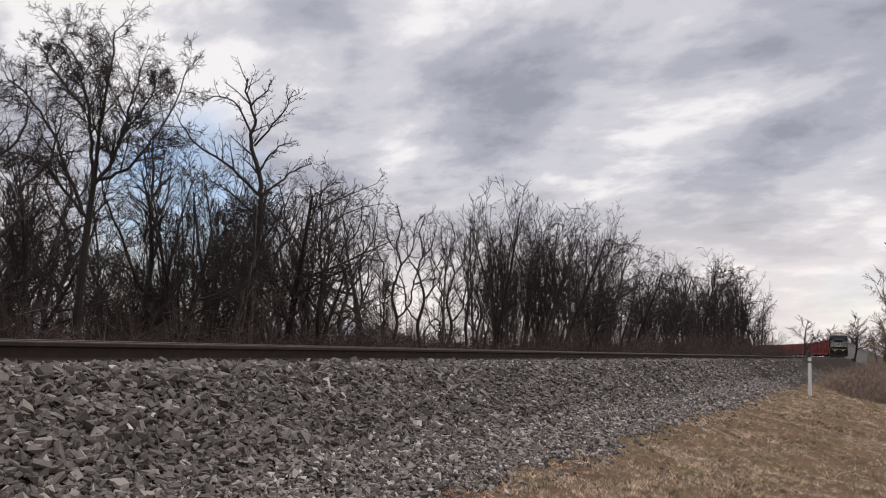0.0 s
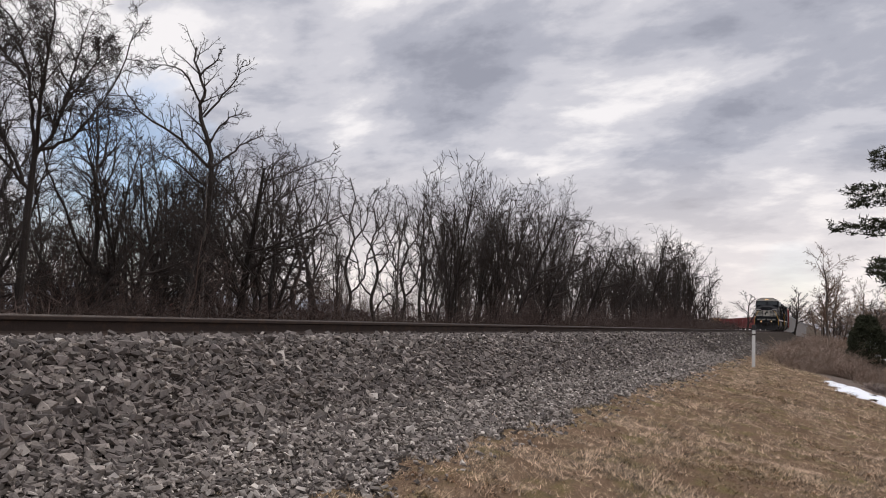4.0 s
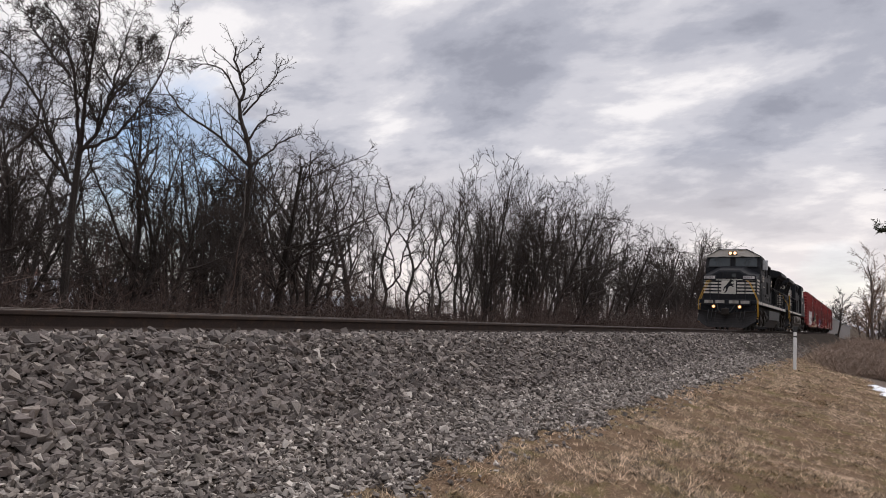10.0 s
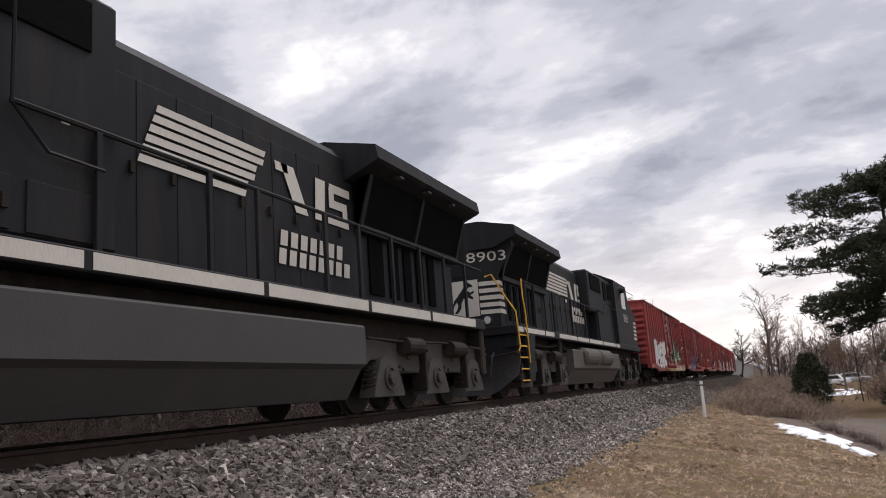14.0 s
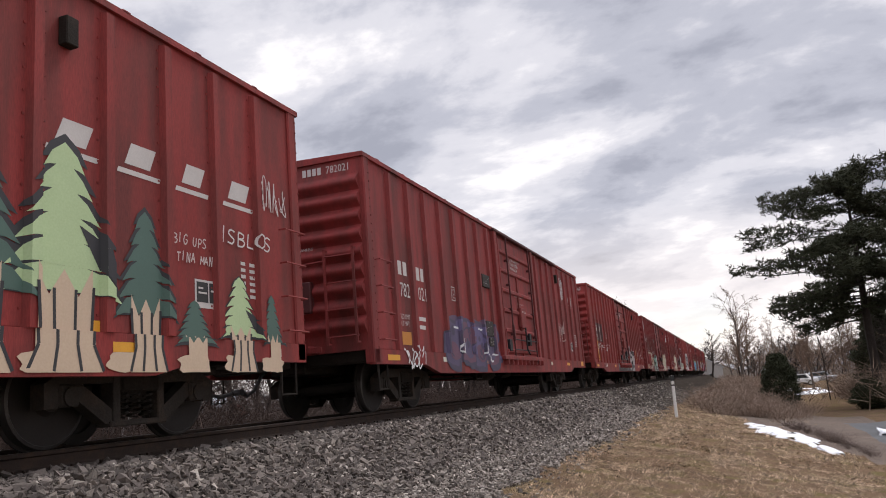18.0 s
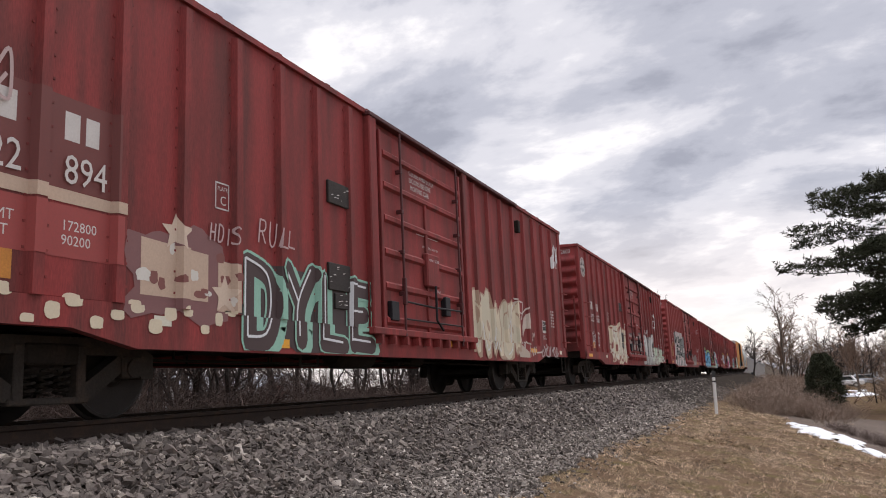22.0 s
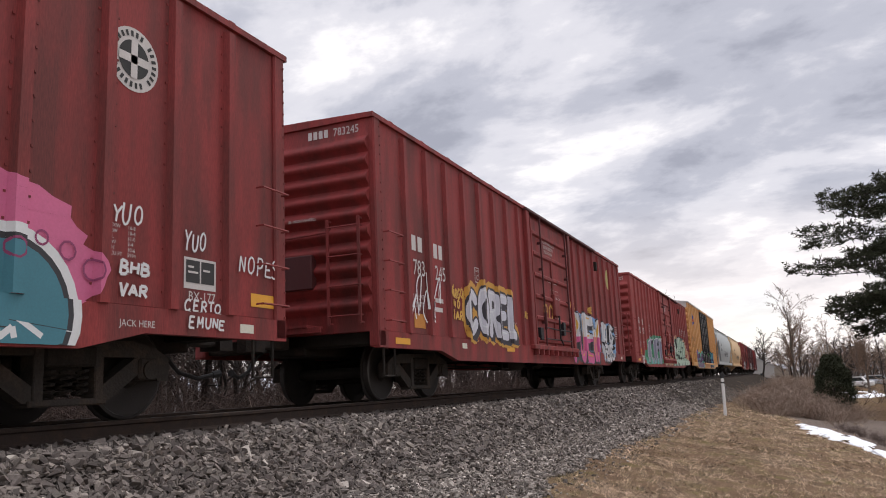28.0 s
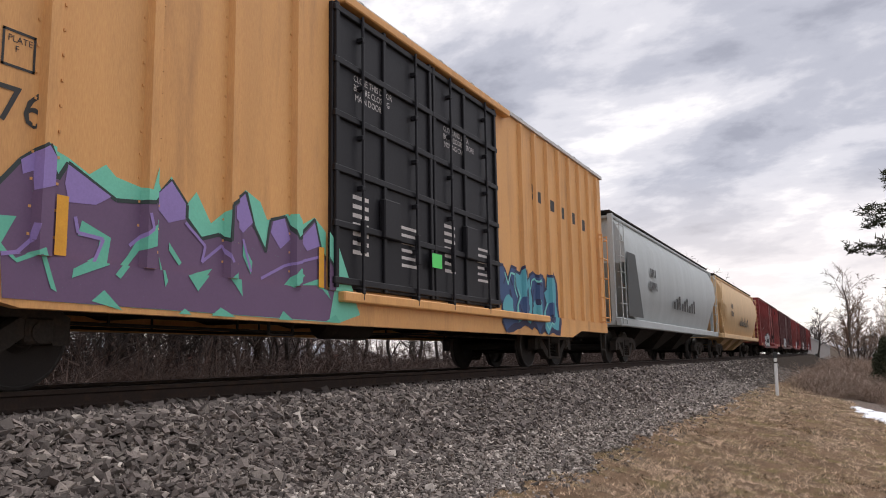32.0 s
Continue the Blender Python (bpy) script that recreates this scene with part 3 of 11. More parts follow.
# ---- rolling stock: common parts ----
def lettering(parent, text, x, z, size, mat, y, name="lettering", label="", wide=1.0, turn=0, skew=0):
    """Words in mesh letters on a side that faces -y; turn faces -x, skewed by some degrees."""
    cu = bpy.data.curves.new("lettering", "FONT")
    cu.body, cu.size, cu.align_x = text, size / 0.72, "LEFT"
    cu.resolution_u, cu.extrude = 2, 0.0
    ob = bpy.data.objects.new("lettering", cu)
    me = bpy.data.meshes.new_from_object(ob)
    bpy.data.objects.remove(ob)
    bpy.data.curves.remove(cu)
    me.materials.clear()
    me.materials.append(mat)
    me.transform(pose(0, 0, 0, 90) @ Matrix.Diagonal((wide, 1, 1, 1)))
    if turn:
        me.transform(pose(0, 0, 0, 0, 0, -90 + skew))
        me.transform(Matrix.Translation((x, y, z)))
    else:
        me.transform(Matrix.Translation((x, y, z)))
    o = part(name, me, None, parent, label, fix=False)
    return o


def plain_bars(parent, boxes, mat, y, name="lettering", label=""):
    """Flat bars and blocks on a side that faces -y: (x0, x1, z0, z1, slant)."""
    sh = Shape()
    for x0, x1, z0, z1, sl in boxes:
        sh.add([(x0, y, z0), (x1, y, z0), (x1 + sl, y, z1), (x0 + sl, y, z1)], [(0, 1, 2, 3)])
    ob = part(name, sh, mat, parent, label, fix=False)
    return tagged(ob, kind="stuff") if len(boxes) > 1 else ob


def wheelset_mesh(r=0.457):
    sh = Shape()
    for s in (-1, 1):
        prof = [(0.02, 0.69), (0.12, 0.69), (0.15, 0.72), (r * 0.72, 0.745), (r * 0.88, 0.70), (r - 0.004, 0.685), (r - 0.012, 0.80), (r * 0.86, 0.81), (r * 0.72, 0.79), (0.16, 0.80), (0.12, 0.86), (0.02, 0.86)]
        sh.lathe([(a, s * h) for a, h in prof], (0, 0, 0), "y", 32)
        sh.lathe([(r * 0.8, s * 0.684), (r + 0.026, s * 0.684), (r + 0.026, s * 0.705), (r, s * 0.72), (r, s * 0.72)], (0, 0, 0), "y", 32, cap=False)
        sh.lathe([(r + 0.001, s * 0.725), (r - 0.008, s * 0.80), (r * 0.93, s * 0.812), (r * 0.9, s * 0.80)], (0, 0, 0), "y", 32, slot=1, cap=False)
    sh.cyl((0, -0.98, 0), (0, 0.98, 0), 0.085, 12)
    return upright(sh.mesh("wheelset", [M["wheel"], M["tread"]], True))


WHEELSET = wheelset_mesh()
WHEELSETS = []


def side_frame_mesh():
    """The cast side frame of a two-axle truck, on the -y side."""
    sh = Shape()
    z = 0.457
    sh.prism([(-1.17, z + 0.12), (-1.17, z - 0.10), (-1.02, z - 0.10), (-0.97, z + 0.03), (-0.72, z + 0.12), (0.72, z + 0.12), (0.97, z + 0.03), (1.02, z - 0.10), (1.17, z - 0.10), (1.17, z + 0.12), (1.0, z + 0.21), (0.7, z + 0.27), (-0.7, z + 0.27), (-1.0, z + 0.21)], "y", -1.06, -0.90)
    for s in (-1, 1):
        sh.prism([(s * 0.98, z + 0.10), (s * 0.78, z + 0.14), (s * 0.33, z - 0.15), (s * 0.33, z - 0.28), (s * 0.45, z - 0.26)], "y", -1.05, -0.91)
        sh.box(s * 0.31 - 0.05, s * 0.31 + 0.05, -1.07, -0.90, z - 0.26, z + 0.2, 0.01)
        sh.box(s * 0.895 - 0.12, s * 0.895 + 0.12, -1.08, -0.9, z - 0.09, z + 0.12, 0.02)
        sh.cyl((s * 0.895, -1.10, z), (s * 0.895, -1.05, z), 0.085, 14)
    sh.box(-0.4, 0.4, -1.07, -0.88, z - 0.30, z - 0.24, 0.012)
    return upright(sh.mesh("side_frame", M["truck_iron"]))


def spring_mesh():
    z0 = 0.457 - 0.24
    return upright(Shape().tube([(0.062 * math.cos(a * 0.9), -0.985 + 0.062 * math.sin(a * 0.9), z0 + 0.02 + a * 0.0082) for a in range(0, 29)], 0.014, 4).mesh("spring", M["iron"]))


def bolster_end_mesh():
    z0 = 0.457 - 0.24
    return upright(Shape().box(-0.27, 0.27, -1.09, -0.86, z0 + 0.27, z0 + 0.45, 0.02).mesh("bolster_end", M["iron"]))


def bolster_mesh():
    sh = Shape()
    sh.box(-0.2, 0.2, -1.0, 1.0, 0.40, 0.66, 0.03)
    sh.cyl((0, 0, 0.6), (0, 0, 0.76), 0.25, 16)
    for s in (-1, 1):
        sh.box(s * 0.42 - 0.05, s * 0.42 + 0.05, -0.8, 0.8, 0.30, 0.42, 0.015)
        for d in (-1, 1):
            sh.box(s * 0.42 - 0.04, s * 0.42 + 0.07, d * 0.75 - 0.06, d * 0.75 + 0.06, 0.28, 0.58, 0.015)
    return upright(sh.mesh("truck", M["iron"]))


SIDE_FRAME, SPRING, BOLSTER_END, BOLSTER = side_frame_mesh(), spring_mesh(), bolster_end_mesh(), bolster_mesh()


def truck(parent, x):
    """A two-axle freight truck: bolster with side frames, springs and wheelsets."""
    ob = part("truck", BOLSTER, None, parent, "dusty cast-iron two-axle truck")
    ob.location = (x, 0, 0)
    for turn in (0, 180):
        f = part("side_frame", SIDE_FRAME, None, ob)
        f.rotation_euler[2] = radians(turn)
        g = part("bolster_end", BOLSTER_END, None, ob)
        g.rotation_euler[2] = radians(turn)
        for dx in (-0.17, 0.0, 0.17):
            g = part("spring", SPRING, None, ob)
            g.location.x = dx
            g.rotation_euler[2] = radians(turn)
    for dx in (-0.895, 0.895):
        w = part("wheelset", WHEELSET, None, ob, "steel wheels with bright rims")
        w.location = (dx, 0, 0.457)
        WHEELSETS.append((w, dx))
    return ob


def coupler_mesh(sign, length):
    sh = Shape()
    sh.box(min(0, sign * length), max(0, sign * length), -0.09, 0.09, 0.80, 0.98, 0.02)
    e = sign * length
    sh.prism([(e - 0.06 * sign, -0.16), (e + 0.16 * sign, -0.18), (e + 0.22 * sign, -0.05), (e + 0.10 * sign, 0.0), (e + 0.14 * sign, 0.16), (e - 0.06 * sign, 0.16)], "z", 0.75, 1.03)
    return upright(sh.mesh("coupler", M["truck_iron"]))


def hose_mesh(sign):
    sh = Shape()
    sh.tube([(0, 0.3, 0.82), (sign * 0.18, 0.32, 0.72), (sign * 0.42, 0.30, 0.50), (sign * 0.70, 0.24, 0.42), (sign * 0.95, 0.15, 0.47)], 0.028, 8)
    sh.cyl((sign * 0.90, 0.17, 0.46), (sign * 1.0, 0.13, 0.48), 0.045, 8)
    return upright(sh.mesh("air_hose", M["hose"], True))


COUPLER = {s: coupler_mesh(s, 0.75) for s in (-1, 1)}
HOSE = {s: hose_mesh(s) for s in (-1, 1)}


def couplings(car, half):
    for s in (-1, 1):
        c = part("coupler", COUPLER[s], None, car)
        c.location = (s * (half - 0.05), 0, 0)
        h = part("air_hose", HOSE[s], None, car)
        h.location = (s * half, 0, 0)


def ladder_mesh(width, rungs, step, r=0.012, stiles=True):
    """A ladder in the plane y = 0, standing off the wall by 9 cm."""
    sh = Shape()
    for k in range(rungs):
        z = k * step
        sh.tube([(0, 0.09, z), (0, 0, z), (width, 0, z), (width, 0.09, z)], r, 5)
    for x in (0, width) if stiles else ():
        sh.box(x - 0.022, x + 0.022, -0.006, 0.012, -0.12, (rungs - 1) * step + 0.12)
        for z in (-0.1, (rungs - 1) * step + 0.1):
            sh.box(x - 0.018, x + 0.018, 0, 0.09, z - 0.012, z + 0.012)
    return sh


# ---- box cars ----
HALF, PANEL, POST, EAVE, SILL = 9.0, 1.565, 1.625, 4.11, 0.98
POSTS = [s * (2.4 + 0.805 * k) for s in (-1, 1) for k in range(8)]
DOOR = 1.95


def post_depth(x, posts, base):
    """The depth of a wall with tapered posts."""
    for p in posts:
        d = abs(x - p)
        if d < 0.085:
            return base + (POST - base) * min(1.0, (0.085 - d) / 0.035)
    return base


def car_depth(x, z, doors=DOOR):
    """How far out the side stands at a place."""
    if z < SILL:
        return 1.600
    if abs(x) < doors:
        return 1.605
    return post_depth(x, POSTS, PANEL)


X_CUTS = sorted({p + d for p in POSTS for d in (-0.085, -0.05, 0.05, 0.085)} | {-DOOR, DOOR})


def cut(poly, axis, at):
    """Cuts a convex polygon in two at a value of x (0) or z (1)."""
    lo, hi = [], []
    for i, p in enumerate(poly):
        q = poly[(i + 1) % len(poly)]
        (lo if p[axis] <= at else hi).append(p)
        if (p[axis] - at) * (q[axis] - at) < 0:
            t = (at - p[axis]) / (q[axis] - p[axis])
            m = (p[0] + (q[0] - p[0]) * t, p[1] + (q[1] - p[1]) * t)
            lo.append(m)
            hi.append(m)
    return lo, hi


def painted(car, polys, mat, layer, name="graffiti", label="", cuts=None, depth=car_depth, top=None):
    """Paint on a car's side: polygons in x and z, laid on posts, panels, door and sill alike."""
    from mathutils import geometry
    sh = Shape()
    for poly in polys:
        pts = [Vector((x, z, 0)) for x, z in poly]
        for tri in geometry.tessellate_polygon([pts]):
            pieces = [[(pts[i][0], pts[i][1]) for i in tri]]
            for axis, values in ((0, X_CUTS if cuts is None else cuts), (1, (SILL,))):
                for at in values:
                    nxt = []
                    for pc in pieces:
                        if min(p[axis] for p in pc) < at < max(p[axis] for p in pc):
                            nxt += [h for h in cut(pc, axis, at) if len(h) > 2]
                        else:
                            nxt.append(pc)
                    pieces = nxt
            for pc in pieces:
                cx, cz = sum(p[0] for p in pc) / len(pc), sum(p[1] for p in pc) / len(pc)
                off = 0.0035 + 0.0024 * layer + 0.000014 * (len(sh.f) % 83)
                n = len(sh.v)
                sh.v.extend([(x, -depth(x + (cx - x) * 0.001, z + (cz - z) * 0.001) - off, z) for x, z in pc])
                sh.f.append(tuple(range(n, n + len(pc))))
                sh.s.append(0)
    return part(name, sh, mat, car, label, fix=False)


def blob(cx, cz, rx, rz, rng, n=40, rough=0.16):
    ph = rng.uniform(0, 6)
    out = []
    for k in range(n):
        a = 2 * math.pi * k / n
        r = 1 + rough * math.sin(5 * a + ph) * rng.uniform(0.3, 1) + rng.uniform(-rough, rough) * 0.5
        sq = 1 / max(abs(math.cos(a)), abs(math.sin(a))) ** 0.55
        out.append((cx + rx * r * sq * math.cos(a), cz + rz * r * sq * math.sin(a)))
    return out


def grown(poly, d):
    cx, cz = sum(p[0] for p in poly) / len(poly), sum(p[1] for p in poly) / len(poly)
    out = []
    for x, z in poly:
        l = math.hypot(x - cx, z - cz) or 1
        out.append((x + (x - cx) / l * d, z + (z - cz) / l * d))
    return out


# hand-drawn letters as strokes in a unit square
GLYPHS = {
    "A": [[(0, 0), (0.45, 1)], [(0.45, 1), (1, 0)], [(0.2, 0.36), (0.78, 0.36)]],
    "B": [[(0.1, 0), (0.1, 1)], [(0.1, 1), (0.8, 0.85), (0.7, 0.58), (0.15, 0.52)], [(0.15, 0.52), (0.95, 0.4), (0.8, 0.05), (0.1, 0)]],
    "C": [[(0.95, 0.85), (0.55, 1), (0.12, 0.75), (0.08, 0.3), (0.45, 0), (0.95, 0.2)]],
    "D": [[(0.1, 0), (0.12, 1)], [(0.12, 1), (0.8, 0.85), (0.95, 0.45), (0.7, 0.05), (0.1, 0)]],
    "E": [[(0.1, 0), (0.12, 1)], [(0.1, 0.97), (0.92, 0.95)], [(0.12, 0.5), (0.75, 0.52)], [(0.1, 0.03), (0.98, 0.0)]],
    "F": [[(0.15, 0), (0.12, 1)], [(0.1, 0.97), (0.95, 0.95)], [(0.12, 0.5), (0.78, 0.55)]],
    "G": [[(0.92, 0.85), (0.5, 1), (0.1, 0.7), (0.1, 0.25), (0.5, 0), (0.92, 0.2), (0.9, 0.48), (0.55, 0.48)]],
    "I": [[(0.5, 0), (0.5, 1)]],
    "K": [[(0.12, 0), (0.1, 1)], [(0.12, 0.42), (0.5, 0.68), (0.92, 1.02)], [(0.32, 0.55), (0.62, 0.3), (0.98, -0.03)]],
    "L": [[(0.15, 1), (0.12, 0.05)], [(0.1, 0.04), (0.98, 0.0)]],
    "M": [[(0.05, 0), (0.1, 1)], [(0.1, 1), (0.5, 0.35), (0.9, 1)], [(0.9, 1), (0.97, 0)]],
    "N": [[(0.1, 0), (0.12, 1)], [(0.12, 1), (0.85, 0.02)], [(0.85, 0), (0.9, 1)]],
    "O": [[(0.5, 0.02), (0.12, 0.25), (0.1, 0.75), (0.5, 1.0), (0.9, 0.75), (0.9, 0.25), (0.5, 0.02)]],
    "P": [[(0.15, 0), (0.12, 1)], [(0.12, 1), (0.75, 0.97), (0.92, 0.72), (0.7, 0.48), (0.15, 0.45)]],
    "R": [[(0.1, 0), (0.1, 1)], [(0.1, 0.97), (0.7, 0.95), (0.85, 0.72), (0.65, 0.52), (0.15, 0.48)], [(0.4, 0.5), (0.95, 0)]],
    "S": [[(0.9, 0.9), (0.4, 1.0), (0.1, 0.75), (0.5, 0.52), (0.9, 0.3), (0.6, 0.02), (0.05, 0.1)]],
    "T": [[(0.0, 0.95), (1.0, 1.0)], [(0.5, 1.0), (0.48, 0.5), (0.55, 0.0)]],
    "U": [[(0.08, 1), (0.1, 0.3), (0.45, 0), (0.85, 0.25), (0.9, 1)]],
    "V": [[(0.02, 1.0), (0.35, 0.3), (0.5, 0.0)], [(0.5, 0.0), (0.7, 0.5), (0.98, 1.0)]],
    "W": [[(0.0, 1), (0.25, 0)], [(0.25, 0), (0.5, 0.7)], [(0.5, 0.7), (0.75, 0)], [(0.75, 0), (1, 1)]],
    "Y": [[(0.05, 1), (0.5, 0.5)], [(0.95, 1), (0.5, 0.5), (0.45, 0)]],
    "Z": [[(0.05, 0.97), (0.92, 1)], [(0.92, 1), (0.1, 0.02)], [(0.08, 0.02), (0.98, 0.04)]],
    "H": [[(0.1, 0), (0.1, 1)], [(0.9, 0), (0.9, 1)], [(0.1, 0.5), (0.9, 0.5)]],
    "0": [[(0.5, 0.02), (0.12, 0.25), (0.1, 0.75), (0.5, 1.0), (0.9, 0.75), (0.9, 0.25), (0.5, 0.02)]],
    "1": [[(0.3, 0.8), (0.55, 1), (0.5, 0)]],
    "2": [[(0.1, 0.8), (0.5, 1), (0.85, 0.75), (0.1, 0.02), (0.95, 0.05)]],
    "4": [[(0.7, 0), (0.72, 1), (0.05, 0.3), (0.95, 0.3)]],
    "6": [[(0.85, 0.95), (0.3, 0.75), (0.1, 0.3), (0.5, 0), (0.9, 0.25), (0.55, 0.5), (0.12, 0.3)]],
    "7": [[(0.05, 0.97), (0.92, 1), (0.35, 0)]],
    "8": [[(0.5, 0.52), (0.15, 0.75), (0.5, 1), (0.85, 0.75), (0.5, 0.52), (0.1, 0.25), (0.5, 0), (0.9, 0.25), (0.5, 0.52)]],
}


def curve(path, n=4):
    """A smooth open line through points."""
    out = []
    for i in range(len(path) - 1):
        p0, p1, p2, p3 = path[max(i - 1, 0)], path[i], path[i + 1], path[min(i + 2, len(path) - 1)]
        for k in range(n if len(path) > 2 else 1):
            t = k / n
            out.append(tuple(0.5 * (2 * p1[c] + (p2[c] - p0[c]) * t + (2 * p0[c] - 5 * p1[c] + 4 * p2[c] - p3[c]) * t * t + (3 * p1[c] - p0[c] - 3 * p2[c] + p3[c]) * t ** 3) for c in (0, 1)))
    return out + [path[-1]]


def letter_lines(word, x0, x1, z0, z1, rng, jitter=0.07, slant=0.0):
    """The strokes of each letter of a word, set side by side with uneven heights."""
    step, letters = (x1 - x0) / len(word), []
    for k, ch in enumerate(word):
        a, w = x0 + step * (k + rng.uniform(-jitter, jitter)), step * rng.uniform(0.86, 1.0)
        lo, hi = z0 + (z1 - z0) * rng.uniform(0, jitter * 1.5), z1 - (z1 - z0) * rng.uniform(0, jitter * 2.5)
        letters.append([curve([(a + w * (0.08 + 0.84 * u) + slant * (v - 0.5) * (hi - lo), lo + (hi - lo) * v) for u, v in line]) for line in GLYPHS.get(ch, [])])
    return letters


def fat(path, width):
    """A thick line with round joints."""
    out, r = stroke(path, width), width / 2
    return out + [[(x + r * math.cos(k * math.pi / 4), z + r * math.sin(k * math.pi / 4)) for k in range(8)] for x, z in path]


def piece(car, word, x0, x1, z0, z1, fill, outline, seed, thick=0.32, low=None, split=0.5, glow=None, shine=(0.66, 0.68, 0.70), rim=1.5, slant=0.0, label="thick sprayed letters with a dark rim"):
    """Spray-painted letters: halo, drop shadow, rims, fills in one or two colours, gleams and dots."""
    rng = random.Random(seed)
    letters = letter_lines(word, x0, x1, z0, z1, rng, 0.05, slant)
    w = (x1 - x0) / len(word) * thick
    every = [p for letter in letters for p in letter]
    if glow:
        tagged(painted(car, [above(q) for p in every for q in fat(p, w * (rim + 1.1))], spray(glow), 0.8, "graffiti_glow"), kind="stuff")
    tagged(painted(car, [above([(x + w * 0.4, z - w * 0.3) for x, z in q]) for p in every for q in fat(p, w * rim)], spray(outline), 1.6, "graffiti_shadow"), kind="stuff")
    for k, letter in enumerate(letters):
        level = 2.6 + 1.5 * (k % 2)
        tagged(painted(car, [above(q) for p in letter for q in fat(p, w * rim)], spray(outline), level, "graffiti_outline"), kind="stuff")
        body = [above(q) for p in letter for q in fat(p, w)]
        tagged(painted(car, body, spray(fill[k % len(fill)]), level + 0.5, "graffiti_letter", label if k == 0 else ""), kind="stuff")
        if low:
            at = z0 + (z1 - z0) * (split + rng.uniform(-0.05, 0.05))
            tagged(painted(car, [h for q in body for h in [cut(q, 1, at)[0] if max(p[1] for p in q) > at else q] if len(h) > 2 and min(p[1] for p in h) < at], spray(low[k % len(low)]), level + 0.9, "graffiti_fade"), kind="stuff")
    gleam = [g for p in every for g in stroke([(x - w * 0.22, z + w * 0.22) for x, z in p], w * 0.13)]
    tagged(painted(car, [above(g) for g in gleam], spray(shine), 6.0, "graffiti_gleam"), kind="stuff")


def scrawl(car, word, x, z, w, h, color=(0.66, 0.66, 0.66), line=0.035, seed=1, name="scrawled_word"):
    """A word written with one quick spray line."""
    every = [p for letter in letter_lines(word, x, x + w, z, z + h, random.Random(seed), 0.10, 0.12) for p in letter]
    tagged(painted(car, [g for p in every for g in stroke(p, line)], spray(color), 6.8, name, "quick hand-sprayed word"), kind="stuff")


def rounded(poly, n=3):
    """A closed smooth line through the corners of a polygon."""
    out, m = [], len(poly)
    for i in range(m):
        p0, p1, p2, p3 = (poly[(i + k) % m] for k in (-1, 0, 1, 2))
        for s in range(n):
            t = s / n
            out.append(tuple(0.5 * (2 * p1[c] + (p2[c] - p0[c]) * t + (2 * p0[c] - 5 * p1[c] + 4 * p2[c] - p3[c]) * t * t + (3 * p1[c] - p0[c] - 3 * p2[c] + p3[c]) * t ** 3) for c in (0, 1)))
    return out


def above(poly):
    """Keeps paint above the lower edge of the side sill."""
    return [(x, max(z, float(np.interp(abs(x), [0, HALF - 2.8, HALF - 2.1], [0.62, 0.62, 0.77])))) for x, z in poly]


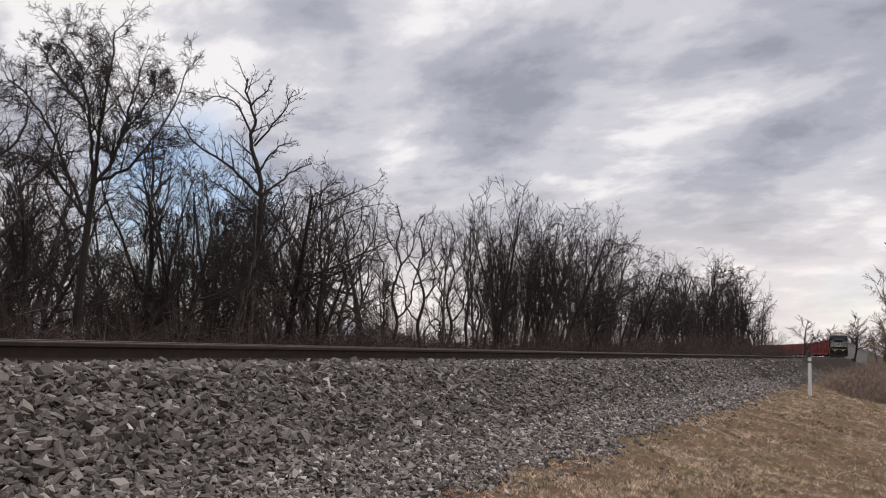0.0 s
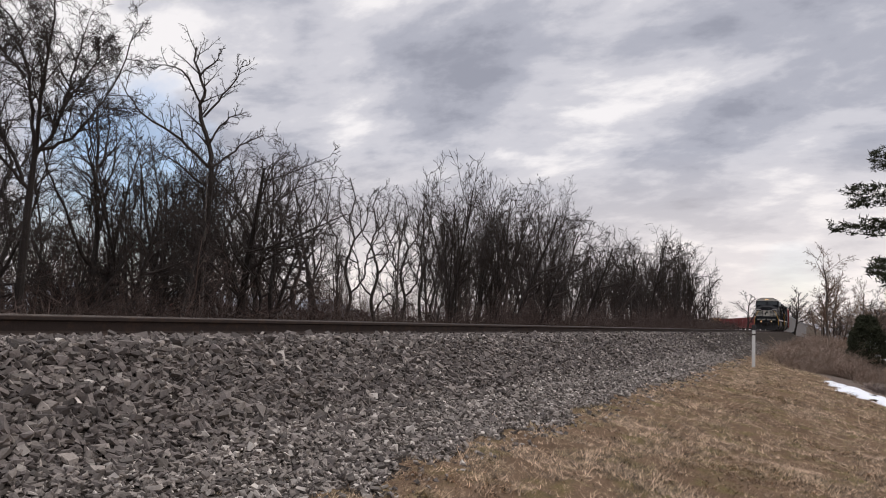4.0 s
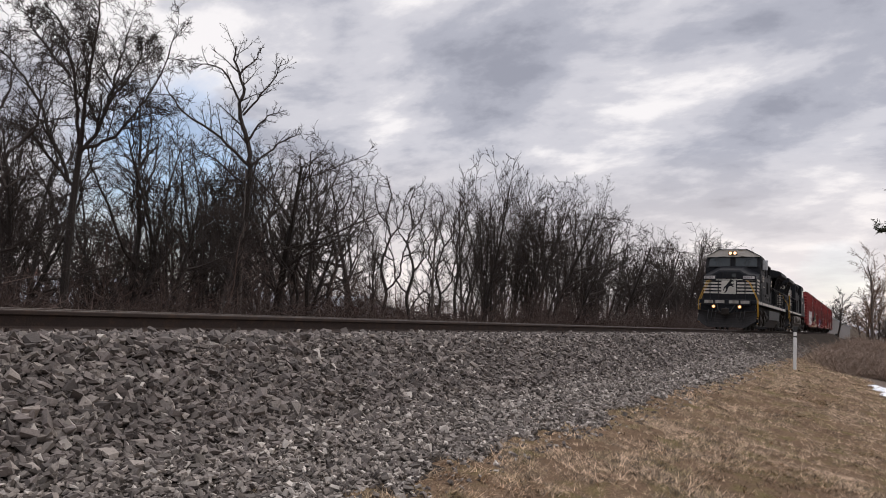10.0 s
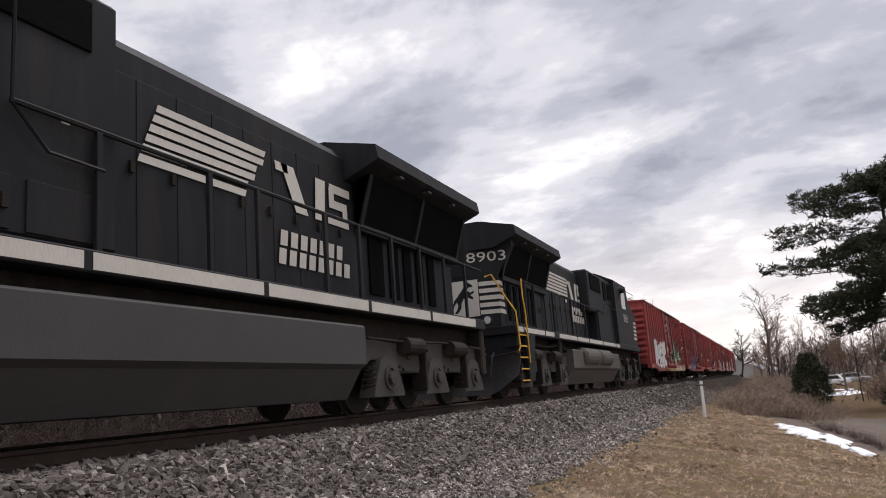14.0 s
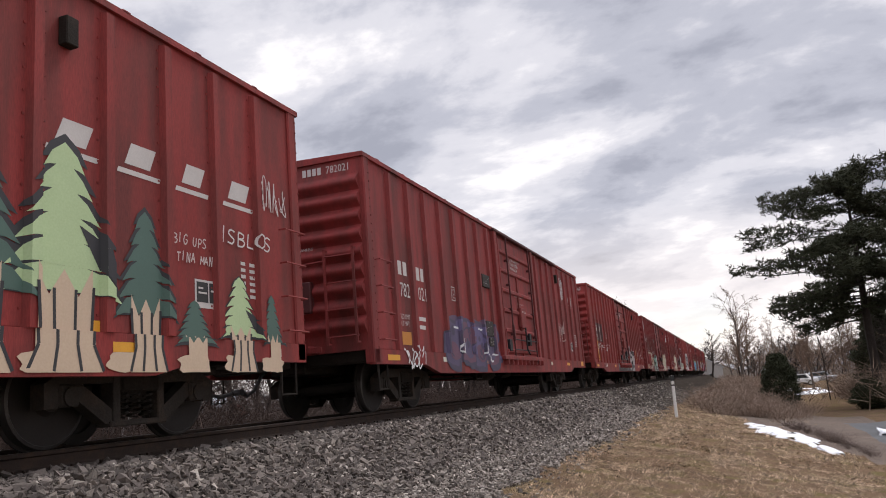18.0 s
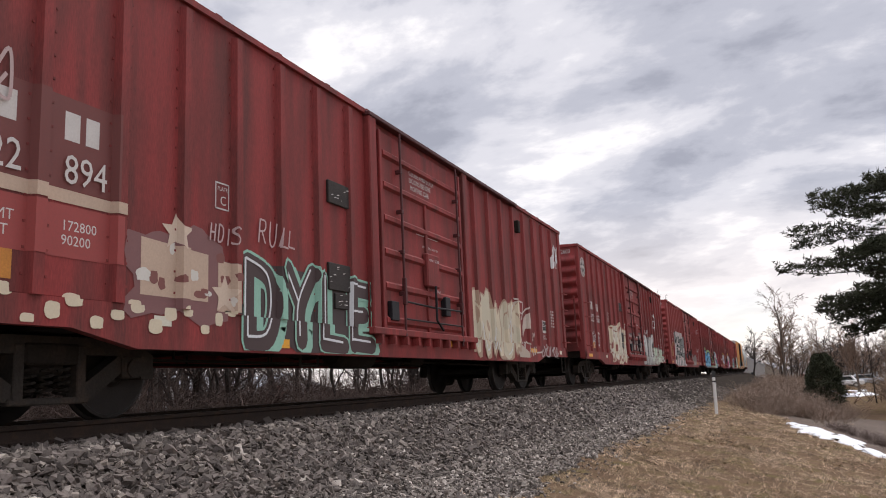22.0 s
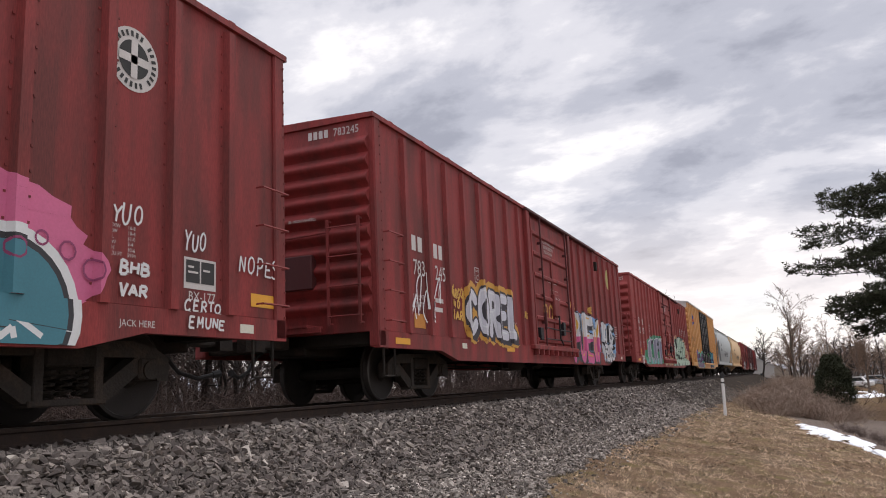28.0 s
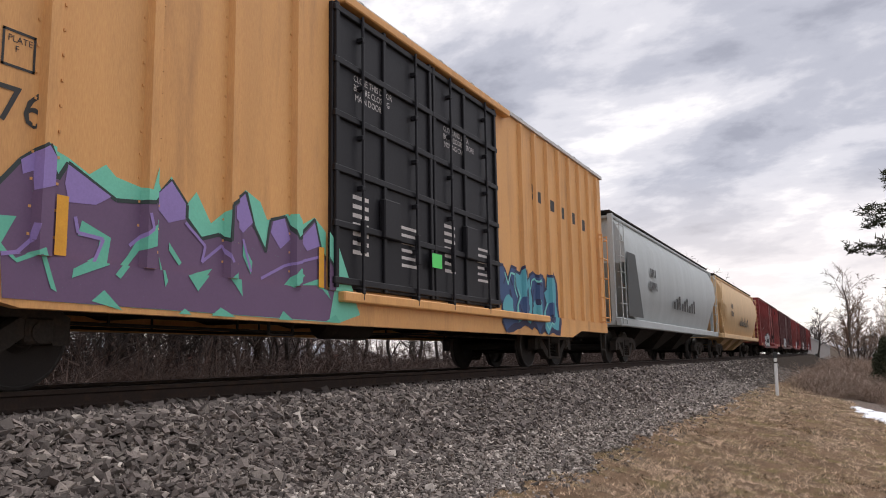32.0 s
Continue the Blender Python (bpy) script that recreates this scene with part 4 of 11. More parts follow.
def graffiti(car, x0, x1, z0, z1, letters, fills, outline, seed, cloud=None, glow=None, spike=0.0, label="spray-painted graffiti in swelling shapes", shadow=None, cuts=None, depth=car_depth, shine=(0.62, 0.64, 0.65)):
    """A piece of spray paint: swelling shapes that overlap, with rims, inner lines and highlights."""
    rng = random.Random(seed)
    kw = dict(cuts=cuts, depth=depth)
    w, h = (x1 - x0) / letters, z1 - z0
    if cloud:
        painted(car, [above(blob((x0 + x1) / 2, (z0 + z1) / 2, (x1 - x0) * 0.46, h * 0.50, rng, 56))], spray(cloud), 0, "graffiti_cloud", **kw)
    shapes, holes, lines, low = [], [], [], []
    for k in range(letters):
        cx, cz = x0 + w * (k + 0.5) + rng.uniform(-0.06, 0.06) * w, (z0 + z1) / 2 + rng.uniform(-0.05, 0.05) * h
        rx, rz = w * rng.uniform(0.52, 0.62), h * rng.uniform(0.40, 0.47)
        turn, notch = rng.uniform(-0.14, 0.14), [rng.randrange(16) for _ in range(2)]
        pts = []
        for i in range(16):
            a = 2 * math.pi * i / 16
            q = 1 / max(abs(math.cos(a)), abs(math.sin(a))) ** 0.75 * rng.uniform(0.86, 1.08)
            if i in notch:
                q *= 0.55
            elif spike and i % 4 == rng.randrange(4):
                q *= 1 + spike * 0.5
            u, v = rx * q * math.cos(a), rz * q * math.sin(a)
            pts.append((cx + u + turn * v, cz + v))
        shapes.append(above(rounded(pts, 1 if spike else 3)))
        for _ in range(rng.choice((1, 1, 2))):
            hx, hz = cx + rng.uniform(-0.25, 0.25) * w, cz + rng.uniform(-0.28, 0.28) * h
            a, b, tilt = w * rng.uniform(0.05, 0.14), h * rng.uniform(0.05, 0.14), rng.uniform(-0.5, 0.5)
            holes.append(rounded([(hx + a * math.cos(g) + tilt * b * math.sin(g), hz + b * math.sin(g)) for g in (0, 1.1, 2.2, 3.3, 4.3, 5.3)]))
        for _ in range(2):
            e = rng.uniform(0, 6.3)
            arc = [(cx + rx * 0.62 * math.cos(e + 0.28 * j), cz + rz * 0.66 * math.sin(e + 0.28 * j)) for j in range(rng.randrange(4, 8))]
            lines += stroke(arc, max(0.025, w * 0.05))
        low.append(rounded([(cx + rx * 0.7 * math.cos(g) * rng.uniform(0.7, 1.1), cz - rz * 0.38 + rz * 0.42 * math.sin(g)) for g in (0, 0.8, 1.6, 2.4, 3.1, 3.9, 4.7, 5.5)]))
    rim = max(0.03, min(w, h) * 0.08)
    if glow:
        painted(car, [above(grown(p, rim * 3.4)) for p in shapes], spray(glow), 1, "graffiti_glow", **kw)
    painted(car, [above([(x + rim * 1.6, z - rim) for x, z in grown(p, rim)]) for p in shapes], spray(shadow or outline), 2, "graffiti_shadow", **kw)
    for k, p in enumerate(shapes):
        level = 3 + (k % 2) * 0.9
        painted(car, [above(grown(p, rim))], spray(outline), level, "graffiti_outline", **kw)
        painted(car, [p], spray(fills[k % len(fills)]), level + 0.45, "graffiti_shape", label if k == 0 else "", **kw)
    if len(fills) > 1:
        for n, color in enumerate(fills):
            tagged(painted(car, [above(p) for k, p in enumerate(low) if (k + 1) % len(fills) == n], spray(color), 5, "graffiti_fade", **kw), kind="stuff")
    tagged(painted(car, holes + lines, spray(outline), 5.6, "graffiti_linework", **kw), kind="stuff")
    gleam = []
    for p in shapes:
        i = rng.randrange(len(p))
        c = (sum(q[0] for q in p) / len(p), sum(q[1] for q in p) / len(p))
        gleam += stroke([(c[0] + (p[(i + j) % len(p)][0] - c[0]) * 0.82, c[1] + (p[(i + j) % len(p)][1] - c[1]) * 0.82) for j in range(6)], rim * 0.6)
    tagged(painted(car, gleam, spray(shine), 6.2, "graffiti_gleam", **kw), kind="stuff")


def stroke(path, width):
    """A line of even width as quads."""
    out = []
    for (xa, za), (xb, zb) in zip(path, path[1:]):
        l = math.hypot(xb - xa, zb - za) or 1
        nx, nz = -(zb - za) / l * width / 2, (xb - xa) / l * width / 2
        out.append([(xa - nx, za - nz), (xb - nx, zb - nz), (xb + nx, zb + nz), (xa + nx, za + nz)])
    return out


def tag(car, x, z, w, h, seed, color=(0.72, 0.72, 0.72), line=0.03, strokes=5):
    """A quick scrawled tag."""
    rng = random.Random(seed)
    polys = []
    for k in range(strokes):
        xa = x + w * k / strokes
        path = [(xa + rng.uniform(-0.3, 0.9) * w / strokes, z + h * rng.random()) for _ in range(5)]
        fine = []
        for i in range(len(path) - 1):
            p0, p1, p2, p3 = path[max(i - 1, 0)], path[i], path[i + 1], path[min(i + 2, 4)]
            for s in range(4):
                t = s / 4
                fine.append(tuple(0.5 * (2 * p1[c] + (p2[c] - p0[c]) * t + (2 * p0[c] - 5 * p1[c] + 4 * p2[c] - p3[c]) * t * t + (3 * p1[c] - p0[c] - 3 * p2[c] + p3[c]) * t ** 3) for c in (0, 1)))
        fine.append(path[-1])
        polys += stroke(fine, line)
    tagged(painted(car, polys, spray(color), 6.8, "scrawled_tag", "quick spray-paint scrawl"), kind="stuff")


def post_mesh(mat, z0=0.98, z1=4.0):
    sh = Shape()
    sh.prism([(-0.085, -PANEL + 0.01), (0.085, -PANEL + 0.01), (0.05, -POST), (-0.05, -POST)], "z", z0, z1)
    for z in np.arange(z0 + 0.15, z1, 0.2):
        for s in (-0.105, 0.105):
            sh.box(s - 0.010, s + 0.010, -PANEL - 0.010, -PANEL + 0.01, z - 0.010, z + 0.010)
    return upright(sh.mesh("side_post", mat))


def end_mesh(mat, ribs, z0=0.98, z1=EAVE):
    """A corrugated end wall at x = 0 that bulges towards -x."""
    sh = Shape()
    prof, n = [], ribs * 10
    for k in range(n + 1):
        t = k / n
        z = z0 + 0.25 + (z1 - z0 - 0.55) * t
        prof.append((-0.105 * max(0, math.sin(2 * math.pi * t * ribs / 2 * 2 - math.pi / 2) * 0.5 + 0.5) ** 0.85, z))
    prof = [(0, z0)] + prof + [(0, z1)]
    for y in (-PANEL + 0.06, PANEL - 0.06):
        for x, z in prof:
            sh.v.append((x, y, z))
    m = len(prof)
    for k in range(m - 1):
        sh.f.append((k, k + 1, k + 1 + m, k + m))
        sh.s.append(1)
    for base in (0, m):
        sh.f.append(tuple(range(base, base + m)))
        sh.s.append(0)
    return upright(sh.mesh("end_wall", mat, True))


def roof_mesh(mat, half, eave, rise=0.07):
    sh = Shape()
    sec = [(-PANEL - 0.045, eave - 0.05), (-PANEL - 0.045, eave + 0.02), (-0.5, eave + rise * 0.85), (0, eave + rise), (0.5, eave + rise * 0.85), (PANEL + 0.045, eave + 0.02), (PANEL + 0.045, eave - 0.05)]
    sh.prism(sec, "x", -half, half)
    k = -half + 0.6
    while k < half - 0.3:
        sh.prism([(u * 1.0, w + 0.014) for u, w in sec[1:6]] + [(u, w - 0.01) for u, w in reversed(sec[1:6])], "x", k - 0.05, k + 0.05)
        k += 1.1
    return upright(sh.mesh("roof", mat))


def underframe_mesh(half):
    sh = Shape()
    sh.box(-half + 0.1, half - 0.1, -0.32, 0.32, 0.70, 1.02, 0.02)
    for x in np.arange(-5.6, 5.7, 1.6):
        sh.prism([(-1.5, 0.98), (-0.3, 0.66), (0.3, 0.66), (1.5, 0.98)], "x", x - 0.06, x + 0.06)
    for s in (-1, 1):
        sh.box(s * 6.6 - 0.25, s * 6.6 + 0.25, -1.5, 1.5, 0.76, 1.02, 0.03)
        sh.box(s * (half - 0.3) - 0.2, s * (half - 0.3) + 0.2, -1.5, 1.5, 0.80, 1.02, 0.02)
    return upright(sh.mesh("underframe", M["iron"]))


def rigging_mesh():
    """Brake rods, levers and hangers under the floor."""
    sh = Shape()
    for y, z in ((-0.75, 0.56), (0.55, 0.60)):
        sh.tube([(-5.5, y, z), (-2.0, y, z - 0.02), (1.5, y, z + 0.03), (5.4, y, z)], 0.018, 5)
        for x in (-4.8, -3.1, -1.2, 2.2, 4.5):
            sh.tube([(x, y, 1.0), (x, y, z)], 0.014, 4)
    sh.box(0.3, 0.45, -0.9, 0.2, 0.52, 0.58, 0.01)
    sh.tube([(-3.3, -1.35, 0.95), (-3.3, -1.35, 0.48), (-2.9, -1.35, 0.48), (-2.9, -1.35, 0.95)], 0.02, 5)
    return upright(sh.mesh("brake_rigging", M["iron"]))


def tank_mesh(x, y, r, l):
    sh = Shape()
    sh.lathe([(0.02, -l / 2), (r * 0.7, -l / 2), (r, -l / 2 + 0.08), (r, l / 2 - 0.08), (r * 0.7, l / 2), (0.02, l / 2)], (x, y, 0.66), "x", 16)
    return upright(sh.mesh("air_reservoir", M["iron"], True))


RIGGING, AIR_TANK, BRAKE_CYLINDER, UNDER = rigging_mesh(), tank_mesh(-1.2, -0.85, 0.19, 1.1), tank_mesh(1.3, -0.7, 0.14, 0.5), underframe_mesh(HALF)


def sill_mesh(mat, half):
    sh = Shape()
    for s in (-1, 1):
        sh.prism([(-half, SILL), (-half, 0.75), (-half + 2.1, 0.75), (-half + 2.8, 0.60), (half - 2.8, 0.60), (half - 2.1, 0.75), (half, 0.75), (half, SILL)], "y", s * 1.6, s * 1.5)
    return upright(sh.mesh("side_sill", mat))


def lock_rod_mesh(z0, z1, mat="red_d"):
    sh = Shape()
    sh.tube([(0, -1.685, z0), (0, -1.685, z1)], 0.019, 7)
    for z in np.arange(z0 + 0.1, z1, 0.62):
        sh.box(-0.035, 0.035, -1.705, -1.60, z - 0.03, z + 0.03, 0.008)
    sh.box(-0.03, 0.03, -1.72, -1.66, z0 + 0.55, z0 + 0.95, 0.008)
    return upright(sh.mesh("lock_rod", M[mat]))


LOCK_ROD = lock_rod_mesh(0.82, 4.0)
LOCK_LEVER = upright(Shape().tube([(-0.98, -1.69, 1.42), (0.0, -1.70, 1.40), (1.26, -1.69, 1.42)], 0.016, 6).tube([(-0.98, -1.69, 1.16), (1.26, -1.69, 1.16)], 0.014, 6).box(-1.42, -1.18, -1.68, -1.60, 1.12, 1.40, 0.01).box(0.55, 0.75, -1.70, -1.60, 1.3, 1.62, 0.01).tube([(0.1, -1.72, 1.75), (0.1, -1.72, 1.2), (0.35, -1.72, 1.05)], 0.02, 6).mesh("lock_lever", M["black_door"]))


def door_mesh(mat):
    sh = Shape()
    sh.box(-1.55, 1.55, -1.605, -1.5, 1.0, 3.93, 0.01)
    return upright(sh.mesh("door", mat))


def door_frame_mesh(mat):
    sh = Shape()
    for s in (-1, 1):
        sh.box(s * 1.82 - 0.11, s * 1.82 + 0.11, -1.66, -1.52, 0.92, 4.06, 0.015)
    sh.box(-2.0, 2.0, -1.70, -1.55, 0.90, 1.0, 0.012)
    for x in np.arange(-1.8, 1.9, 0.4):
        sh.box(x - 0.03, x + 0.03, -1.72, -1.55, 0.78, 0.90)
    return upright(sh.mesh("door_frame", mat))


_kits = {}


def kit(mat, ribs):
    """The meshes that box cars of one colour share."""
    key = (mat.name, ribs)
    if key not in _kits:
        body = Shape()
        body.box(-HALF, HALF, -PANEL, PANEL, SILL, EAVE - 0.02, 0.01)
        corner = Shape().box(-0.1, 0.1, -PANEL - 0.035, -PANEL + 0.135, 0.76, EAVE - 0.03, 0.02)
        for z in np.arange(1.0, EAVE - 0.1, 0.14):
            corner.box(0.055, 0.075, -PANEL - 0.045, -PANEL - 0.03, z, z + 0.02)
        frame = door_frame_mesh(mat)
        lad = ladder_mesh(0.46, 1, 0.42, stiles=False)
        endlad = ladder_mesh(0.5, 4, 0.42)
        plate = Shape().box(-0.42, 0.0, -0.7, 0.7, 1.06, 1.09).box(-0.40, -0.36, -0.9, 0.9, 0.98, 1.06)
        rail = Shape().tube([(0.0, 1.35, 2.28), (-0.22, 1.35, 2.30), (-0.24, 0.3, 2.36), (-0.22, -0.9, 2.40)], 0.016, 5).tube([(-0.22, 1.35, 2.30), (-0.22, 1.35, 1.1)], 0.016, 5).tube([(0.0, 0.75, 1.85), (-0.22, 0.75, 1.85), (-0.22, 1.35, 1.85)], 0.014, 5)
        _kits[key] = dict(rail=upright(rail.mesh("crossover_rail", mat)), corner=upright(corner.mesh("corner_post", mat)), body=upright(body.mesh("body", mat)), post=post_mesh(mat), end=end_mesh(mat, ribs), roof=roof_mesh(mat, HALF + 0.05, EAVE), sill=sill_mesh(mat, HALF), door=door_mesh(mat), frame=frame,
                          rib=upright(Shape().prism([(-1.60, -0.07), (-1.60, 0.07), (-1.65, 0.03), (-1.65, -0.03)], "x", -1.5, 1.5).mesh("door_rib", mat)), stile=upright(Shape().box(-0.04, 0.04, -1.64, -1.59, 1.0, 3.93, 0.008).mesh("door_stile", mat)), track=upright(Shape().box(-1.95, 5.0, -1.68, -1.55, 4.03, 4.10, 0.012).mesh("door_track", M["red_d"])), short_stile=upright(Shape().box(-0.04, 0.04, -1.64, -1.59, 1.0, 3.1, 0.008).mesh("door_stile", mat)), ladder=upright(lad.mesh("grab_iron", mat)), end_ladder=upright(endlad.mesh("end_ladder", mat)), plate=upright(plate.mesh("crossover_step", mat)), handle=upright(Shape().box(-0.14, 0.34, -1.70, -1.60, 1.73, 2.27, 0.02).mesh("lock_box", mat)))
    return _kits[key]


END_BOARD = upright(Shape().box(-0.17, -0.03, -0.62, 0.0, 1.62, 2.12, 0.015).mesh("end_board", M["red_d"]))
VENT_SLOT = upright(Shape().box(5.06, 5.2, -1.665, -1.56, 3.47, 3.74, 0.01).mesh("vent_slot", M["iron"]))
STIRRUP = upright(Shape().tube([(0, 0, 0.78), (0, 0, 0.36), (0.34, 0, 0.36), (0.34, 0, 0.78)], 0.018, 5).mesh("stirrup_step", M["iron"]))
BRAKE_WHEEL = upright(Shape().lathe([(0.26, -0.015), (0.29, 0.0), (0.26, 0.015), (0.235, 0.0)], (0, 0, 0), "x", 20).box(-0.01, 0.01, -0.25, 0.25, -0.02, 0.02).box(-0.01, 0.01, -0.02, 0.02, -0.25, 0.25).mesh("brake_wheel", M["iron"]))


def reflector_strips(car, rng, mats=("reflector_yellow", "reflector_white"), at=None):
    for k, x in enumerate(at or (-8.3, -5.9, -3.4, -0.9, 0.9, 3.4, 5.9, 8.3)):
        w = 0.24 if k % 2 == 0 else 0.11
        sh = Shape().add([(x - w, -1.6045, 0.81), (x + w, -1.6045, 0.81), (x + w, -1.6045, 0.90), (x - w, -1.6045, 0.90)], [(0, 1, 2, 3)])
        part("reflector", sh, M[mats[k % 2]], car, "yellow reflective strip" if k % 2 == 0 else "white reflective strip", fix=False)


def boxcar(label, mat, ribs=9, group="red box cars of the train", strips=True, doors=True, seed=1):
    rng = random.Random(seed)
    k = kit(mat, ribs)
    car = thing("boxcar", label, "box car", group)
    part("body", k["body"], None, car)
    part("roof", k["roof"], None, car)
    part("side_sill", k["sill"], None, car)
    for p in POSTS:
        for turn in (0, 180):
            o = part("side_post", k["post"], None, car)
            o.location = (p, 0, 0)
            o.rotation_euler[2] = radians(turn)
    for x in (-HALF + 0.09, HALF - 0.09):
        for turn in (0, 180):
            o = part("corner_post", k["corner"], None, car)
            o.location = (x, 0, 0)
            o.rotation_euler[2] = radians(turn)
    part("vent_slot", VENT_SLOT, None, car, "dark slot near the roof")
    part("door_track", k["track"], None, car)
    for turn in (0, 180):
        f = part("door_frame", k["frame"], None, car)
        f.rotation_euler[2] = radians(turn)
        d = part("door", k["door"], None, car, "closed sliding door")
        d.rotation_euler[2] = radians(turn)
        part("lock_box", k["handle"], None, d)
        for z in (1.12, 1.62, 2.12, 2.62, 3.12, 3.6):
            part("door_rib", k["rib"], None, d).location = (0, 0, z)
        for x in (-1.55, 1.55):
            part("door_stile", k["stile"], None, d).location = (x, 0, 0)
        part("door_stile", k["short_stile"], None, d)
        for x in (-1.0, 1.28):
            r = part("lock_rod", LOCK_ROD, None, d, "dark steel lock rod")
            r.location = (x, 0, 0)
        part("lock_lever", LOCK_LEVER, None, d, "black lock lever with rods")
        e = part("end_wall", k["end"], None, car, "corrugated steel end")
        e.matrix_basis = pose(0, 0, 0, 0, 0, turn) @ Matrix.Translation((-HALF - 0.012, 0, 0))
        for x, y in ((-HALF + 0.12, -POST - 0.10), (HALF - 0.58, -POST - 0.10)):
            for z in (1.12, 1.54, 1.96, 2.38):
                l = part("grab_iron", k["ladder"], None, car)
                l.matrix_basis = pose(0, 0, 0, 0, 0, turn) @ Matrix.Translation((x, y, z))
            st = part("stirrup_step", STIRRUP, None, car)
            st.matrix_basis = pose(0, 0, 0, 0, 0, turn) @ Matrix.Translation((x + 0.02, -1.57, 0))
        l = part("end_ladder", k["end_ladder"], None, car)
        l.matrix_basis = pose(0, 0, 0, 0, 0, turn) @ Matrix.Translation((-HALF - 0.22, -0.92, 1.2)) @ pose(0, 0, 0, 0, 0, -90)
        r = part("crossover_rail", k["rail"], None, car)
        r.matrix_basis = pose(0, 0, 0, 0, 0, turn) @ Matrix.Translation((-HALF, 0, 0))
        e = part("end_board", END_BOARD, None, car, "dark red steel board on the end")
        e.matrix_basis = pose(0, 0, 0, 0, 0, turn) @ Matrix.Translation((-HALF, 0, 0))
        c = part("crossover_step", k["plate"], None, car)
        c.matrix_basis = pose(0, 0, 0, 0, 0, turn) @ Matrix.Translation((-HALF - 0.02, 0, 0))
    b = part("brake_wheel", BRAKE_WHEEL, None, car)
    b.location = (HALF + 0.22, 0.55, 2.5)
    part("underframe", UNDER, None, car)
    part("brake_rigging", RIGGING, None, car)
    part("air_reservoir", AIR_TANK, None, car)
    part("brake_cylinder", BRAKE_CYLINDER, None, car)
    truck(car, -6.6)
    truck(car, 6.6)
    couplings(car, HALF)
    if strips:
        reflector_strips(car, rng)
    return car


def marks(car, number="", left=True, data=True, door_text=True, weights="", ink="stencil"):
    """Stencilled numbers and data panels."""
    ink = M[ink]
    y = -PANEL - 0.004
    if number:
        a, b = number
        for t, x in ((a, -7.83), (b, -7.01)):
            lettering(car, t, x, 1.90, 0.25, ink, y - 0.017, "road_number", wide=0.86)
        plain_bars(car, [(-7.82, -7.67, 2.28, 2.52, 0), (-7.60, -7.44, 2.28, 2.52, 0), (-7.0, -6.85, 2.26, 2.50, 0), (-6.79, -6.65, 2.26, 2.50, 0)], ink, y, "owner_mark")
        lettering(car, "LD LMT\nLT WT", -7.82, 1.52, 0.085, ink, y, "weight_stencil")
        if weights:
            lettering(car, weights, -7.0, 1.52, 0.085, ink, y, "weight_stencil")
        else:
            plain_bars(car, [(-7.0, -6.68, 1.53, 1.60, 0), (-7.0, -6.72, 1.38, 1.45, 0)], ink, y, "weight_stencil")
        frame_bars = [(-5.15, -4.93, 2.05, 2.065, 0), (-5.15, -4.93, 2.32, 2.335, 0), (-5.15, -5.135, 2.05, 2.335, 0), (-4.945, -4.93, 2.05, 2.335, 0), ]
        lettering(car, "PLATE", -5.115, 2.25, 0.042, ink, y, "plate_word")
        lettering(car, "C", -5.075, 2.10, 0.10, ink, y, "plate_word")
        plain_bars(car, frame_bars, ink, y, "plate_mark")
        part("placard", Shape().add([(-7.82, y, 1.08), (-7.42, y, 1.08), (-7.42, y, 1.30), (-7.82, y, 1.30)], [(0, 1, 2, 3)]), M["placard"], car, "dull orange placard", fix=False)
        lettering(car, "36 INCH WHEELS", -HALF - 0.125, 2.62, 0.045, ink, -0.2, "wheel_stencil", turn=1)
        # the number on the end wall, over the corrugations
        end_marks(car, a + b, ink)
    if door_text:
        lettering(car, "CLOSE AND LOCK\nDOORS BEFORE\n MOVING CAR", -0.55, 3.47, 0.085, M["stencil"], -1.611, "door_notice", wide=1.0)
        lettering(car, "OPENING W 10-6 H 10-0", -0.12, 2.36, 0.042, M["stencil"], -1.611, "door_notice")
        lettering(car, "OPEN   CLOSE", -0.08, 2.14, 0.045, M["stencil"], -1.703, "door_notice")
        lettering(car, "SEAL", 0.40, 1.66, 0.065, M["stencil"], -1.611, "door_notice")
        plain_bars(car, [(-0.35, 0.0, 1.0 + 1.55, 2.60, 0), (0.05, 0.5, 2.55, 2.60, 0)], M["stencil"], -1.612, "door_stencil")
    if data:
        plain_bars(car, [(7.68, 7.77, 1.85 - 0.075 * i, 1.89 - 0.075 * i, 0) for i in range(6)] + [(7.85, 7.96, 1.85 - 0.075 * i, 1.89 - 0.075 * i, 0) for i in range(6)] + [(8.0, 8.08, 1.85 - 0.075 * i, 1.89 - 0.075 * i, 0) for i in range(6)], ink, y, "dimension_stencil")
        test_plate(car, 6.85, 1.30)


def end_marks(car, number, ink):
    """Owner's mark and number over the corrugations of an end wall, small stencils below."""
    x = -HALF - 0.018
    for k in range(4):
        y0 = -0.50 - k * 0.092
        part("owner_mark", Shape().add([(x, y0, EAVE - 0.24), (x, y0 - 0.066, EAVE - 0.24), (x, y0 - 0.066, EAVE - 0.12), (x, y0, EAVE - 0.12)], [(0, 1, 2, 3)]), ink, car, fix=False)
    lettering(car, number, x, EAVE - 0.24, 0.125, ink, -0.93, "end_number", turn=1, wide=0.84)


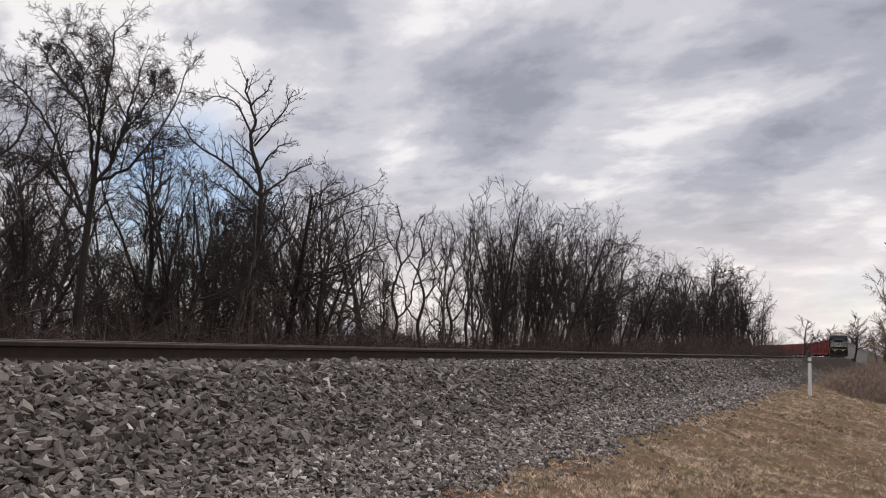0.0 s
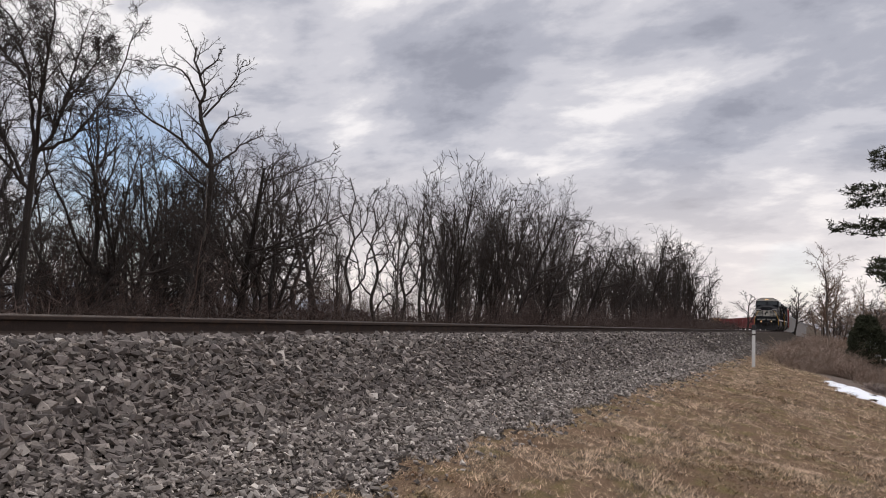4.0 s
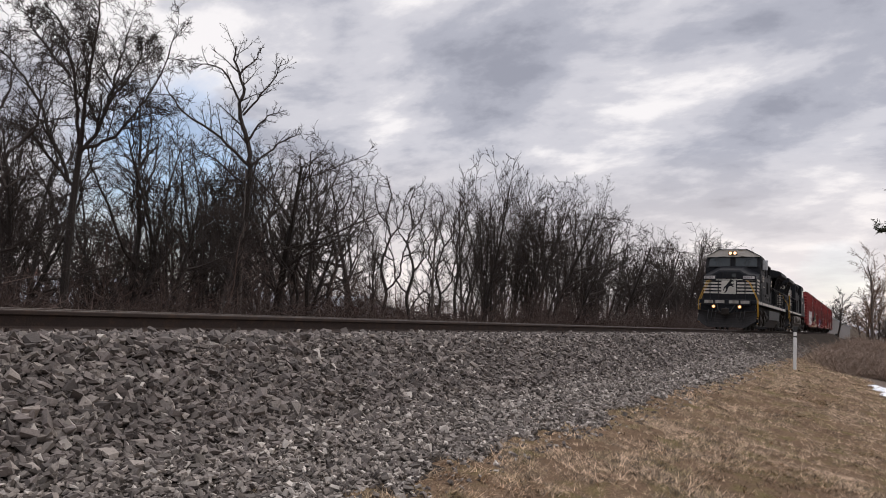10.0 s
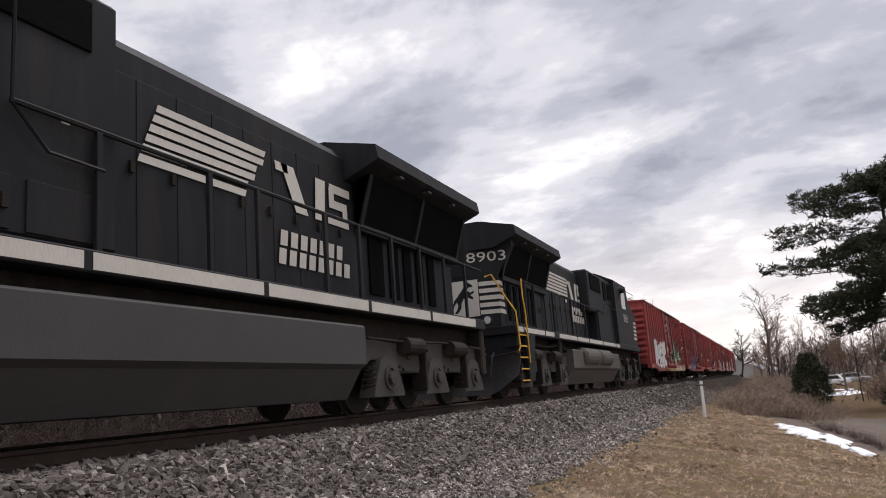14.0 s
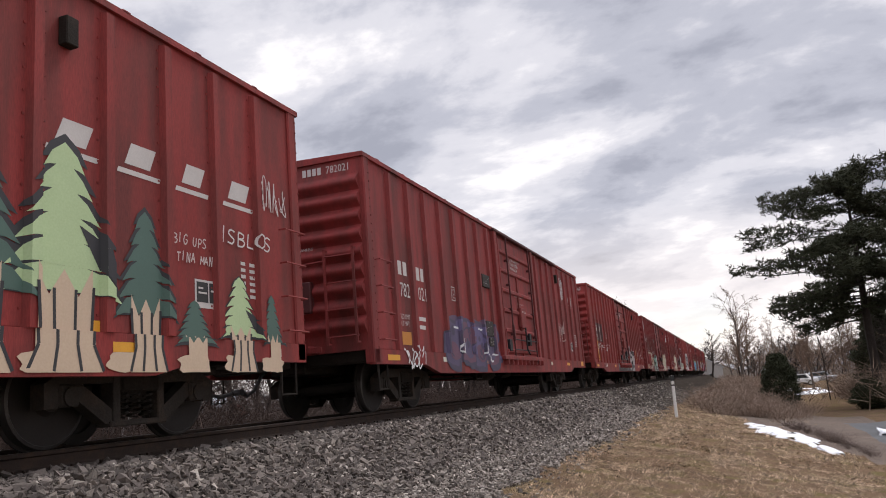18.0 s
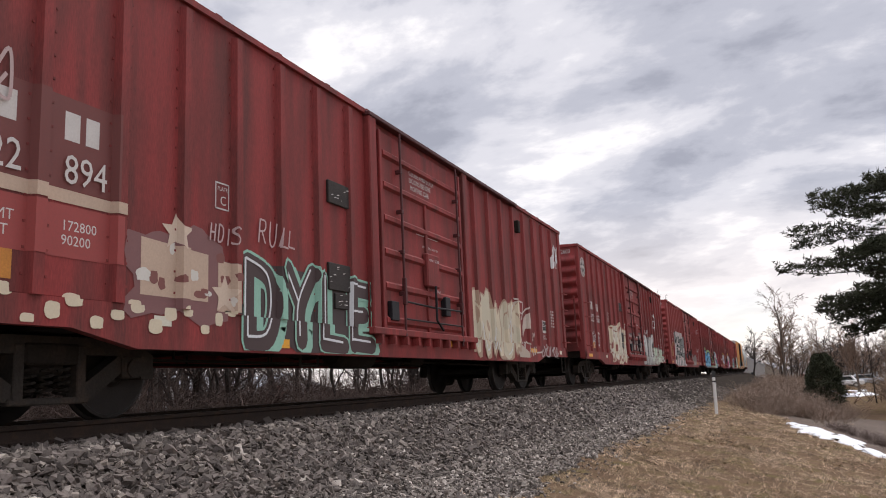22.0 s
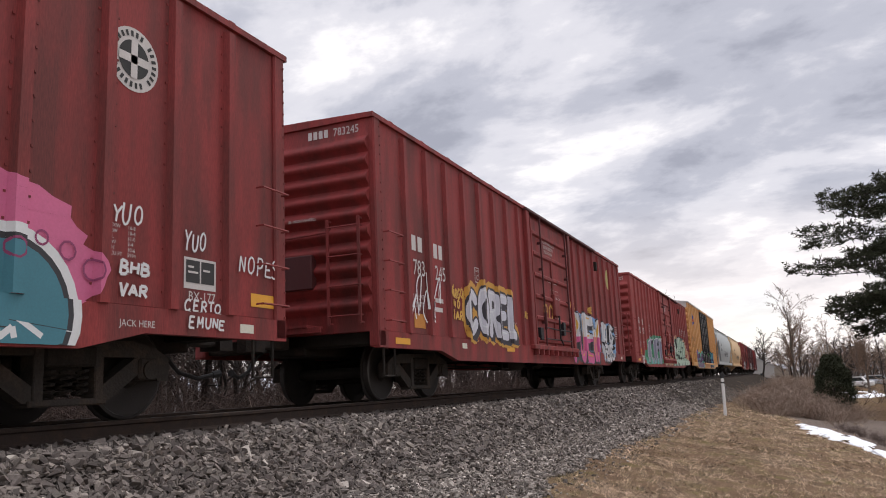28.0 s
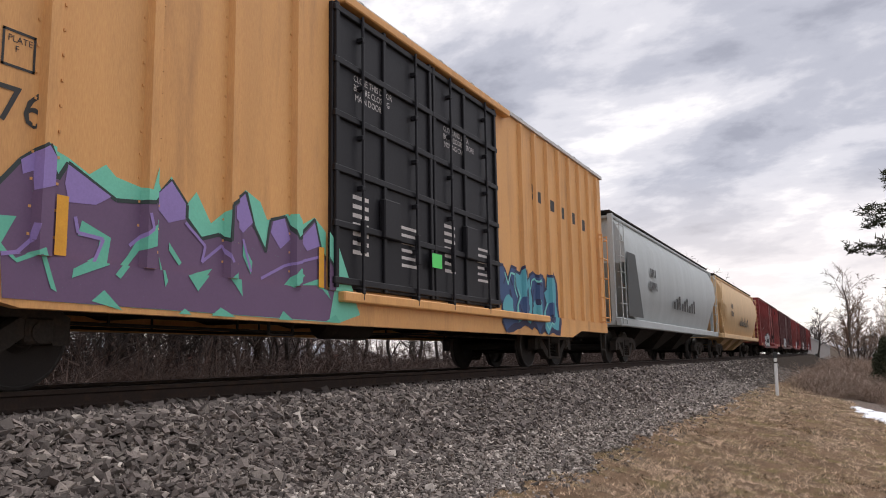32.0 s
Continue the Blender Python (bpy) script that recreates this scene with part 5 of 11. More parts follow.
def test_plate(car, x, z):
    """A white-framed black inspection plate."""
    y = -PANEL - 0.004

    def panel(a, b, c, d, out):
        return Shape().add([(x + a, y - out, z + c), (x + b, y - out, z + c), (x + b, y - out, z + d), (x + a, y - out, z + d)], [(0, 1, 2, 3)])

    ob = part("inspection_plate", panel(0, 0.45, 0, 0.30, 0), M["stencil"], car, "white-framed black data plate", fix=False)
    part("plate_field", panel(0.025, 0.215, 0.06, 0.275, 0.003), M["stencil_black"], ob, fix=False)
    part("plate_field", panel(0.235, 0.425, 0.06, 0.275, 0.003), M["stencil_black"], ob, fix=False)
    tagged(part("plate_lettering", panel(0.05, 0.13, 0.20, 0.22, 0.006).add(panel(0.05, 0.19, 0.15, 0.17, 0.006).v, [(0, 1, 2, 3)]).add(panel(0.26, 0.36, 0.18, 0.20, 0.006).v, [(0, 1, 2, 3)]), M["stencil"], ob, fix=False), kind="stuff")


def roundel(car, x, z, r, mat, y=None):
    """A white disc with a dark centre, a white cross and a ring of dark dashes."""
    y = -PANEL - 0.004 if y is None else y
    n = 32
    dark = car.children[0].data.materials[0]

    def disc(q, d):
        return Shape().add([(x + q * math.cos(2 * math.pi * k / n), y - d, z + q * math.sin(2 * math.pi * k / n)) for k in range(n)], [tuple(range(n))])

    base = part("roundel", disc(r, 0), mat, car, "white round emblem with a cross", fix=False)
    part("roundel_centre", disc(r * 0.60, 0.003), dark, base, fix=False)
    a, b = r * 0.60, r * 0.13
    for u, w in ((a, b), (b, a)):
        part("roundel_cross", Shape().add([(x - u, y - 0.006, z - w), (x + u, y - 0.006, z - w), (x + u, y - 0.006, z + w), (x - u, y - 0.006, z + w)], [(0, 1, 2, 3)]), mat, base, fix=False)
    ring = Shape()
    for k in range(26):
        if k % 9 == 4:
            continue
        g = 2 * math.pi * k / 26
        c, s = math.cos(g), math.sin(g)
        ring.add([(x + r * (q * c - t * s), y - 0.003, z + r * (q * s + t * c)) for q, t in ((0.72, -0.05), (0.90, -0.05), (0.90, 0.05), (0.72, 0.05))], [(0, 1, 2, 3)])
    tagged(part("roundel_lettering", ring, dark, base, fix=False), kind="stuff")


def side_boards(car, smear=False):
    """Dark wooden tack boards fixed to the side."""
    y = -PANEL - 0.035
    for x0, x1, z0, z1 in ((-2.98, -2.37, 2.55, 2.85), (-3.0, -2.34, 1.42, 1.77), (-2.85, -2.52, 1.19, 1.39)):
        b = part("tack_board", Shape().box(x0, x1, y, y + 0.04, z0, z1, 0.008), M["board"], car, "dark weathered tack board")
        rng = random.Random(int(z0 * 100))
        sh = Shape()
        for _ in range(26 if smear and z0 < 2 else 7):
            a, c = rng.uniform(x0, x1 - 0.08), rng.uniform(z0 + 0.02, z1 - 0.03)
            sh.add([(a, y - 0.003, c), (a + rng.uniform(0.03, 0.08), y - 0.003, c + 0.01), (a + 0.06, y - 0.003, c + rng.uniform(0.01, 0.025)), (a + 0.01, y - 0.003, c + 0.012)], [(0, 1, 2, 3)])
        tagged(part("paint_smear", sh, M["stencil"], b, fix=False), kind="stuff")


def slant_mark(car, x, z, mat):
    """A slanting underlined owner's mark as plain blocks."""
    y = -PANEL - 0.004
    for k, dx in enumerate((0, 0.82, 1.64, 2.44)):
        w = 0.42 - 0.05 * (k == 2)
        plain_bars(car, [(x + dx, x + dx + w * 0.82, z, z + 0.22, 0.09), (x + dx - 0.10, x + dx + w + 0.06, z - 0.10, z - 0.05, 0.02)], mat, y, "owner_mark")


CARS = []


def place(car, centre):
    CARS.append((car, centre))
    return car


def fir(x, z, w, h):
    """A fir tree in paint: six drooping tiers with ragged points, and a foot."""
    right = [(x, z + h)]
    for k in range(6):
        t = (k + 1) / 6
        out = w * (0.10 + 0.42 * t)
        right += [(x + out * 0.62, z + h * (1.0 - 0.66 * t + 0.055)), (x + out, z + h * (0.985 - 0.72 * t)), (x + out * 0.70, z + h * (0.995 - 0.70 * t)), (x + out * 0.42, z + h * (1.0 - 0.70 * t))]
    right.append((x + w * 0.10, z + h * 0.30))
    left = [(2 * x - a, b) for a, b in reversed(right[1:])]
    return right + left


def strip(car, x0, x1, z0, z1, mat="reflector_yellow"):
    """A reflective strip on the side of a car."""
    y = -car_depth((x0 + x1) / 2, (z0 + z1) / 2) - 0.005
    return part("reflector", Shape().add([(x0, y, z0), (x1, y, z0), (x1, y, z1), (x0, y, z1)], [(0, 1, 2, 3)]), M[mat], car, "yellow reflective strip", fix=False)


PITCH, FIRST = 20.1, 19.72 - 20.1


def cars():
    white, cream, grey = (0.68, 0.68, 0.66), (0.62, 0.54, 0.40), (0.48, 0.49, 0.50)
    black = (0.03, 0.03, 0.035)

    c = place(boxcar("red steel box car painted with pale green fir trees", M["red_a"], 9, seed=1), FIRST + 0.22)
    marks(c)
    graffiti(c, -6.6, -2.3, 0.75, 2.3, 4, [white], (0.20, 0.045, 0.04), 5, label="tall white sprayed letters")
    graffiti(c, -1.9, 1.7, 0.65, 2.0, 4, [(0.38, 0.30, 0.24), (0.22, 0.13, 0.14)], (0.45, 0.36, 0.05), 7, cloud=(0.30, 0.10, 0.09))
    for x, w, h, dark in ((2.25, 1.2, 1.5, 0), (3.15, 1.0, 1.7, 1), (4.25, 1.2, 1.75, 1), (5.14, 1.3, 1.85, 0), (6.11, 0.8, 1.42, 1), (6.83, 0.62, 0.62, 1), (7.63, 0.8, 0.95, 0), (8.28, 0.45, 0.8, 1)):
        col = (0.075, 0.14, 0.115) if dark else (0.46, 0.60, 0.33)
        painted(c, [fir(x, 0.70, w * 1.16, h * 1.07)], spray(black), 2 + dark * 0.3, "graffiti_outline")
        painted(c, [fir(x, 0.75, w, h)], spray(col), 3 + dark * 0.3, "painted_fir", "dark green sprayed fir" if dark else "pale green sprayed fir")
        painted(c, [[(x - 0.30 * w, 0.63), (x + 0.30 * w, 0.63), (x + 0.24 * w, 0.80), (x + 0.24 * w, 0.75 + h * 0.42), (x + 0.12 * w, 0.75 + h * 0.28), (x, 0.75 + h * 0.40), (x - 0.12 * w, 0.75 + h * 0.28), (x - 0.24 * w, 0.75 + h * 0.42), (x - 0.24 * w, 0.80)]], spray((0.60, 0.46, 0.33)), 4, "painted_trunk")
        if not dark:
            painted(c, [[(x + w * 0.5, 0.75 + h * 0.28), (x + w * 0.36, 0.75 + h * 0.55), (x + w * 0.12, 0.75 + h * 0.62), (x + w * 0.30, 0.75 + h * 0.42)]], spray(black), 4.2, "painted_shade")
    for x, w, h in ((2.25, 1.2, 1.5), (3.15, 1.0, 1.7), (4.25, 1.2, 1.75), (5.14, 1.3, 1.85), (6.11, 0.8, 1.42), (7.63, 0.8, 0.95)):
        lines = []
        for q in (-0.30, -0.10, 0.12, 0.31):
            lines += stroke([(x + q * w, 0.64), (x + q * w * 0.72, 0.86), (x + q * w * 0.8, 0.75 + h * (0.30 + 0.1 * abs(q)))], 0.032)
        tagged(painted(c, lines, spray(black), 4.7, "painted_bark", "black sprayed bark lines"), kind="stuff")
    for x in (2.9, 3.9, 4.9, 5.8, 6.75, 7.5, 8.2):
        painted(c, [blob(x, 0.72, 0.22, 0.09, random.Random(int(x * 10)), 20)], spray((0.60, 0.46, 0.33)), 4.4, "painted_root")
    strip(c, 5.15, 5.59, 0.97, 1.08)
    strip(c, 7.6, 8.08, 1.07, 1.20)
    slant_mark(c, 5.03, 2.60, M["stencil"])
    tag(c, -0.9, 2.75, 0.8, 0.7, 3, (0.5, 0.53, 0.55))
    tag(c, 8.1, 2.55, 0.6, 0.5, 4, (0.55, 0.50, 0.48), 0.016, strokes=7)
    scrawl(c, "ISBLOS", 7.25, 2.05, 1.05, 0.22, (0.62, 0.58, 0.56), 0.02, 6)
    scrawl(c, "BIG UPS", 6.50, 1.93, 0.55, 0.13, (0.55, 0.47, 0.45), 0.013, 8)
    scrawl(c, "TINA MAN", 6.55, 1.75, 0.6, 0.12, (0.55, 0.47, 0.45), 0.013, 9)

    c = place(boxcar("dull red steel box car with purple graffiti below", M["red_b"], 9, seed=2), FIRST + PITCH + 0.2)
    marks(c, ("782", "021"))
    graffiti(c, -5.7, -2.3, 0.70, 1.75, 4, [(0.09, 0.07, 0.14), (0.14, 0.06, 0.10)], (0.06, 0.05, 0.09), 12, cloud=(0.10, 0.06, 0.11))
    tag(c, -7.8, 0.66, 0.9, 0.45, 21)
    graffiti(c, -5.0, -2.2, 0.9, 1.7, 3, [(0.11, 0.09, 0.20)], (0.07, 0.05, 0.11), 14)
    side_boards(c)
    tag(c, 4.9, 1.5, 0.8, 0.9, 23, (0.45, 0.32, 0.3))
    tag(c, 5.6, 2.9, 0.7, 0.8, 24)
    roundel(c, 7.4, 3.05, 0.30, M["stencil"])
    strip(c, 8.2, 8.62, 0.80, 0.96)
    lettering(c, "50 K", -3.3, 1.1, 0.14, M["stencil"], -PANEL - 0.004, "capacity_stencil")

    c = place(boxcar("red steel box car with black and white scrawls", M["red_a"], 10, seed=3), FIRST + 2 * PITCH + 0.36)
    marks(c, ("781", "362"), weights="171800\n91200")
    for x in (-8.05, 2.81, 5.45, 8.28):
        strip(c, x, x + 0.09, 1.02, 1.85)
    painted(c, [[(-7.75, 1.86), (-7.12, 1.86), (-7.12, 2.62), (-7.75, 2.62)], [(-6.92, 1.84), (-6.32, 1.84), (-6.32, 2.60), (-6.92, 2.60)]], spray((0.075, 0.028, 0.028)), 0, "repaint_patch", "dark repainted number panel")
    scrawl(c, "BA", -7.74, 1.52, 0.66, 0.30, seed=31, line=0.022)
    scrawl(c, "TH", -6.92, 1.46, 0.66, 0.30, seed=34, line=0.022)
    scrawl(c, "TBK", -5.92, 1.49, 0.66, 0.30, seed=32, line=0.02)
    scrawl(c, "VKS", -5.10, 1.54, 0.66, 0.28, seed=33, line=0.018)
    scrawl(c, "TIGUR", -6.72, 0.80, 0.8, 0.16, seed=39, line=0.018)
    plain_bars(c, [(-3.24 + 0.03 * i, -2.82, 2.70 - 0.115 * i, 2.76 - 0.115 * i, 0) for i in range(5)], M["stencil"], -PANEL - 0.004, "equipment_stencil")
    painted(c, [above([(-2.42, 0.62), (-2.38, 1.22), (-2.1, 1.38), (-1.95, 1.2), (-1.5, 1.36), (-1.1, 1.2), (-0.7, 1.42), (-0.3, 1.25), (0.1, 1.4), (0.4, 1.3), (0.4, 0.62)])], spray((0.040, 0.034, 0.036)), 0.5, "graffiti_cloud")
    tag(c, -2.35, 0.68, 2.9, 0.72, 38, (0.58, 0.57, 0.57), 0.02, strokes=13)
    tag(c, 0.5, 0.68, 1.8, 0.80, 40, (0.56, 0.55, 0.55), 0.02, strokes=8)
    painted(c, [above([(0.33, 1.54), (0.49, 1.43), (1.0, 1.46), (1.53, 1.43), (1.68, 1.34), (2.01, 1.29), (2.19, 1.35), (2.34, 1.89), (2.45, 1.95), (2.54, 1.52), (2.77, 1.52), (2.94, 1.88), (3.12, 1.66), (3.34, 1.69), (3.51, 1.98), (3.68, 1.78), (4.02, 1.68), (4.21, 1.23), (4.11, 0.62), (0.4, 0.6)])], spray((0.040, 0.034, 0.036)), 0.5, "graffiti_cloud", "black sprayed ground of a graffiti piece")
    tagged(painted(c, [above([(2.21, 1.38), (2.37, 1.74), (2.43, 1.84), (2.54, 1.52), (2.36, 1.52), (2.27, 1.41), (2.41, 1.2), (2.37, 1.07), (2.2, 1.15)]), above([(2.85, 1.43), (2.94, 1.56), (3.07, 1.46), (2.92, 1.28)]), above([(3.07, 1.62), (3.26, 1.38), (3.18, 1.18), (2.93, 1.0), (2.88, 1.15), (3.15, 1.3)]), above([(3.28, 1.58), (3.42, 1.4), (3.34, 1.26)]), above([(3.51, 1.44), (3.68, 1.74), (3.8, 1.37), (4.08, 1.51), (4.18, 1.23), (3.93, 0.89), (3.74, 1.12), (3.63, 0.87), (3.51, 1.1)]), above([(2.21, 0.86), (2.37, 1.05), (2.55, 0.88), (2.47, 0.58), (2.34, 0.69)])], spray((0.52, 0.50, 0.50)), 1.6, "graffiti_shape", "white pointed sprayed shapes"), kind="stuff")
    tagged(painted(c, [above([(2.98, 0.75), (3.14, 0.82), (3.3, 0.61), (3.04, 0.61)]), above([(3.6, 0.77), (3.86, 0.82), (3.92, 0.61), (3.63, 0.6)]), above([(0.56, 0.91), (0.92, 0.92), (0.62, 0.81)]), above([(0.64, 1.21), (1.05, 1.2), (0.7, 1.14)]), above([(1.2, 1.32), (1.39, 1.35), (1.3, 1.15)]), above([(1.5, 1.32), (1.57, 1.3), (1.56, 1.09), (1.49, 1.08)])], spray((0.52, 0.50, 0.50)), 1.6, "graffiti_chip", ""), kind="stuff")
    tagged(painted(c, stroke([(0.36, 1.52), (0.52, 1.43), (0.74, 1.41), (1.02, 1.45)], 0.022) + stroke([(1.64, 1.35), (1.79, 1.25), (2.01, 1.29)], 0.022) + stroke([(2.15, 1.06), (2.12, 0.97), (2.05, 0.91), (1.96, 0.91), (1.88, 0.95), (1.85, 1.03), (1.87, 1.12), (1.95, 1.17), (2.04, 1.18), (2.12, 1.14), (2.15, 1.05)], 0.022) + stroke([(1.45, 1.52), (1.44, 1.48), (1.41, 1.46), (1.38, 1.45), (1.35, 1.47), (1.34, 1.5), (1.35, 1.53), (1.37, 1.56), (1.41, 1.56), (1.44, 1.55), (1.45, 1.52)], 0.022) + stroke([(1.85, 1.31), (1.84, 1.28), (1.82, 1.26), (1.79, 1.25), (1.76, 1.27), (1.75, 1.3), (1.76, 1.33), (1.78, 1.35), (1.81, 1.35), (1.84, 1.34), (1.85, 1.31)], 0.022) + stroke([(2.2, 1.15), (2.34, 1.89), (2.43, 1.97), (2.54, 1.52)], 0.022) + stroke([(2.77, 1.61), (2.94, 1.83), (3.05, 1.59)], 0.022) + stroke([(3.23, 1.64), (3.51, 1.98), (3.68, 1.78), (4.02, 1.66), (4.19, 1.23), (4.11, 0.83)], 0.022) + stroke([(0.68, 0.61), (0.81, 0.77), (1.02, 0.72), (1.2, 0.7), (1.3, 0.6)], 0.022) + stroke([(0.94, 0.62), (1.03, 0.72)], 0.022) + stroke([(0.49, 1.35), (0.62, 1.32), (0.66, 1.36), (0.77, 1.34), (0.8, 1.41)], 0.022), spray((0.56, 0.55, 0.55)), 2.6, "graffiti_linework", ""), kind="stuff")
    tagged(painted(c, stroke([(2.36, 1.49), (2.47, 1.32), (2.37, 1.05), (2.55, 0.88)], 0.06) + stroke([(3.13, 1.4), (3.03, 1.23)], 0.06) + stroke([(3.51, 1.37), (3.43, 1.13), (3.63, 1.11)], 0.06) + stroke([(2.93, 0.96), (3.24, 1.11), (3.51, 0.97)], 0.06) + stroke([(3.8, 1.3), (3.89, 1.1)], 0.06), spray((0.03, 0.03, 0.035)), 3, "graffiti_shade", ""), kind="stuff")
    tag(c, 7.4, 1.3, 0.6, 0.4, 36, (0.48, 0.40, 0.38), 0.02)
    tag(c, 5.6, 1.35, 0.7, 0.45, 37, (0.40, 0.30, 0.28), 0.02)
    

    c = place(boxcar("worn red box car with a cream graffiti band", M["red_b"], 8, seed=4), FIRST + 3 * PITCH + 0.28)
    marks(c, ("622", "894"), weights="172800\n90200")
    roundel(c, -8.4, 3.5, 0.30, M["stencil"])
    painted(c, [[(-7.75, 1.85), (-6.45, 1.85), (-6.45, 2.62), (-7.75, 2.62)]], spray((0.15, 0.035, 0.03)), 0, "repaint_patch", "dull repainted number panel")
    painted(c, [[(-7.75, 1.30), (-6.4, 1.30), (-6.4, 1.72), (-7.75, 1.72)]], spray((0.30, 0.05, 0.045)), 0, "weight_panel", "bright red repainted weight panel")
    rng = random.Random(41)
    for k in range(20):
        x = -8.8 + 0.215 * k + rng.uniform(-0.03, 0.03)
        painted(c, [above(blob(x, (0.98, 0.80, 0.90)[k % 3] + rng.uniform(-0.03, 0.03), rng.uniform(0.05, 0.09), rng.uniform(0.04, 0.07), rng, 18, 0.06))], spray(cream), 1, "paint_blot")
    painted(c, [blob(-5.6, 1.3, 0.75, 0.42, rng, 44, 0.22)], spray((0.20, 0.09, 0.09)), 0, "graffiti_cloud")
    painted(c, [[(-6.15, 1.08), (-5.25, 1.08), (-5.25, 1.55), (-6.15, 1.60)], [(-5.1, 1.0), (-4.8, 1.0), (-4.8, 1.5), (-5.1, 1.52)], [(-7.9, 1.74), (-6.35, 1.74), (-6.35, 1.84), (-7.9, 1.86)]], spray((0.50, 0.37, 0.28)), 1, "cream_block", "flaking peach paint block")
    for k in range(14):
        painted(c, [blob(-6.1 + 0.1 * k + rng.uniform(-0.05, 0.05), rng.uniform(1.1, 1.55), rng.uniform(0.03, 0.1), rng.uniform(0.02, 0.07), rng, 14)], spray((0.20, 0.07, 0.06) if k % 3 else (0.62, 0.60, 0.55)), 1.4, "paint_chip")
    for x, z, r in ((-5.72, 1.70, 0.19), (-5.0, 1.17, 0.21)):
        painted(c, [[(x + r * (1 if k % 2 == 0 else 0.45) * math.sin(k * math.pi / 5), z + r * (1 if k % 2 == 0 else 0.45) * math.cos(k * math.pi / 5)) for k in range(10)]], spray((0.60, 0.48, 0.38)), 2.2, "painted_star", "cream sprayed star")
    painted(c, [above(blob(-3.2, 1.1, 1.55, 0.46, random.Random(42), 50, 0.12))], spray((0.052, 0.034, 0.034)), 0.3, "graffiti_cloud")
    piece(c, "DYLE", -4.75, -1.75, 0.70, 1.58, [(0.060, 0.036, 0.036)], (0.27, 0.50, 0.40), 42, 0.30, rim=1.28, label="dark letters edged in mint paint")
    side_boards(c)
    strip(c, -4.3, -3.9, 0.66, 0.76)
    graffiti(c, 2.0, 4.90, 0.66, 1.95, 5, [cream, (0.55, 0.50, 0.38)], (0.40, 0.28, 0.2), 43, spike=0.4)
    painted(c, [above([(5.19, 1.19), (5.21, 1.38), (5.34, 1.57), (5.61, 1.7), (5.76, 1.67), (5.82, 1.42), (5.72, 1.3), (5.59, 1.34), (5.41, 1.33), (5.27, 1.22), (5.23, 1.14)])], spray((0.50, 0.42, 0.36)), 0.8, "graffiti_shape", "cream sprayed crescent")
    painted(c, [above([(4.93, 0.98), (5.23, 0.89), (5.52, 0.82), (5.58, 0.69), (4.82, 0.69), (4.72, 0.81), (4.71, 0.96)])], spray((0.46, 0.38, 0.31)), 0.8, "graffiti_shape", "flaking cream paint by the sill")
    painted(c, [above([(4.62, 1.85), (4.83, 1.92), (4.85, 1.09), (4.66, 1.02)])], spray((0.52, 0.44, 0.36)), 0.8, "graffiti_shape", "flaking cream paint block")
    tagged(painted(c, stroke([(5.16, 1.52), (5.28, 1.68), (5.64, 1.82), (5.82, 1.73), (5.88, 1.51), (5.75, 1.31)], 0.035) + stroke([(4.66, 1.95), (4.94, 1.92), (5.27, 1.91)], 0.035) + stroke([(5.33, 1.92), (5.24, 1.65), (5.0, 1.69)], 0.035) + stroke([(4.88, 1.4), (5.2, 0.89)], 0.035) + stroke([(5.21, 0.9), (5.26, 1.03), (5.36, 1.0), (5.41, 1.05), (5.59, 0.99), (5.61, 0.7)], 0.035) + stroke([(5.72, 0.86), (5.83, 0.73), (5.91, 0.94), (5.97, 0.76), (6.07, 0.95)], 0.035) + stroke([(6.1, 0.81), (6.55, 0.83)], 0.035) + stroke([(5.93, 1.07), (5.99, 1.26), (6.06, 1.16), (6.13, 1.27)], 0.035), spray((0.55, 0.48, 0.44)), 1.6, "graffiti_linework", ""), kind="stuff")
    tag(c, 6.55, 0.72, 1.5, 0.32, 44, (0.48, 0.42, 0.41), 0.03, 7)
    tag(c, 8.0, 3.0, 0.7, 0.7, 45, line=0.05)
    tag(c, -8.6, 2.4, 1.2, 0.6, 46, (0.45, 0.33, 0.32))
    scrawl(c, "RULL", -4.45, 1.78, 0.75, 0.32, (0.50, 0.36, 0.36), 0.022, 47)
    scrawl(c, "HDIS", -5.25, 1.68, 0.45, 0.22, (0.45, 0.33, 0.33), 0.02, 48)
    lettering(c, "BX-212", 6.87, 1.15, 0.11, M["stencil"], -PANEL - 0.004, "class_stencil")

    c = place(boxcar("red box car with cream and white graffiti", M["red_b"], 8, seed=5), FIRST + 4 * PITCH + 0.36)
    marks(c, ("622", "603"))
    roundel(c, -8.4, 3.5, 0.30, M["stencil"])
    graffiti(c, -5.1, -2.1, 0.66, 2.0, 5, [cream, (0.66, 0.62, 0.52)], (0.30, 0.10, 0.08), 51, cloud=cream)
    graffiti(c, -1.5, 1.5, 0.9, 1.9, 4, [(0.3, 0.22, 0.2)], black, 52)
    painted(c, [above(blob(3.5, 1.15, 1.75, 0.55, random.Random(53), 50, 0.10))], spray((0.36, 0.34, 0.32)), 0.3, "graffiti_cloud")
    piece(c, "ZINK", 1.85, 4.9, 0.72, 1.85, [(0.52, 0.51, 0.48), (0.58, 0.57, 0.55)], (0.13, 0.12, 0.12), 53, 0.36, low=[(0.40, 0.39, 0.37)], split=0.32, rim=1.25, label="pale grey sprayed letters with dark rims")
    scrawl(c, "DADA", 2.75, 1.92, 0.7, 0.24, (0.5, 0.47, 0.47), 0.022, 58)
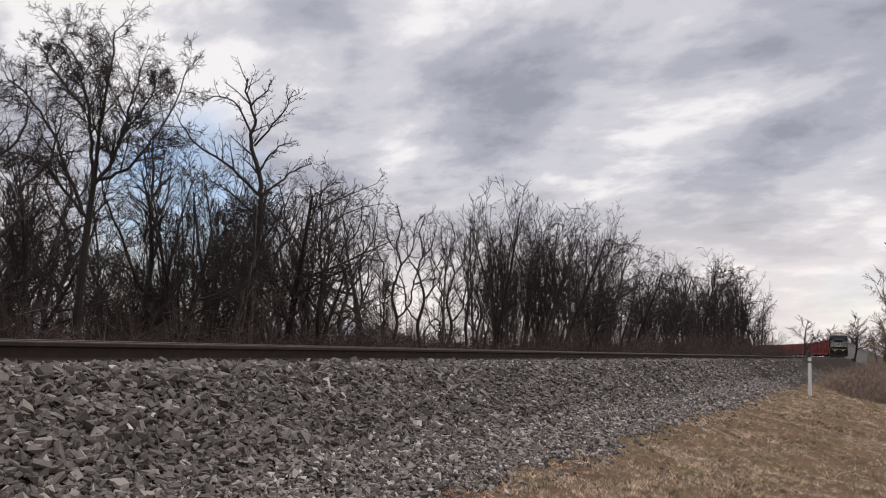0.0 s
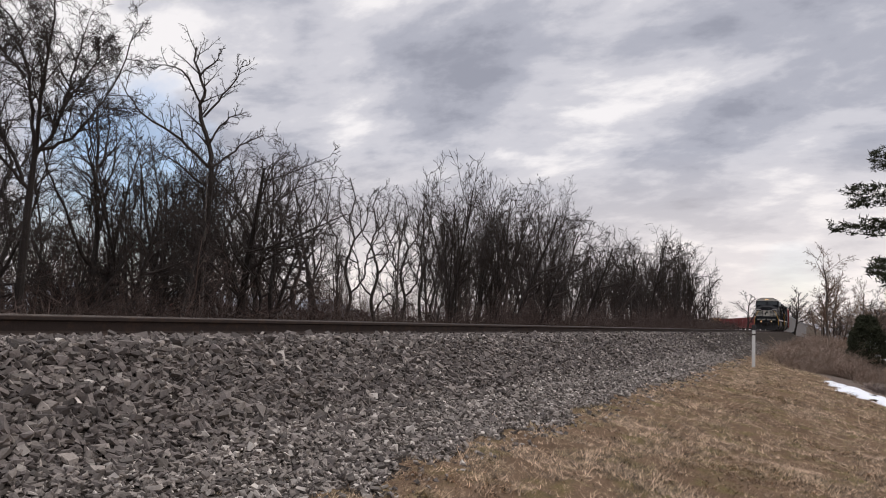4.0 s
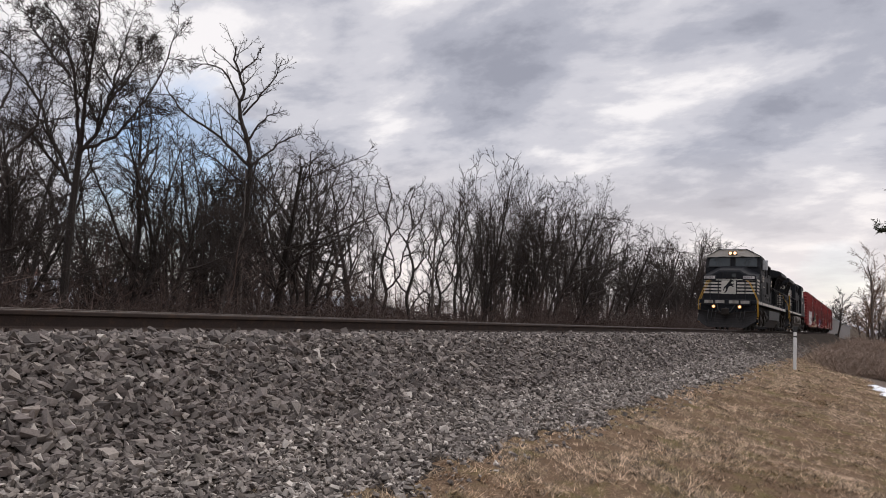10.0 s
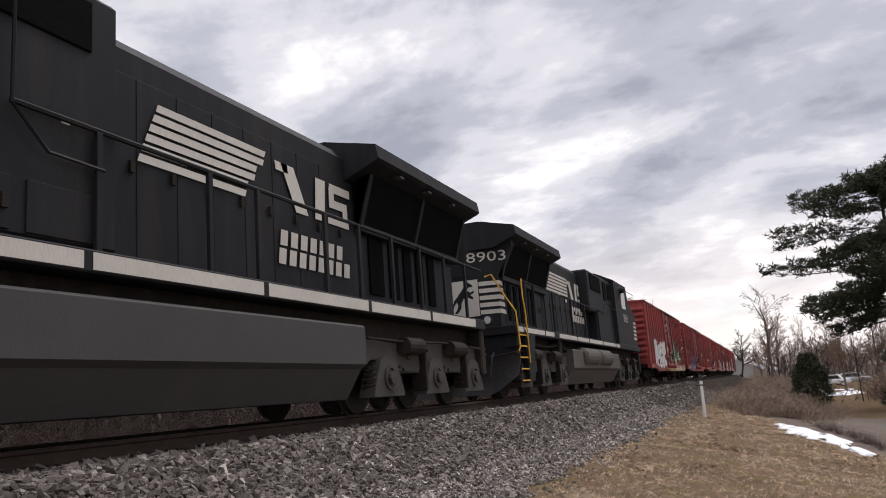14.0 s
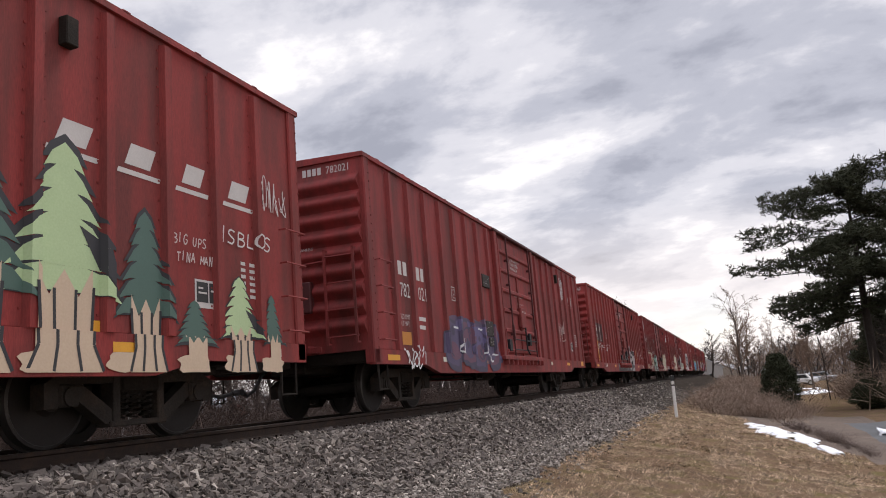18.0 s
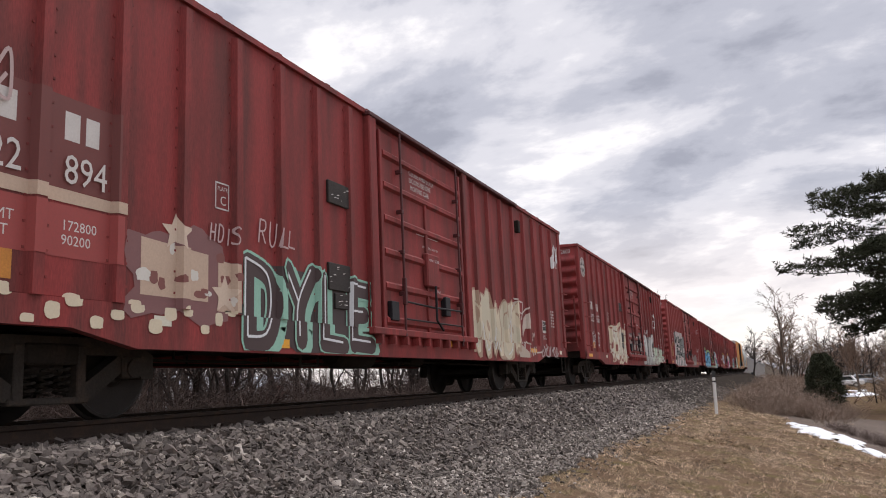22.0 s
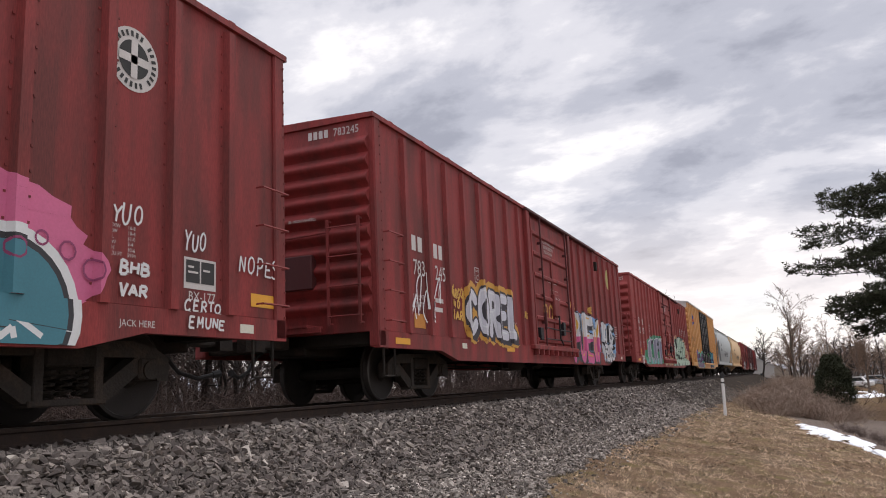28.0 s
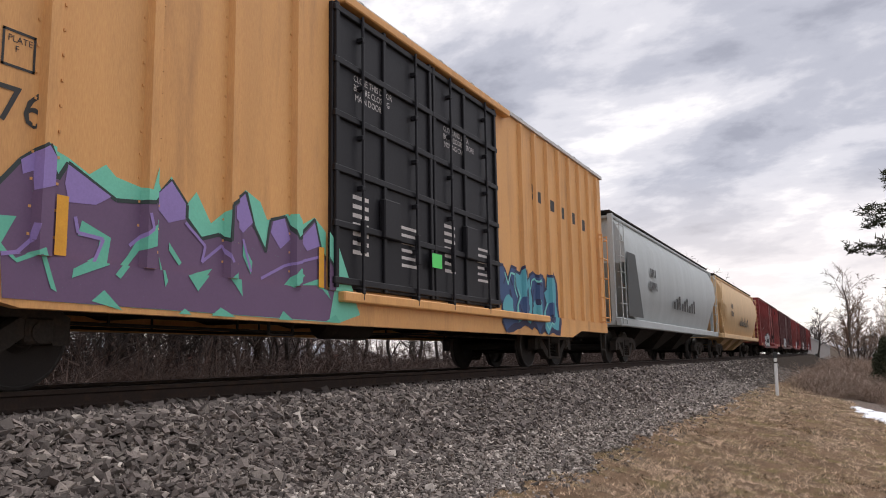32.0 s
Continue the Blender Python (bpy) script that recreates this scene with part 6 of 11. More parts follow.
    graffiti(c, 4.2, 8.0, 0.66, 1.45, 4, [(0.40, 0.36, 0.31), (0.52, 0.60, 0.48)], (0.18, 0.14, 0.12), 54)
    tag(c, -8.0, 1.05, 1.3, 0.55, 55)
    side_boards(c, True)
    strip(c, -2.22, -1.98, 1.0, 1.1)
    scrawl(c, "VES", -2.32, 1.78, 0.62, 0.40, (0.60, 0.55, 0.50), 0.06, 57)
    scrawl(c, "NOSMOKE", -2.3, 0.84, 0.75, 0.15, (0.60, 0.56, 0.50), 0.025, 59)
    tag(c, 5.4, 2.2, 0.9, 0.8, 56)
    lettering(c, "BX-198", 7.45, 1.12, 0.10, M["stencil"], -PANEL - 0.004, "class_stencil")

    c = place(boxcar("red box car with large silver and black graffiti", M["red_c"], 9, seed=6), FIRST + 5 * PITCH + 0.48)
    marks(c, ("782", "059"))
    painted(c, [above([(-8.41, 1.77), (-8.15, 1.87), (-8.1, 1.19), (-8.4, 1.11)])], spray((0.33, 0.14, 0.07)), 0.2, "graffiti_haze", "tan sprayed haze")
    tagged(painted(c, stroke([(-8.03, 1.13), (-8.04, 1.65), (-7.86, 1.81), (-7.21, 1.84), (-6.64, 1.73)], 0.2), spray((0.33, 0.14, 0.07)), 0.3, "graffiti_haze", ""), kind="stuff")
    painted(c, [above([(-7.2, 0.76), (-7.01, 1.24), (-7.02, 1.59), (-6.8, 1.68), (-6.59, 1.61), (-6.52, 2.19), (-6.23, 2.63), (-5.79, 2.71), (-5.65, 2.52), (-5.33, 2.65), (-4.92, 2.59), (-4.66, 2.49), (-4.37, 2.62), (-4.0, 2.54), (-3.96, 2.39), (-3.42, 2.6), (-3.09, 2.61), (-3.07, 2.34), (-2.24, 2.36), (-1.84, 1.98), (-1.97, 1.59), (-1.45, 1.04), (-1.3, 0.66), (-6.07, 0.66)])], spray((0.62, 0.55, 0.54)), 0.6, "graffiti_cloud", "pale pink sprayed ground of a graffiti piece")
    tagged(painted(c, stroke([(-6.61, 2.45), (-6.37, 2.56), (-6.23, 2.54), (-5.97, 2.28), (-5.71, 2.27), (-5.75, 1.66), (-5.57, 1.5), (-5.35, 1.33), (-5.3, 1.04), (-5.41, 0.68), (-5.67, 0.67), (-5.55, 1.25), (-6.06, 1.42), (-6.14, 0.73), (-6.6, 0.72), (-6.38, 1.26), (-6.4, 1.93), (-6.55, 2.25), (-6.61, 2.45)], 0.06) + stroke([(-5.47, 2.36), (-5.03, 2.28), (-4.77, 2.3), (-4.75, 1.96), (-5.26, 2.01), (-4.9, 1.79), (-4.74, 1.69), (-5.23, 1.79), (-5.09, 1.54), (-4.76, 1.45), (-4.79, 1.15), (-4.96, 1.12), (-5.33, 1.56), (-5.52, 1.65), (-5.47, 2.36)], 0.06) + stroke([(-4.67, 2.35), (-4.2, 2.44), (-4.25, 1.98), (-3.93, 2.23), (-3.83, 1.78), (-4.21, 1.46), (-3.64, 1.25), (-3.49, 0.71), (-3.85, 0.71), (-3.9, 1.19), (-4.31, 1.37), (-4.24, 0.68), (-4.61, 0.67), (-4.7, 1.15), (-4.47, 1.64), (-4.67, 1.93), (-4.67, 2.35)], 0.06) + stroke([(-3.62, 2.31), (-3.09, 2.16), (-3.01, 2.35), (-2.42, 2.38), (-2.31, 1.84), (-2.95, 1.56), (-2.86, 1.34), (-3.22, 1.15), (-3.7, 1.62), (-3.62, 2.31)], 0.06) + stroke([(-2.41, 2.01), (-1.7, 1.61), (-1.76, 1.22), (-2.16, 1.15), (-2.35, 0.69), (-2.95, 0.68), (-2.75, 1.26), (-2.37, 1.46), (-2.41, 2.01)], 0.06), spray((0.03, 0.03, 0.035)), 1.4, "graffiti_outline", ""), kind="stuff")
    painted(c, [above([(-6.61, 2.45), (-6.37, 2.56), (-6.23, 2.54), (-5.97, 2.28), (-5.71, 2.27), (-5.75, 1.66), (-5.57, 1.5), (-5.35, 1.33), (-5.3, 1.04), (-5.41, 0.68), (-5.67, 0.67), (-5.55, 1.25), (-6.06, 1.42), (-6.14, 0.73), (-6.6, 0.72), (-6.38, 1.26), (-6.4, 1.93), (-6.55, 2.25)])], spray((0.24, 0.25, 0.24)), 2.2, "graffiti_shape", "silver sprayed letter shape edged in black")
    painted(c, [above([(-5.47, 2.36), (-5.03, 2.28), (-4.77, 2.3), (-4.75, 1.96), (-5.26, 2.01), (-4.9, 1.79), (-4.74, 1.69), (-5.23, 1.79), (-5.09, 1.54), (-4.76, 1.45), (-4.79, 1.15), (-4.96, 1.12), (-5.33, 1.56), (-5.52, 1.65)])], spray((0.265, 0.275, 0.265)), 2.4000000000000004, "graffiti_shape", "silver sprayed letter shape edged in black")
    painted(c, [above([(-4.67, 2.35), (-4.2, 2.44), (-4.25, 1.98), (-3.93, 2.23), (-3.83, 1.78), (-4.21, 1.46), (-3.64, 1.25), (-3.49, 0.71), (-3.85, 0.71), (-3.9, 1.19), (-4.31, 1.37), (-4.24, 0.68), (-4.61, 0.67), (-4.7, 1.15), (-4.47, 1.64), (-4.67, 1.93)])], spray((0.24, 0.25, 0.24)), 2.2, "graffiti_shape", "silver sprayed letter shape edged in black")
    painted(c, [above([(-3.62, 2.31), (-3.09, 2.16), (-3.01, 2.35), (-2.42, 2.38), (-2.31, 1.84), (-2.95, 1.56), (-2.86, 1.34), (-3.22, 1.15), (-3.7, 1.62)])], spray((0.265, 0.275, 0.265)), 2.4000000000000004, "graffiti_shape", "silver sprayed letter shape edged in black")
    painted(c, [above([(-2.41, 2.01), (-1.7, 1.61), (-1.76, 1.22), (-2.16, 1.15), (-2.35, 0.69), (-2.95, 0.68), (-2.75, 1.26), (-2.37, 1.46)])], spray((0.24, 0.25, 0.24)), 2.2, "graffiti_shape", "silver sprayed letter shape edged in black")
    tagged(painted(c, stroke([(-6.49, 2.09), (-6.41, 1.76), (-6.41, 1.25), (-6.7, 0.75)], 0.09) + stroke([(-5.61, 2.54), (-5.56, 2.16), (-5.67, 1.71)], 0.09) + stroke([(-6.05, 1.49), (-5.54, 1.43), (-5.45, 1.11), (-5.6, 0.71)], 0.09) + stroke([(-4.77, 2.28), (-4.69, 1.73), (-4.86, 1.26)], 0.09) + stroke([(-3.92, 2.36), (-4.26, 1.86)], 0.09) + stroke([(-3.71, 2.39), (-3.72, 1.88), (-4.0, 1.64)], 0.09) + stroke([(-4.67, 1.04), (-4.61, 0.69)], 0.09) + stroke([(-4.08, 1.35), (-3.86, 1.12), (-3.92, 0.71)], 0.09) + stroke([(-2.24, 1.47), (-1.96, 1.21)], 0.09), spray((0.03, 0.03, 0.035)), 3.2, "graffiti_shade", ""), kind="stuff")
    tagged(painted(c, stroke([(-6.23, 2.54), (-5.97, 2.28), (-5.71, 2.27)], 0.035) + stroke([(-5.47, 2.36), (-5.03, 2.28), (-4.72, 2.3)], 0.035) + stroke([(-5.37, 2.11), (-4.75, 1.96)], 0.035) + stroke([(-6.05, 2.09), (-5.97, 2.03), (-6.06, 1.95), (-6.11, 2.03), (-6.05, 2.09)], 0.035) + stroke([(-3.55, 2.02), (-3.04, 1.73)], 0.035) + stroke([(-3.01, 2.35), (-3.01, 1.51)], 0.035), spray((0.03, 0.03, 0.035)), 3.0, "graffiti_linework", ""), kind="stuff")
    tagged(painted(c, stroke([(-6.49, 1.85), (-6.39, 1.88)], 0.025) + stroke([(-6.47, 1.65), (-6.36, 1.7)], 0.025) + stroke([(-6.5, 1.45), (-6.36, 1.5)], 0.025) + stroke([(-5.63, 2.34), (-5.51, 2.37)], 0.025) + stroke([(-5.64, 2.11), (-5.52, 2.15)], 0.025) + stroke([(-5.66, 1.89), (-5.54, 1.92)], 0.025) + stroke([(-5.87, 1.49), (-5.9, 1.36)], 0.025) + stroke([(-5.73, 1.48), (-5.75, 1.36)], 0.025) + stroke([(-4.72, 1.89), (-4.63, 1.92)], 0.025) + stroke([(-4.25, 2.02), (-4.1, 2.06)], 0.025) + stroke([(-3.75, 2.08), (-3.64, 2.12)], 0.025) + stroke([(-5.57, 1.03), (-5.45, 1.06)], 0.025) + stroke([(-3.92, 0.99), (-3.82, 1.01)], 0.025), spray((0.50, 0.52, 0.54)), 3.8, "graffiti_gleam", ""), kind="stuff")
    graffiti(c, 2.4, 5.0, 0.70, 1.5, 5, [(0.30, 0.26, 0.24)], (0.20, 0.07, 0.06), 63)
    tag(c, 6.0, 1.0, 1.2, 1.0, 64, (0.5, 0.42, 0.4))
    tag(c, 6.9, 2.8, 0.8, 0.5, 65)

    c = place(boxcar("brown-red box car with a green and blue graffiti piece", M["red_b"], 10, seed=7), FIRST + 6 * PITCH + 0.08)
    marks(c, data=False)
    graffiti(c, -7.0, -2.2, 0.66, 1.9, 5, [(0.10, 0.36, 0.60), (0.24, 0.52, 0.72)], (0.04, 0.08, 0.16), 71, glow=(0.35, 0.5, 0.25))
    graffiti(c, -1.9, 1.9, 0.66, 1.85, 4, [(0.50, 0.58, 0.12), (0.58, 0.66, 0.24)], (0.08, 0.22, 0.12), 72, cloud=(0.44, 0.52, 0.12))
    painted(c, [above(blob(4.6, 1.25, 1.75, 0.62, random.Random(73), 60, 0.10))], spray((0.58, 0.13, 0.26)), 0, "graffiti_cloud")
    n = 30
    for r, col, layer in ((0.66, (0.66, 0.68, 0.68), 5.0), (0.58, black, 5.3), (0.53, (0.05, 0.19, 0.24), 5.6)):
        painted(c, [above([(5.55 + r * math.cos(2 * math.pi * k / n), 0.85 + r * math.sin(2 * math.pi * k / n)) for k in range(n)])], spray(col), layer, "painted_disc", "teal sprayed disc with a white rim" if r > 0.6 else "")
    painted(c, stroke([(5.15, 1.1), (5.85, 0.68)], 0.045) + stroke([(5.35, 0.72), (5.45, 0.8), (5.5, 0.66), (5.6, 0.74), (5.62, 0.66)], 0.05), spray((0.66, 0.68, 0.68)), 5.9, "painted_line")
    painted(c, [above(blob(2.1, 1.2, 0.55, 0.55, random.Random(75), 40, 0.10))], spray((0.58, 0.13, 0.26)), 0, "graffiti_cloud")
    piece(c, "GOEK", 1.72, 5.35, 0.70, 1.92, [(0.42, 0.56, 0.20), (0.20, 0.205, 0.22), (0.05, 0.25, 0.33), (0.40, 0.54, 0.20)], (0.62, 0.65, 0.65), 74, 0.34, low=[(0.18, 0.185, 0.20), (0.05, 0.25, 0.33), (0.42, 0.56, 0.20), (0.05, 0.22, 0.28)], split=0.45, rim=1.3, shine=(0.08, 0.09, 0.10), label="green, grey and teal letters edged in white")
    for k in range(9):
        g = random.Random(740 + k)
        cx, cz, q = 4.4 + 0.24 * k, 1.2 + 0.55 * g.random(), g.uniform(0.05, 0.09)
        painted(c, stroke([(cx + q * math.cos(a * 0.7), cz + q * math.sin(a * 0.7)) for a in range(10)], 0.018), spray((0.25, 0.04, 0.12)), 5.9, "painted_ring")
    roundel(c, 6.72, 3.21, 0.30, M["stencil"])
    lettering(c, "EXW\nEW\nIL\nIW\nIH\nCU FT", 6.51, 1.64, 0.035, M["stencil"], -PANEL - 0.004, "size_stencil")
    lettering(c, "10-8\n10-4\n61-0\n9-4\n10-6\n5994", 6.70, 1.64, 0.035, M["stencil"], -PANEL - 0.004, "size_stencil")
    for word, x, z, w, h in (("BHB", 6.60, 1.24, 0.36, 0.15), ("VAR", 6.60, 1.05, 0.34, 0.14), ("CERTO", 7.40, 0.98, 0.52, 0.12), ("EMUNE", 7.42, 0.82, 0.52, 0.12), ("NOPES", 8.20, 1.42, 0.70, 0.22), ("YUO", 6.50, 1.66, 0.36, 0.22), ("YUO", 7.38, 1.55, 0.32, 0.22)):
        scrawl(c, word, x, z, w, h, line=0.022 if word != "BHB" and word != "VAR" else 0.03, seed=len(word) + int(x * 10))
    strip(c, 8.41, 8.86, 1.1, 1.24)
    scrawl(c, "1664", -0.1, 2.62, 1.2, 0.36, (0.45, 0.40, 0.40), 0.05, 77)
    scrawl(c, "GUPY", 1.12, 0.68, 0.42, 0.13, line=0.022, seed=78)
    scrawl(c, "2017", -0.33, 0.68, 0.34, 0.13, line=0.03, seed=80)
    scrawl(c, "SFB", -0.5, 1.48, 0.36, 0.22, line=0.035, seed=81)
    test_plate(c, 7.40, 1.20)
    lettering(c, "BX-177", 7.46, 1.09, 0.09, M["stencil"], -PANEL - 0.004, "class_stencil")
    lettering(c, "JACK HERE", 6.6, 0.80, 0.06, M["stencil"], -1.605, "jack_stencil")

    c = place(boxcar("red box car with white bubble graffiti and pink letters", M["red_b"], 10, seed=8), FIRST + 7 * PITCH + 0.2)
    marks(c, ("783", "245"))
    piece(c, "COREL", -5.65, -2.85, 1.12, 1.90, [(0.56, 0.56, 0.62)], (0.035, 0.03, 0.04), 82, 0.36, glow=(0.55, 0.28, 0.04), rim=1.45, label="white bubble letters outlined in black")
    painted(c, [above(blob(3.35, 1.35, 1.75, 0.68, random.Random(83), 56, 0.12))], spray((0.17, 0.34, 0.60)), 0.2, "graffiti_cloud", "light blue sprayed ground")
    painted(c, [above(blob(3.3, 1.1, 1.6, 0.45, random.Random(84), 50, 0.10))], spray((0.05, 0.045, 0.05)), 0.5, "graffiti_cloud")
    piece(c, "PUEW", 1.72, 4.95, 0.76, 1.95, [(0.60, 0.60, 0.62)], (0.045, 0.04, 0.045), 83, 0.36, low=[(0.56, 0.09, 0.25)], split=0.52, rim=1.28, shine=(0.62, 0.36, 0.05), label="white and pink letters on light blue")
    painted(c, [above(blob(6.4, 1.3, 0.98, 0.62, random.Random(85), 50, 0.10))], spray((0.22, 0.38, 0.58)), 0.2, "graffiti_cloud")
    piece(c, "KONS", 5.5, 7.2, 1.32, 1.88, [(0.58, 0.58, 0.60)], (0.03, 0.03, 0.035), 86, 0.30, rim=1.5, label="white letters outlined in black")
    piece(c, "VEOS", 5.45, 7.15, 0.74, 1.26, [(0.58, 0.58, 0.60)], (0.03, 0.03, 0.035), 88, 0.30, rim=1.5)
    scrawl(c, "ROP", -0.9, 1.55, 1.3, 0.55, (0.52, 0.28, 0.05), 0.06, 85)
    scrawl(c, "CARGO", -6.45, 1.66, 0.62, 0.2, (0.60, 0.34, 0.06), 0.045, 89)
    scrawl(c, "NID", -6.40, 1.50, 0.42, 0.14, (0.60, 0.34, 0.06), 0.04, 90)
    scrawl(c, "MAR", -6.40, 1.28, 0.55, 0.18, (0.60, 0.34, 0.06), 0.045, 91)
    scrawl(c, "KONS", 1.65, 2.06, 0.62, 0.22, (0.58, 0.30, 0.05), 0.05, 92)
    scrawl(c, "VEV", 3.75, 2.08, 0.55, 0.18, (0.58, 0.34, 0.06), 0.05, 93)
    scrawl(c, "KONS", -2.45, 1.55, 0.4, 0.16, (0.58, 0.34, 0.06), 0.03, 94)
    tag(c, -7.9, 1.1, 1.1, 0.9, 87)
    part("roundel", Shape().add([(7.1 + 0.30 * math.cos(a * math.pi / 14), -PANEL - 0.004, 3.40 + 0.33 * math.sin(a * math.pi / 14)) for a in range(28)], [tuple(range(28))]), spray((0.42, 0.38, 0.14)), c, "faded yellow round emblem", fix=False)
    lettering(c, " R\n50K", -3.2, 1.5, 0.16, M["stencil"], -PANEL - 0.004, "capacity_stencil")

    c = place(boxcar("faded red box car with a pale green graffiti piece", M["red_c"], 9, seed=9), FIRST + 8 * PITCH + 0.27)
    marks(c, ("782", "205"), weights="166800\n96200")
    graffiti(c, -1.4, 1.2, 0.64, 1.25, 4, [cream, (0.5, 0.24, 0.05)], (0.25, 0.08, 0.06), 92)
    painted(c, [above([(-7.02, 0.89), (-6.64, 1.22), (-6.31, 1.32), (-6.17, 1.62), (-5.66, 1.75), (-4.38, 1.94), (-1.97, 1.99), (-1.93, 0.76), (-5.98, 0.69), (-6.8, 0.86)])], spray((0.07, 0.26, 0.15)), 0.5, "graffiti_cloud")
    painted(c, [above([(x + 0.07, z - 0.03) for x, z in p]) for p in ([(-6.11, 0.8), (-5.87, 1.36), (-5.56, 1.86), (-5.37, 1.87), (-5.48, 1.45), (-5.22, 1.76), (-4.84, 1.75), (-5.08, 1.36), (-4.9, 0.73), (-5.21, 0.74), (-5.35, 1.16), (-5.59, 1.24), (-5.7, 0.77)], [(-4.85, 1.62), (-4.5, 1.84), (-4.4, 1.56), (-4.02, 1.82), (-3.83, 1.78), (-3.96, 0.79), (-4.27, 0.75), (-4.3, 1.24), (-4.45, 0.8), (-4.73, 0.73)], [(-3.76, 1.82), (-3.22, 1.85), (-3.31, 1.54), (-3.18, 1.5), (-3.41, 1.21), (-3.31, 0.78), (-3.77, 0.76), (-3.87, 1.27)], [(-3.01, 1.75), (-2.32, 1.86), (-2.26, 1.64), (-2.23, 1.07), (-2.58, 0.71), (-3.03, 0.73), (-3.12, 1.32)])], spray((0.04, 0.04, 0.05)), 1.2, "graffiti_shadow")
    painted(c, [above([(-6.11, 0.8), (-5.87, 1.36), (-5.56, 1.86), (-5.37, 1.87), (-5.48, 1.45), (-5.22, 1.76), (-4.84, 1.75), (-5.08, 1.36), (-4.9, 0.73), (-5.21, 0.74), (-5.35, 1.16), (-5.59, 1.24), (-5.7, 0.77)])], spray((0.31, 0.30, 0.38)), 2.2, "graffiti_shape", "tall lavender sprayed letter shape")
    painted(c, [above([(-4.85, 1.62), (-4.5, 1.84), (-4.4, 1.56), (-4.02, 1.82), (-3.83, 1.78), (-3.96, 0.79), (-4.27, 0.75), (-4.3, 1.24), (-4.45, 0.8), (-4.73, 0.73)])], spray((0.26, 0.25, 0.32)), 2.5, "graffiti_shape", "tall lavender sprayed letter shape")
    painted(c, [above([(-3.76, 1.82), (-3.22, 1.85), (-3.31, 1.54), (-3.18, 1.5), (-3.41, 1.21), (-3.31, 0.78), (-3.77, 0.76), (-3.87, 1.27)])], spray((0.31, 0.30, 0.38)), 2.2, "graffiti_shape", "tall lavender sprayed letter shape")
    painted(c, [above([(-3.01, 1.75), (-2.32, 1.86), (-2.26, 1.64), (-2.23, 1.07), (-2.58, 0.71), (-3.03, 0.73), (-3.12, 1.32)])], spray((0.26, 0.25, 0.32)), 2.5, "graffiti_shape", "tall lavender sprayed letter shape")
    tagged(painted(c, [above([(-6.73, 0.71), (-6.4, 0.95), (-6.11, 0.69)]), above([(-5.51, 0.71), (-5.4, 0.96), (-5.0, 0.72)]), above([(-3.84, 0.71), (-3.63, 1.0), (-3.31, 0.72)]), above([(-4.68, 0.72), (-4.44, 0.93), (-4.27, 0.74)])], spray((0.10, 0.40, 0.36)), 3, "graffiti_fade"), kind="stuff")
    tagged(painted(c, stroke([(-6.11, 0.8), (-5.87, 1.36), (-5.56, 1.86)], 0.03) + stroke([(-5.46, 1.45), (-5.22, 1.76), (-4.84, 1.75)], 0.03) + stroke([(-4.85, 1.62), (-4.5, 1.84), (-4.39, 1.56), (-4.02, 1.82)], 0.03) + stroke([(-3.76, 1.82), (-3.22, 1.85)], 0.03) + stroke([(-3.01, 1.75), (-2.28, 1.86)], 0.03) + stroke([(-5.91, 1.53), (-5.75, 1.42)], 0.03) + stroke([(-5.93, 1.4), (-5.72, 1.55)], 0.03) + stroke([(-5.08, 1.36), (-4.9, 0.75)], 0.03) + stroke([(-3.31, 1.54), (-3.41, 1.21), (-3.3, 0.79)], 0.03), spray((0.66, 0.68, 0.70)), 4, "graffiti_gleam"), kind="stuff")
    dark, mint, paler, light = (0.045, 0.075, 0.058), (0.40, 0.52, 0.41), (0.46, 0.58, 0.47), (0.70, 0.75, 0.70)
    painted(c, [above([(1.5, 1.12), (1.59, 1.37), (1.35, 1.59), (1.52, 1.99), (1.94, 2.06), (2.33, 2.07), (2.49, 2.2), (2.81, 2.26), (3.26, 2.11), (3.7, 2.16), (4.2, 2.22), (4.53, 2.22), (5.37, 2.18), (6.08, 2.18), (6.57, 2.12), (6.46, 1.1), (2.25, 0.96), (1.61, 0.99)])], spray(dark), 0.6, "graffiti_cloud", "dark green sprayed backing")
    painted(c, [above([(1.45, 1.03), (1.77, 1.05), (1.8, 1.14), (1.91, 1.11), (2.25, 0.99), (2.71, 1.17), (3.18, 1.16), (3.72, 1.06), (4.4, 1.01), (6.34, 1.14), (7.5, 1.1), (8.5, 0.98), (8.6, 0.75), (1.56, 0.66), (1.34, 0.85)])], spray(mint), 1.2, "graffiti_base", "pale green sprayed base band")
    tagged(painted(c, [above(q) for q in ([(1.61, 0.66), (1.8, 0.86), (2.1, 0.66)], [(2.25, 0.66), (2.6, 0.9), (3.0, 0.66)], [(3.2, 0.9), (3.8, 0.82), (4.1, 0.66), (3.28, 0.66)], [(4.9, 0.66), (5.15, 0.84), (5.4, 0.66)], [(5.88, 0.68), (6.4, 0.98), (6.5, 0.7)], [(7.3, 0.7), (7.5, 0.92), (7.6, 0.7)])], spray(dark), 1.8, "graffiti_facet"), kind="stuff")
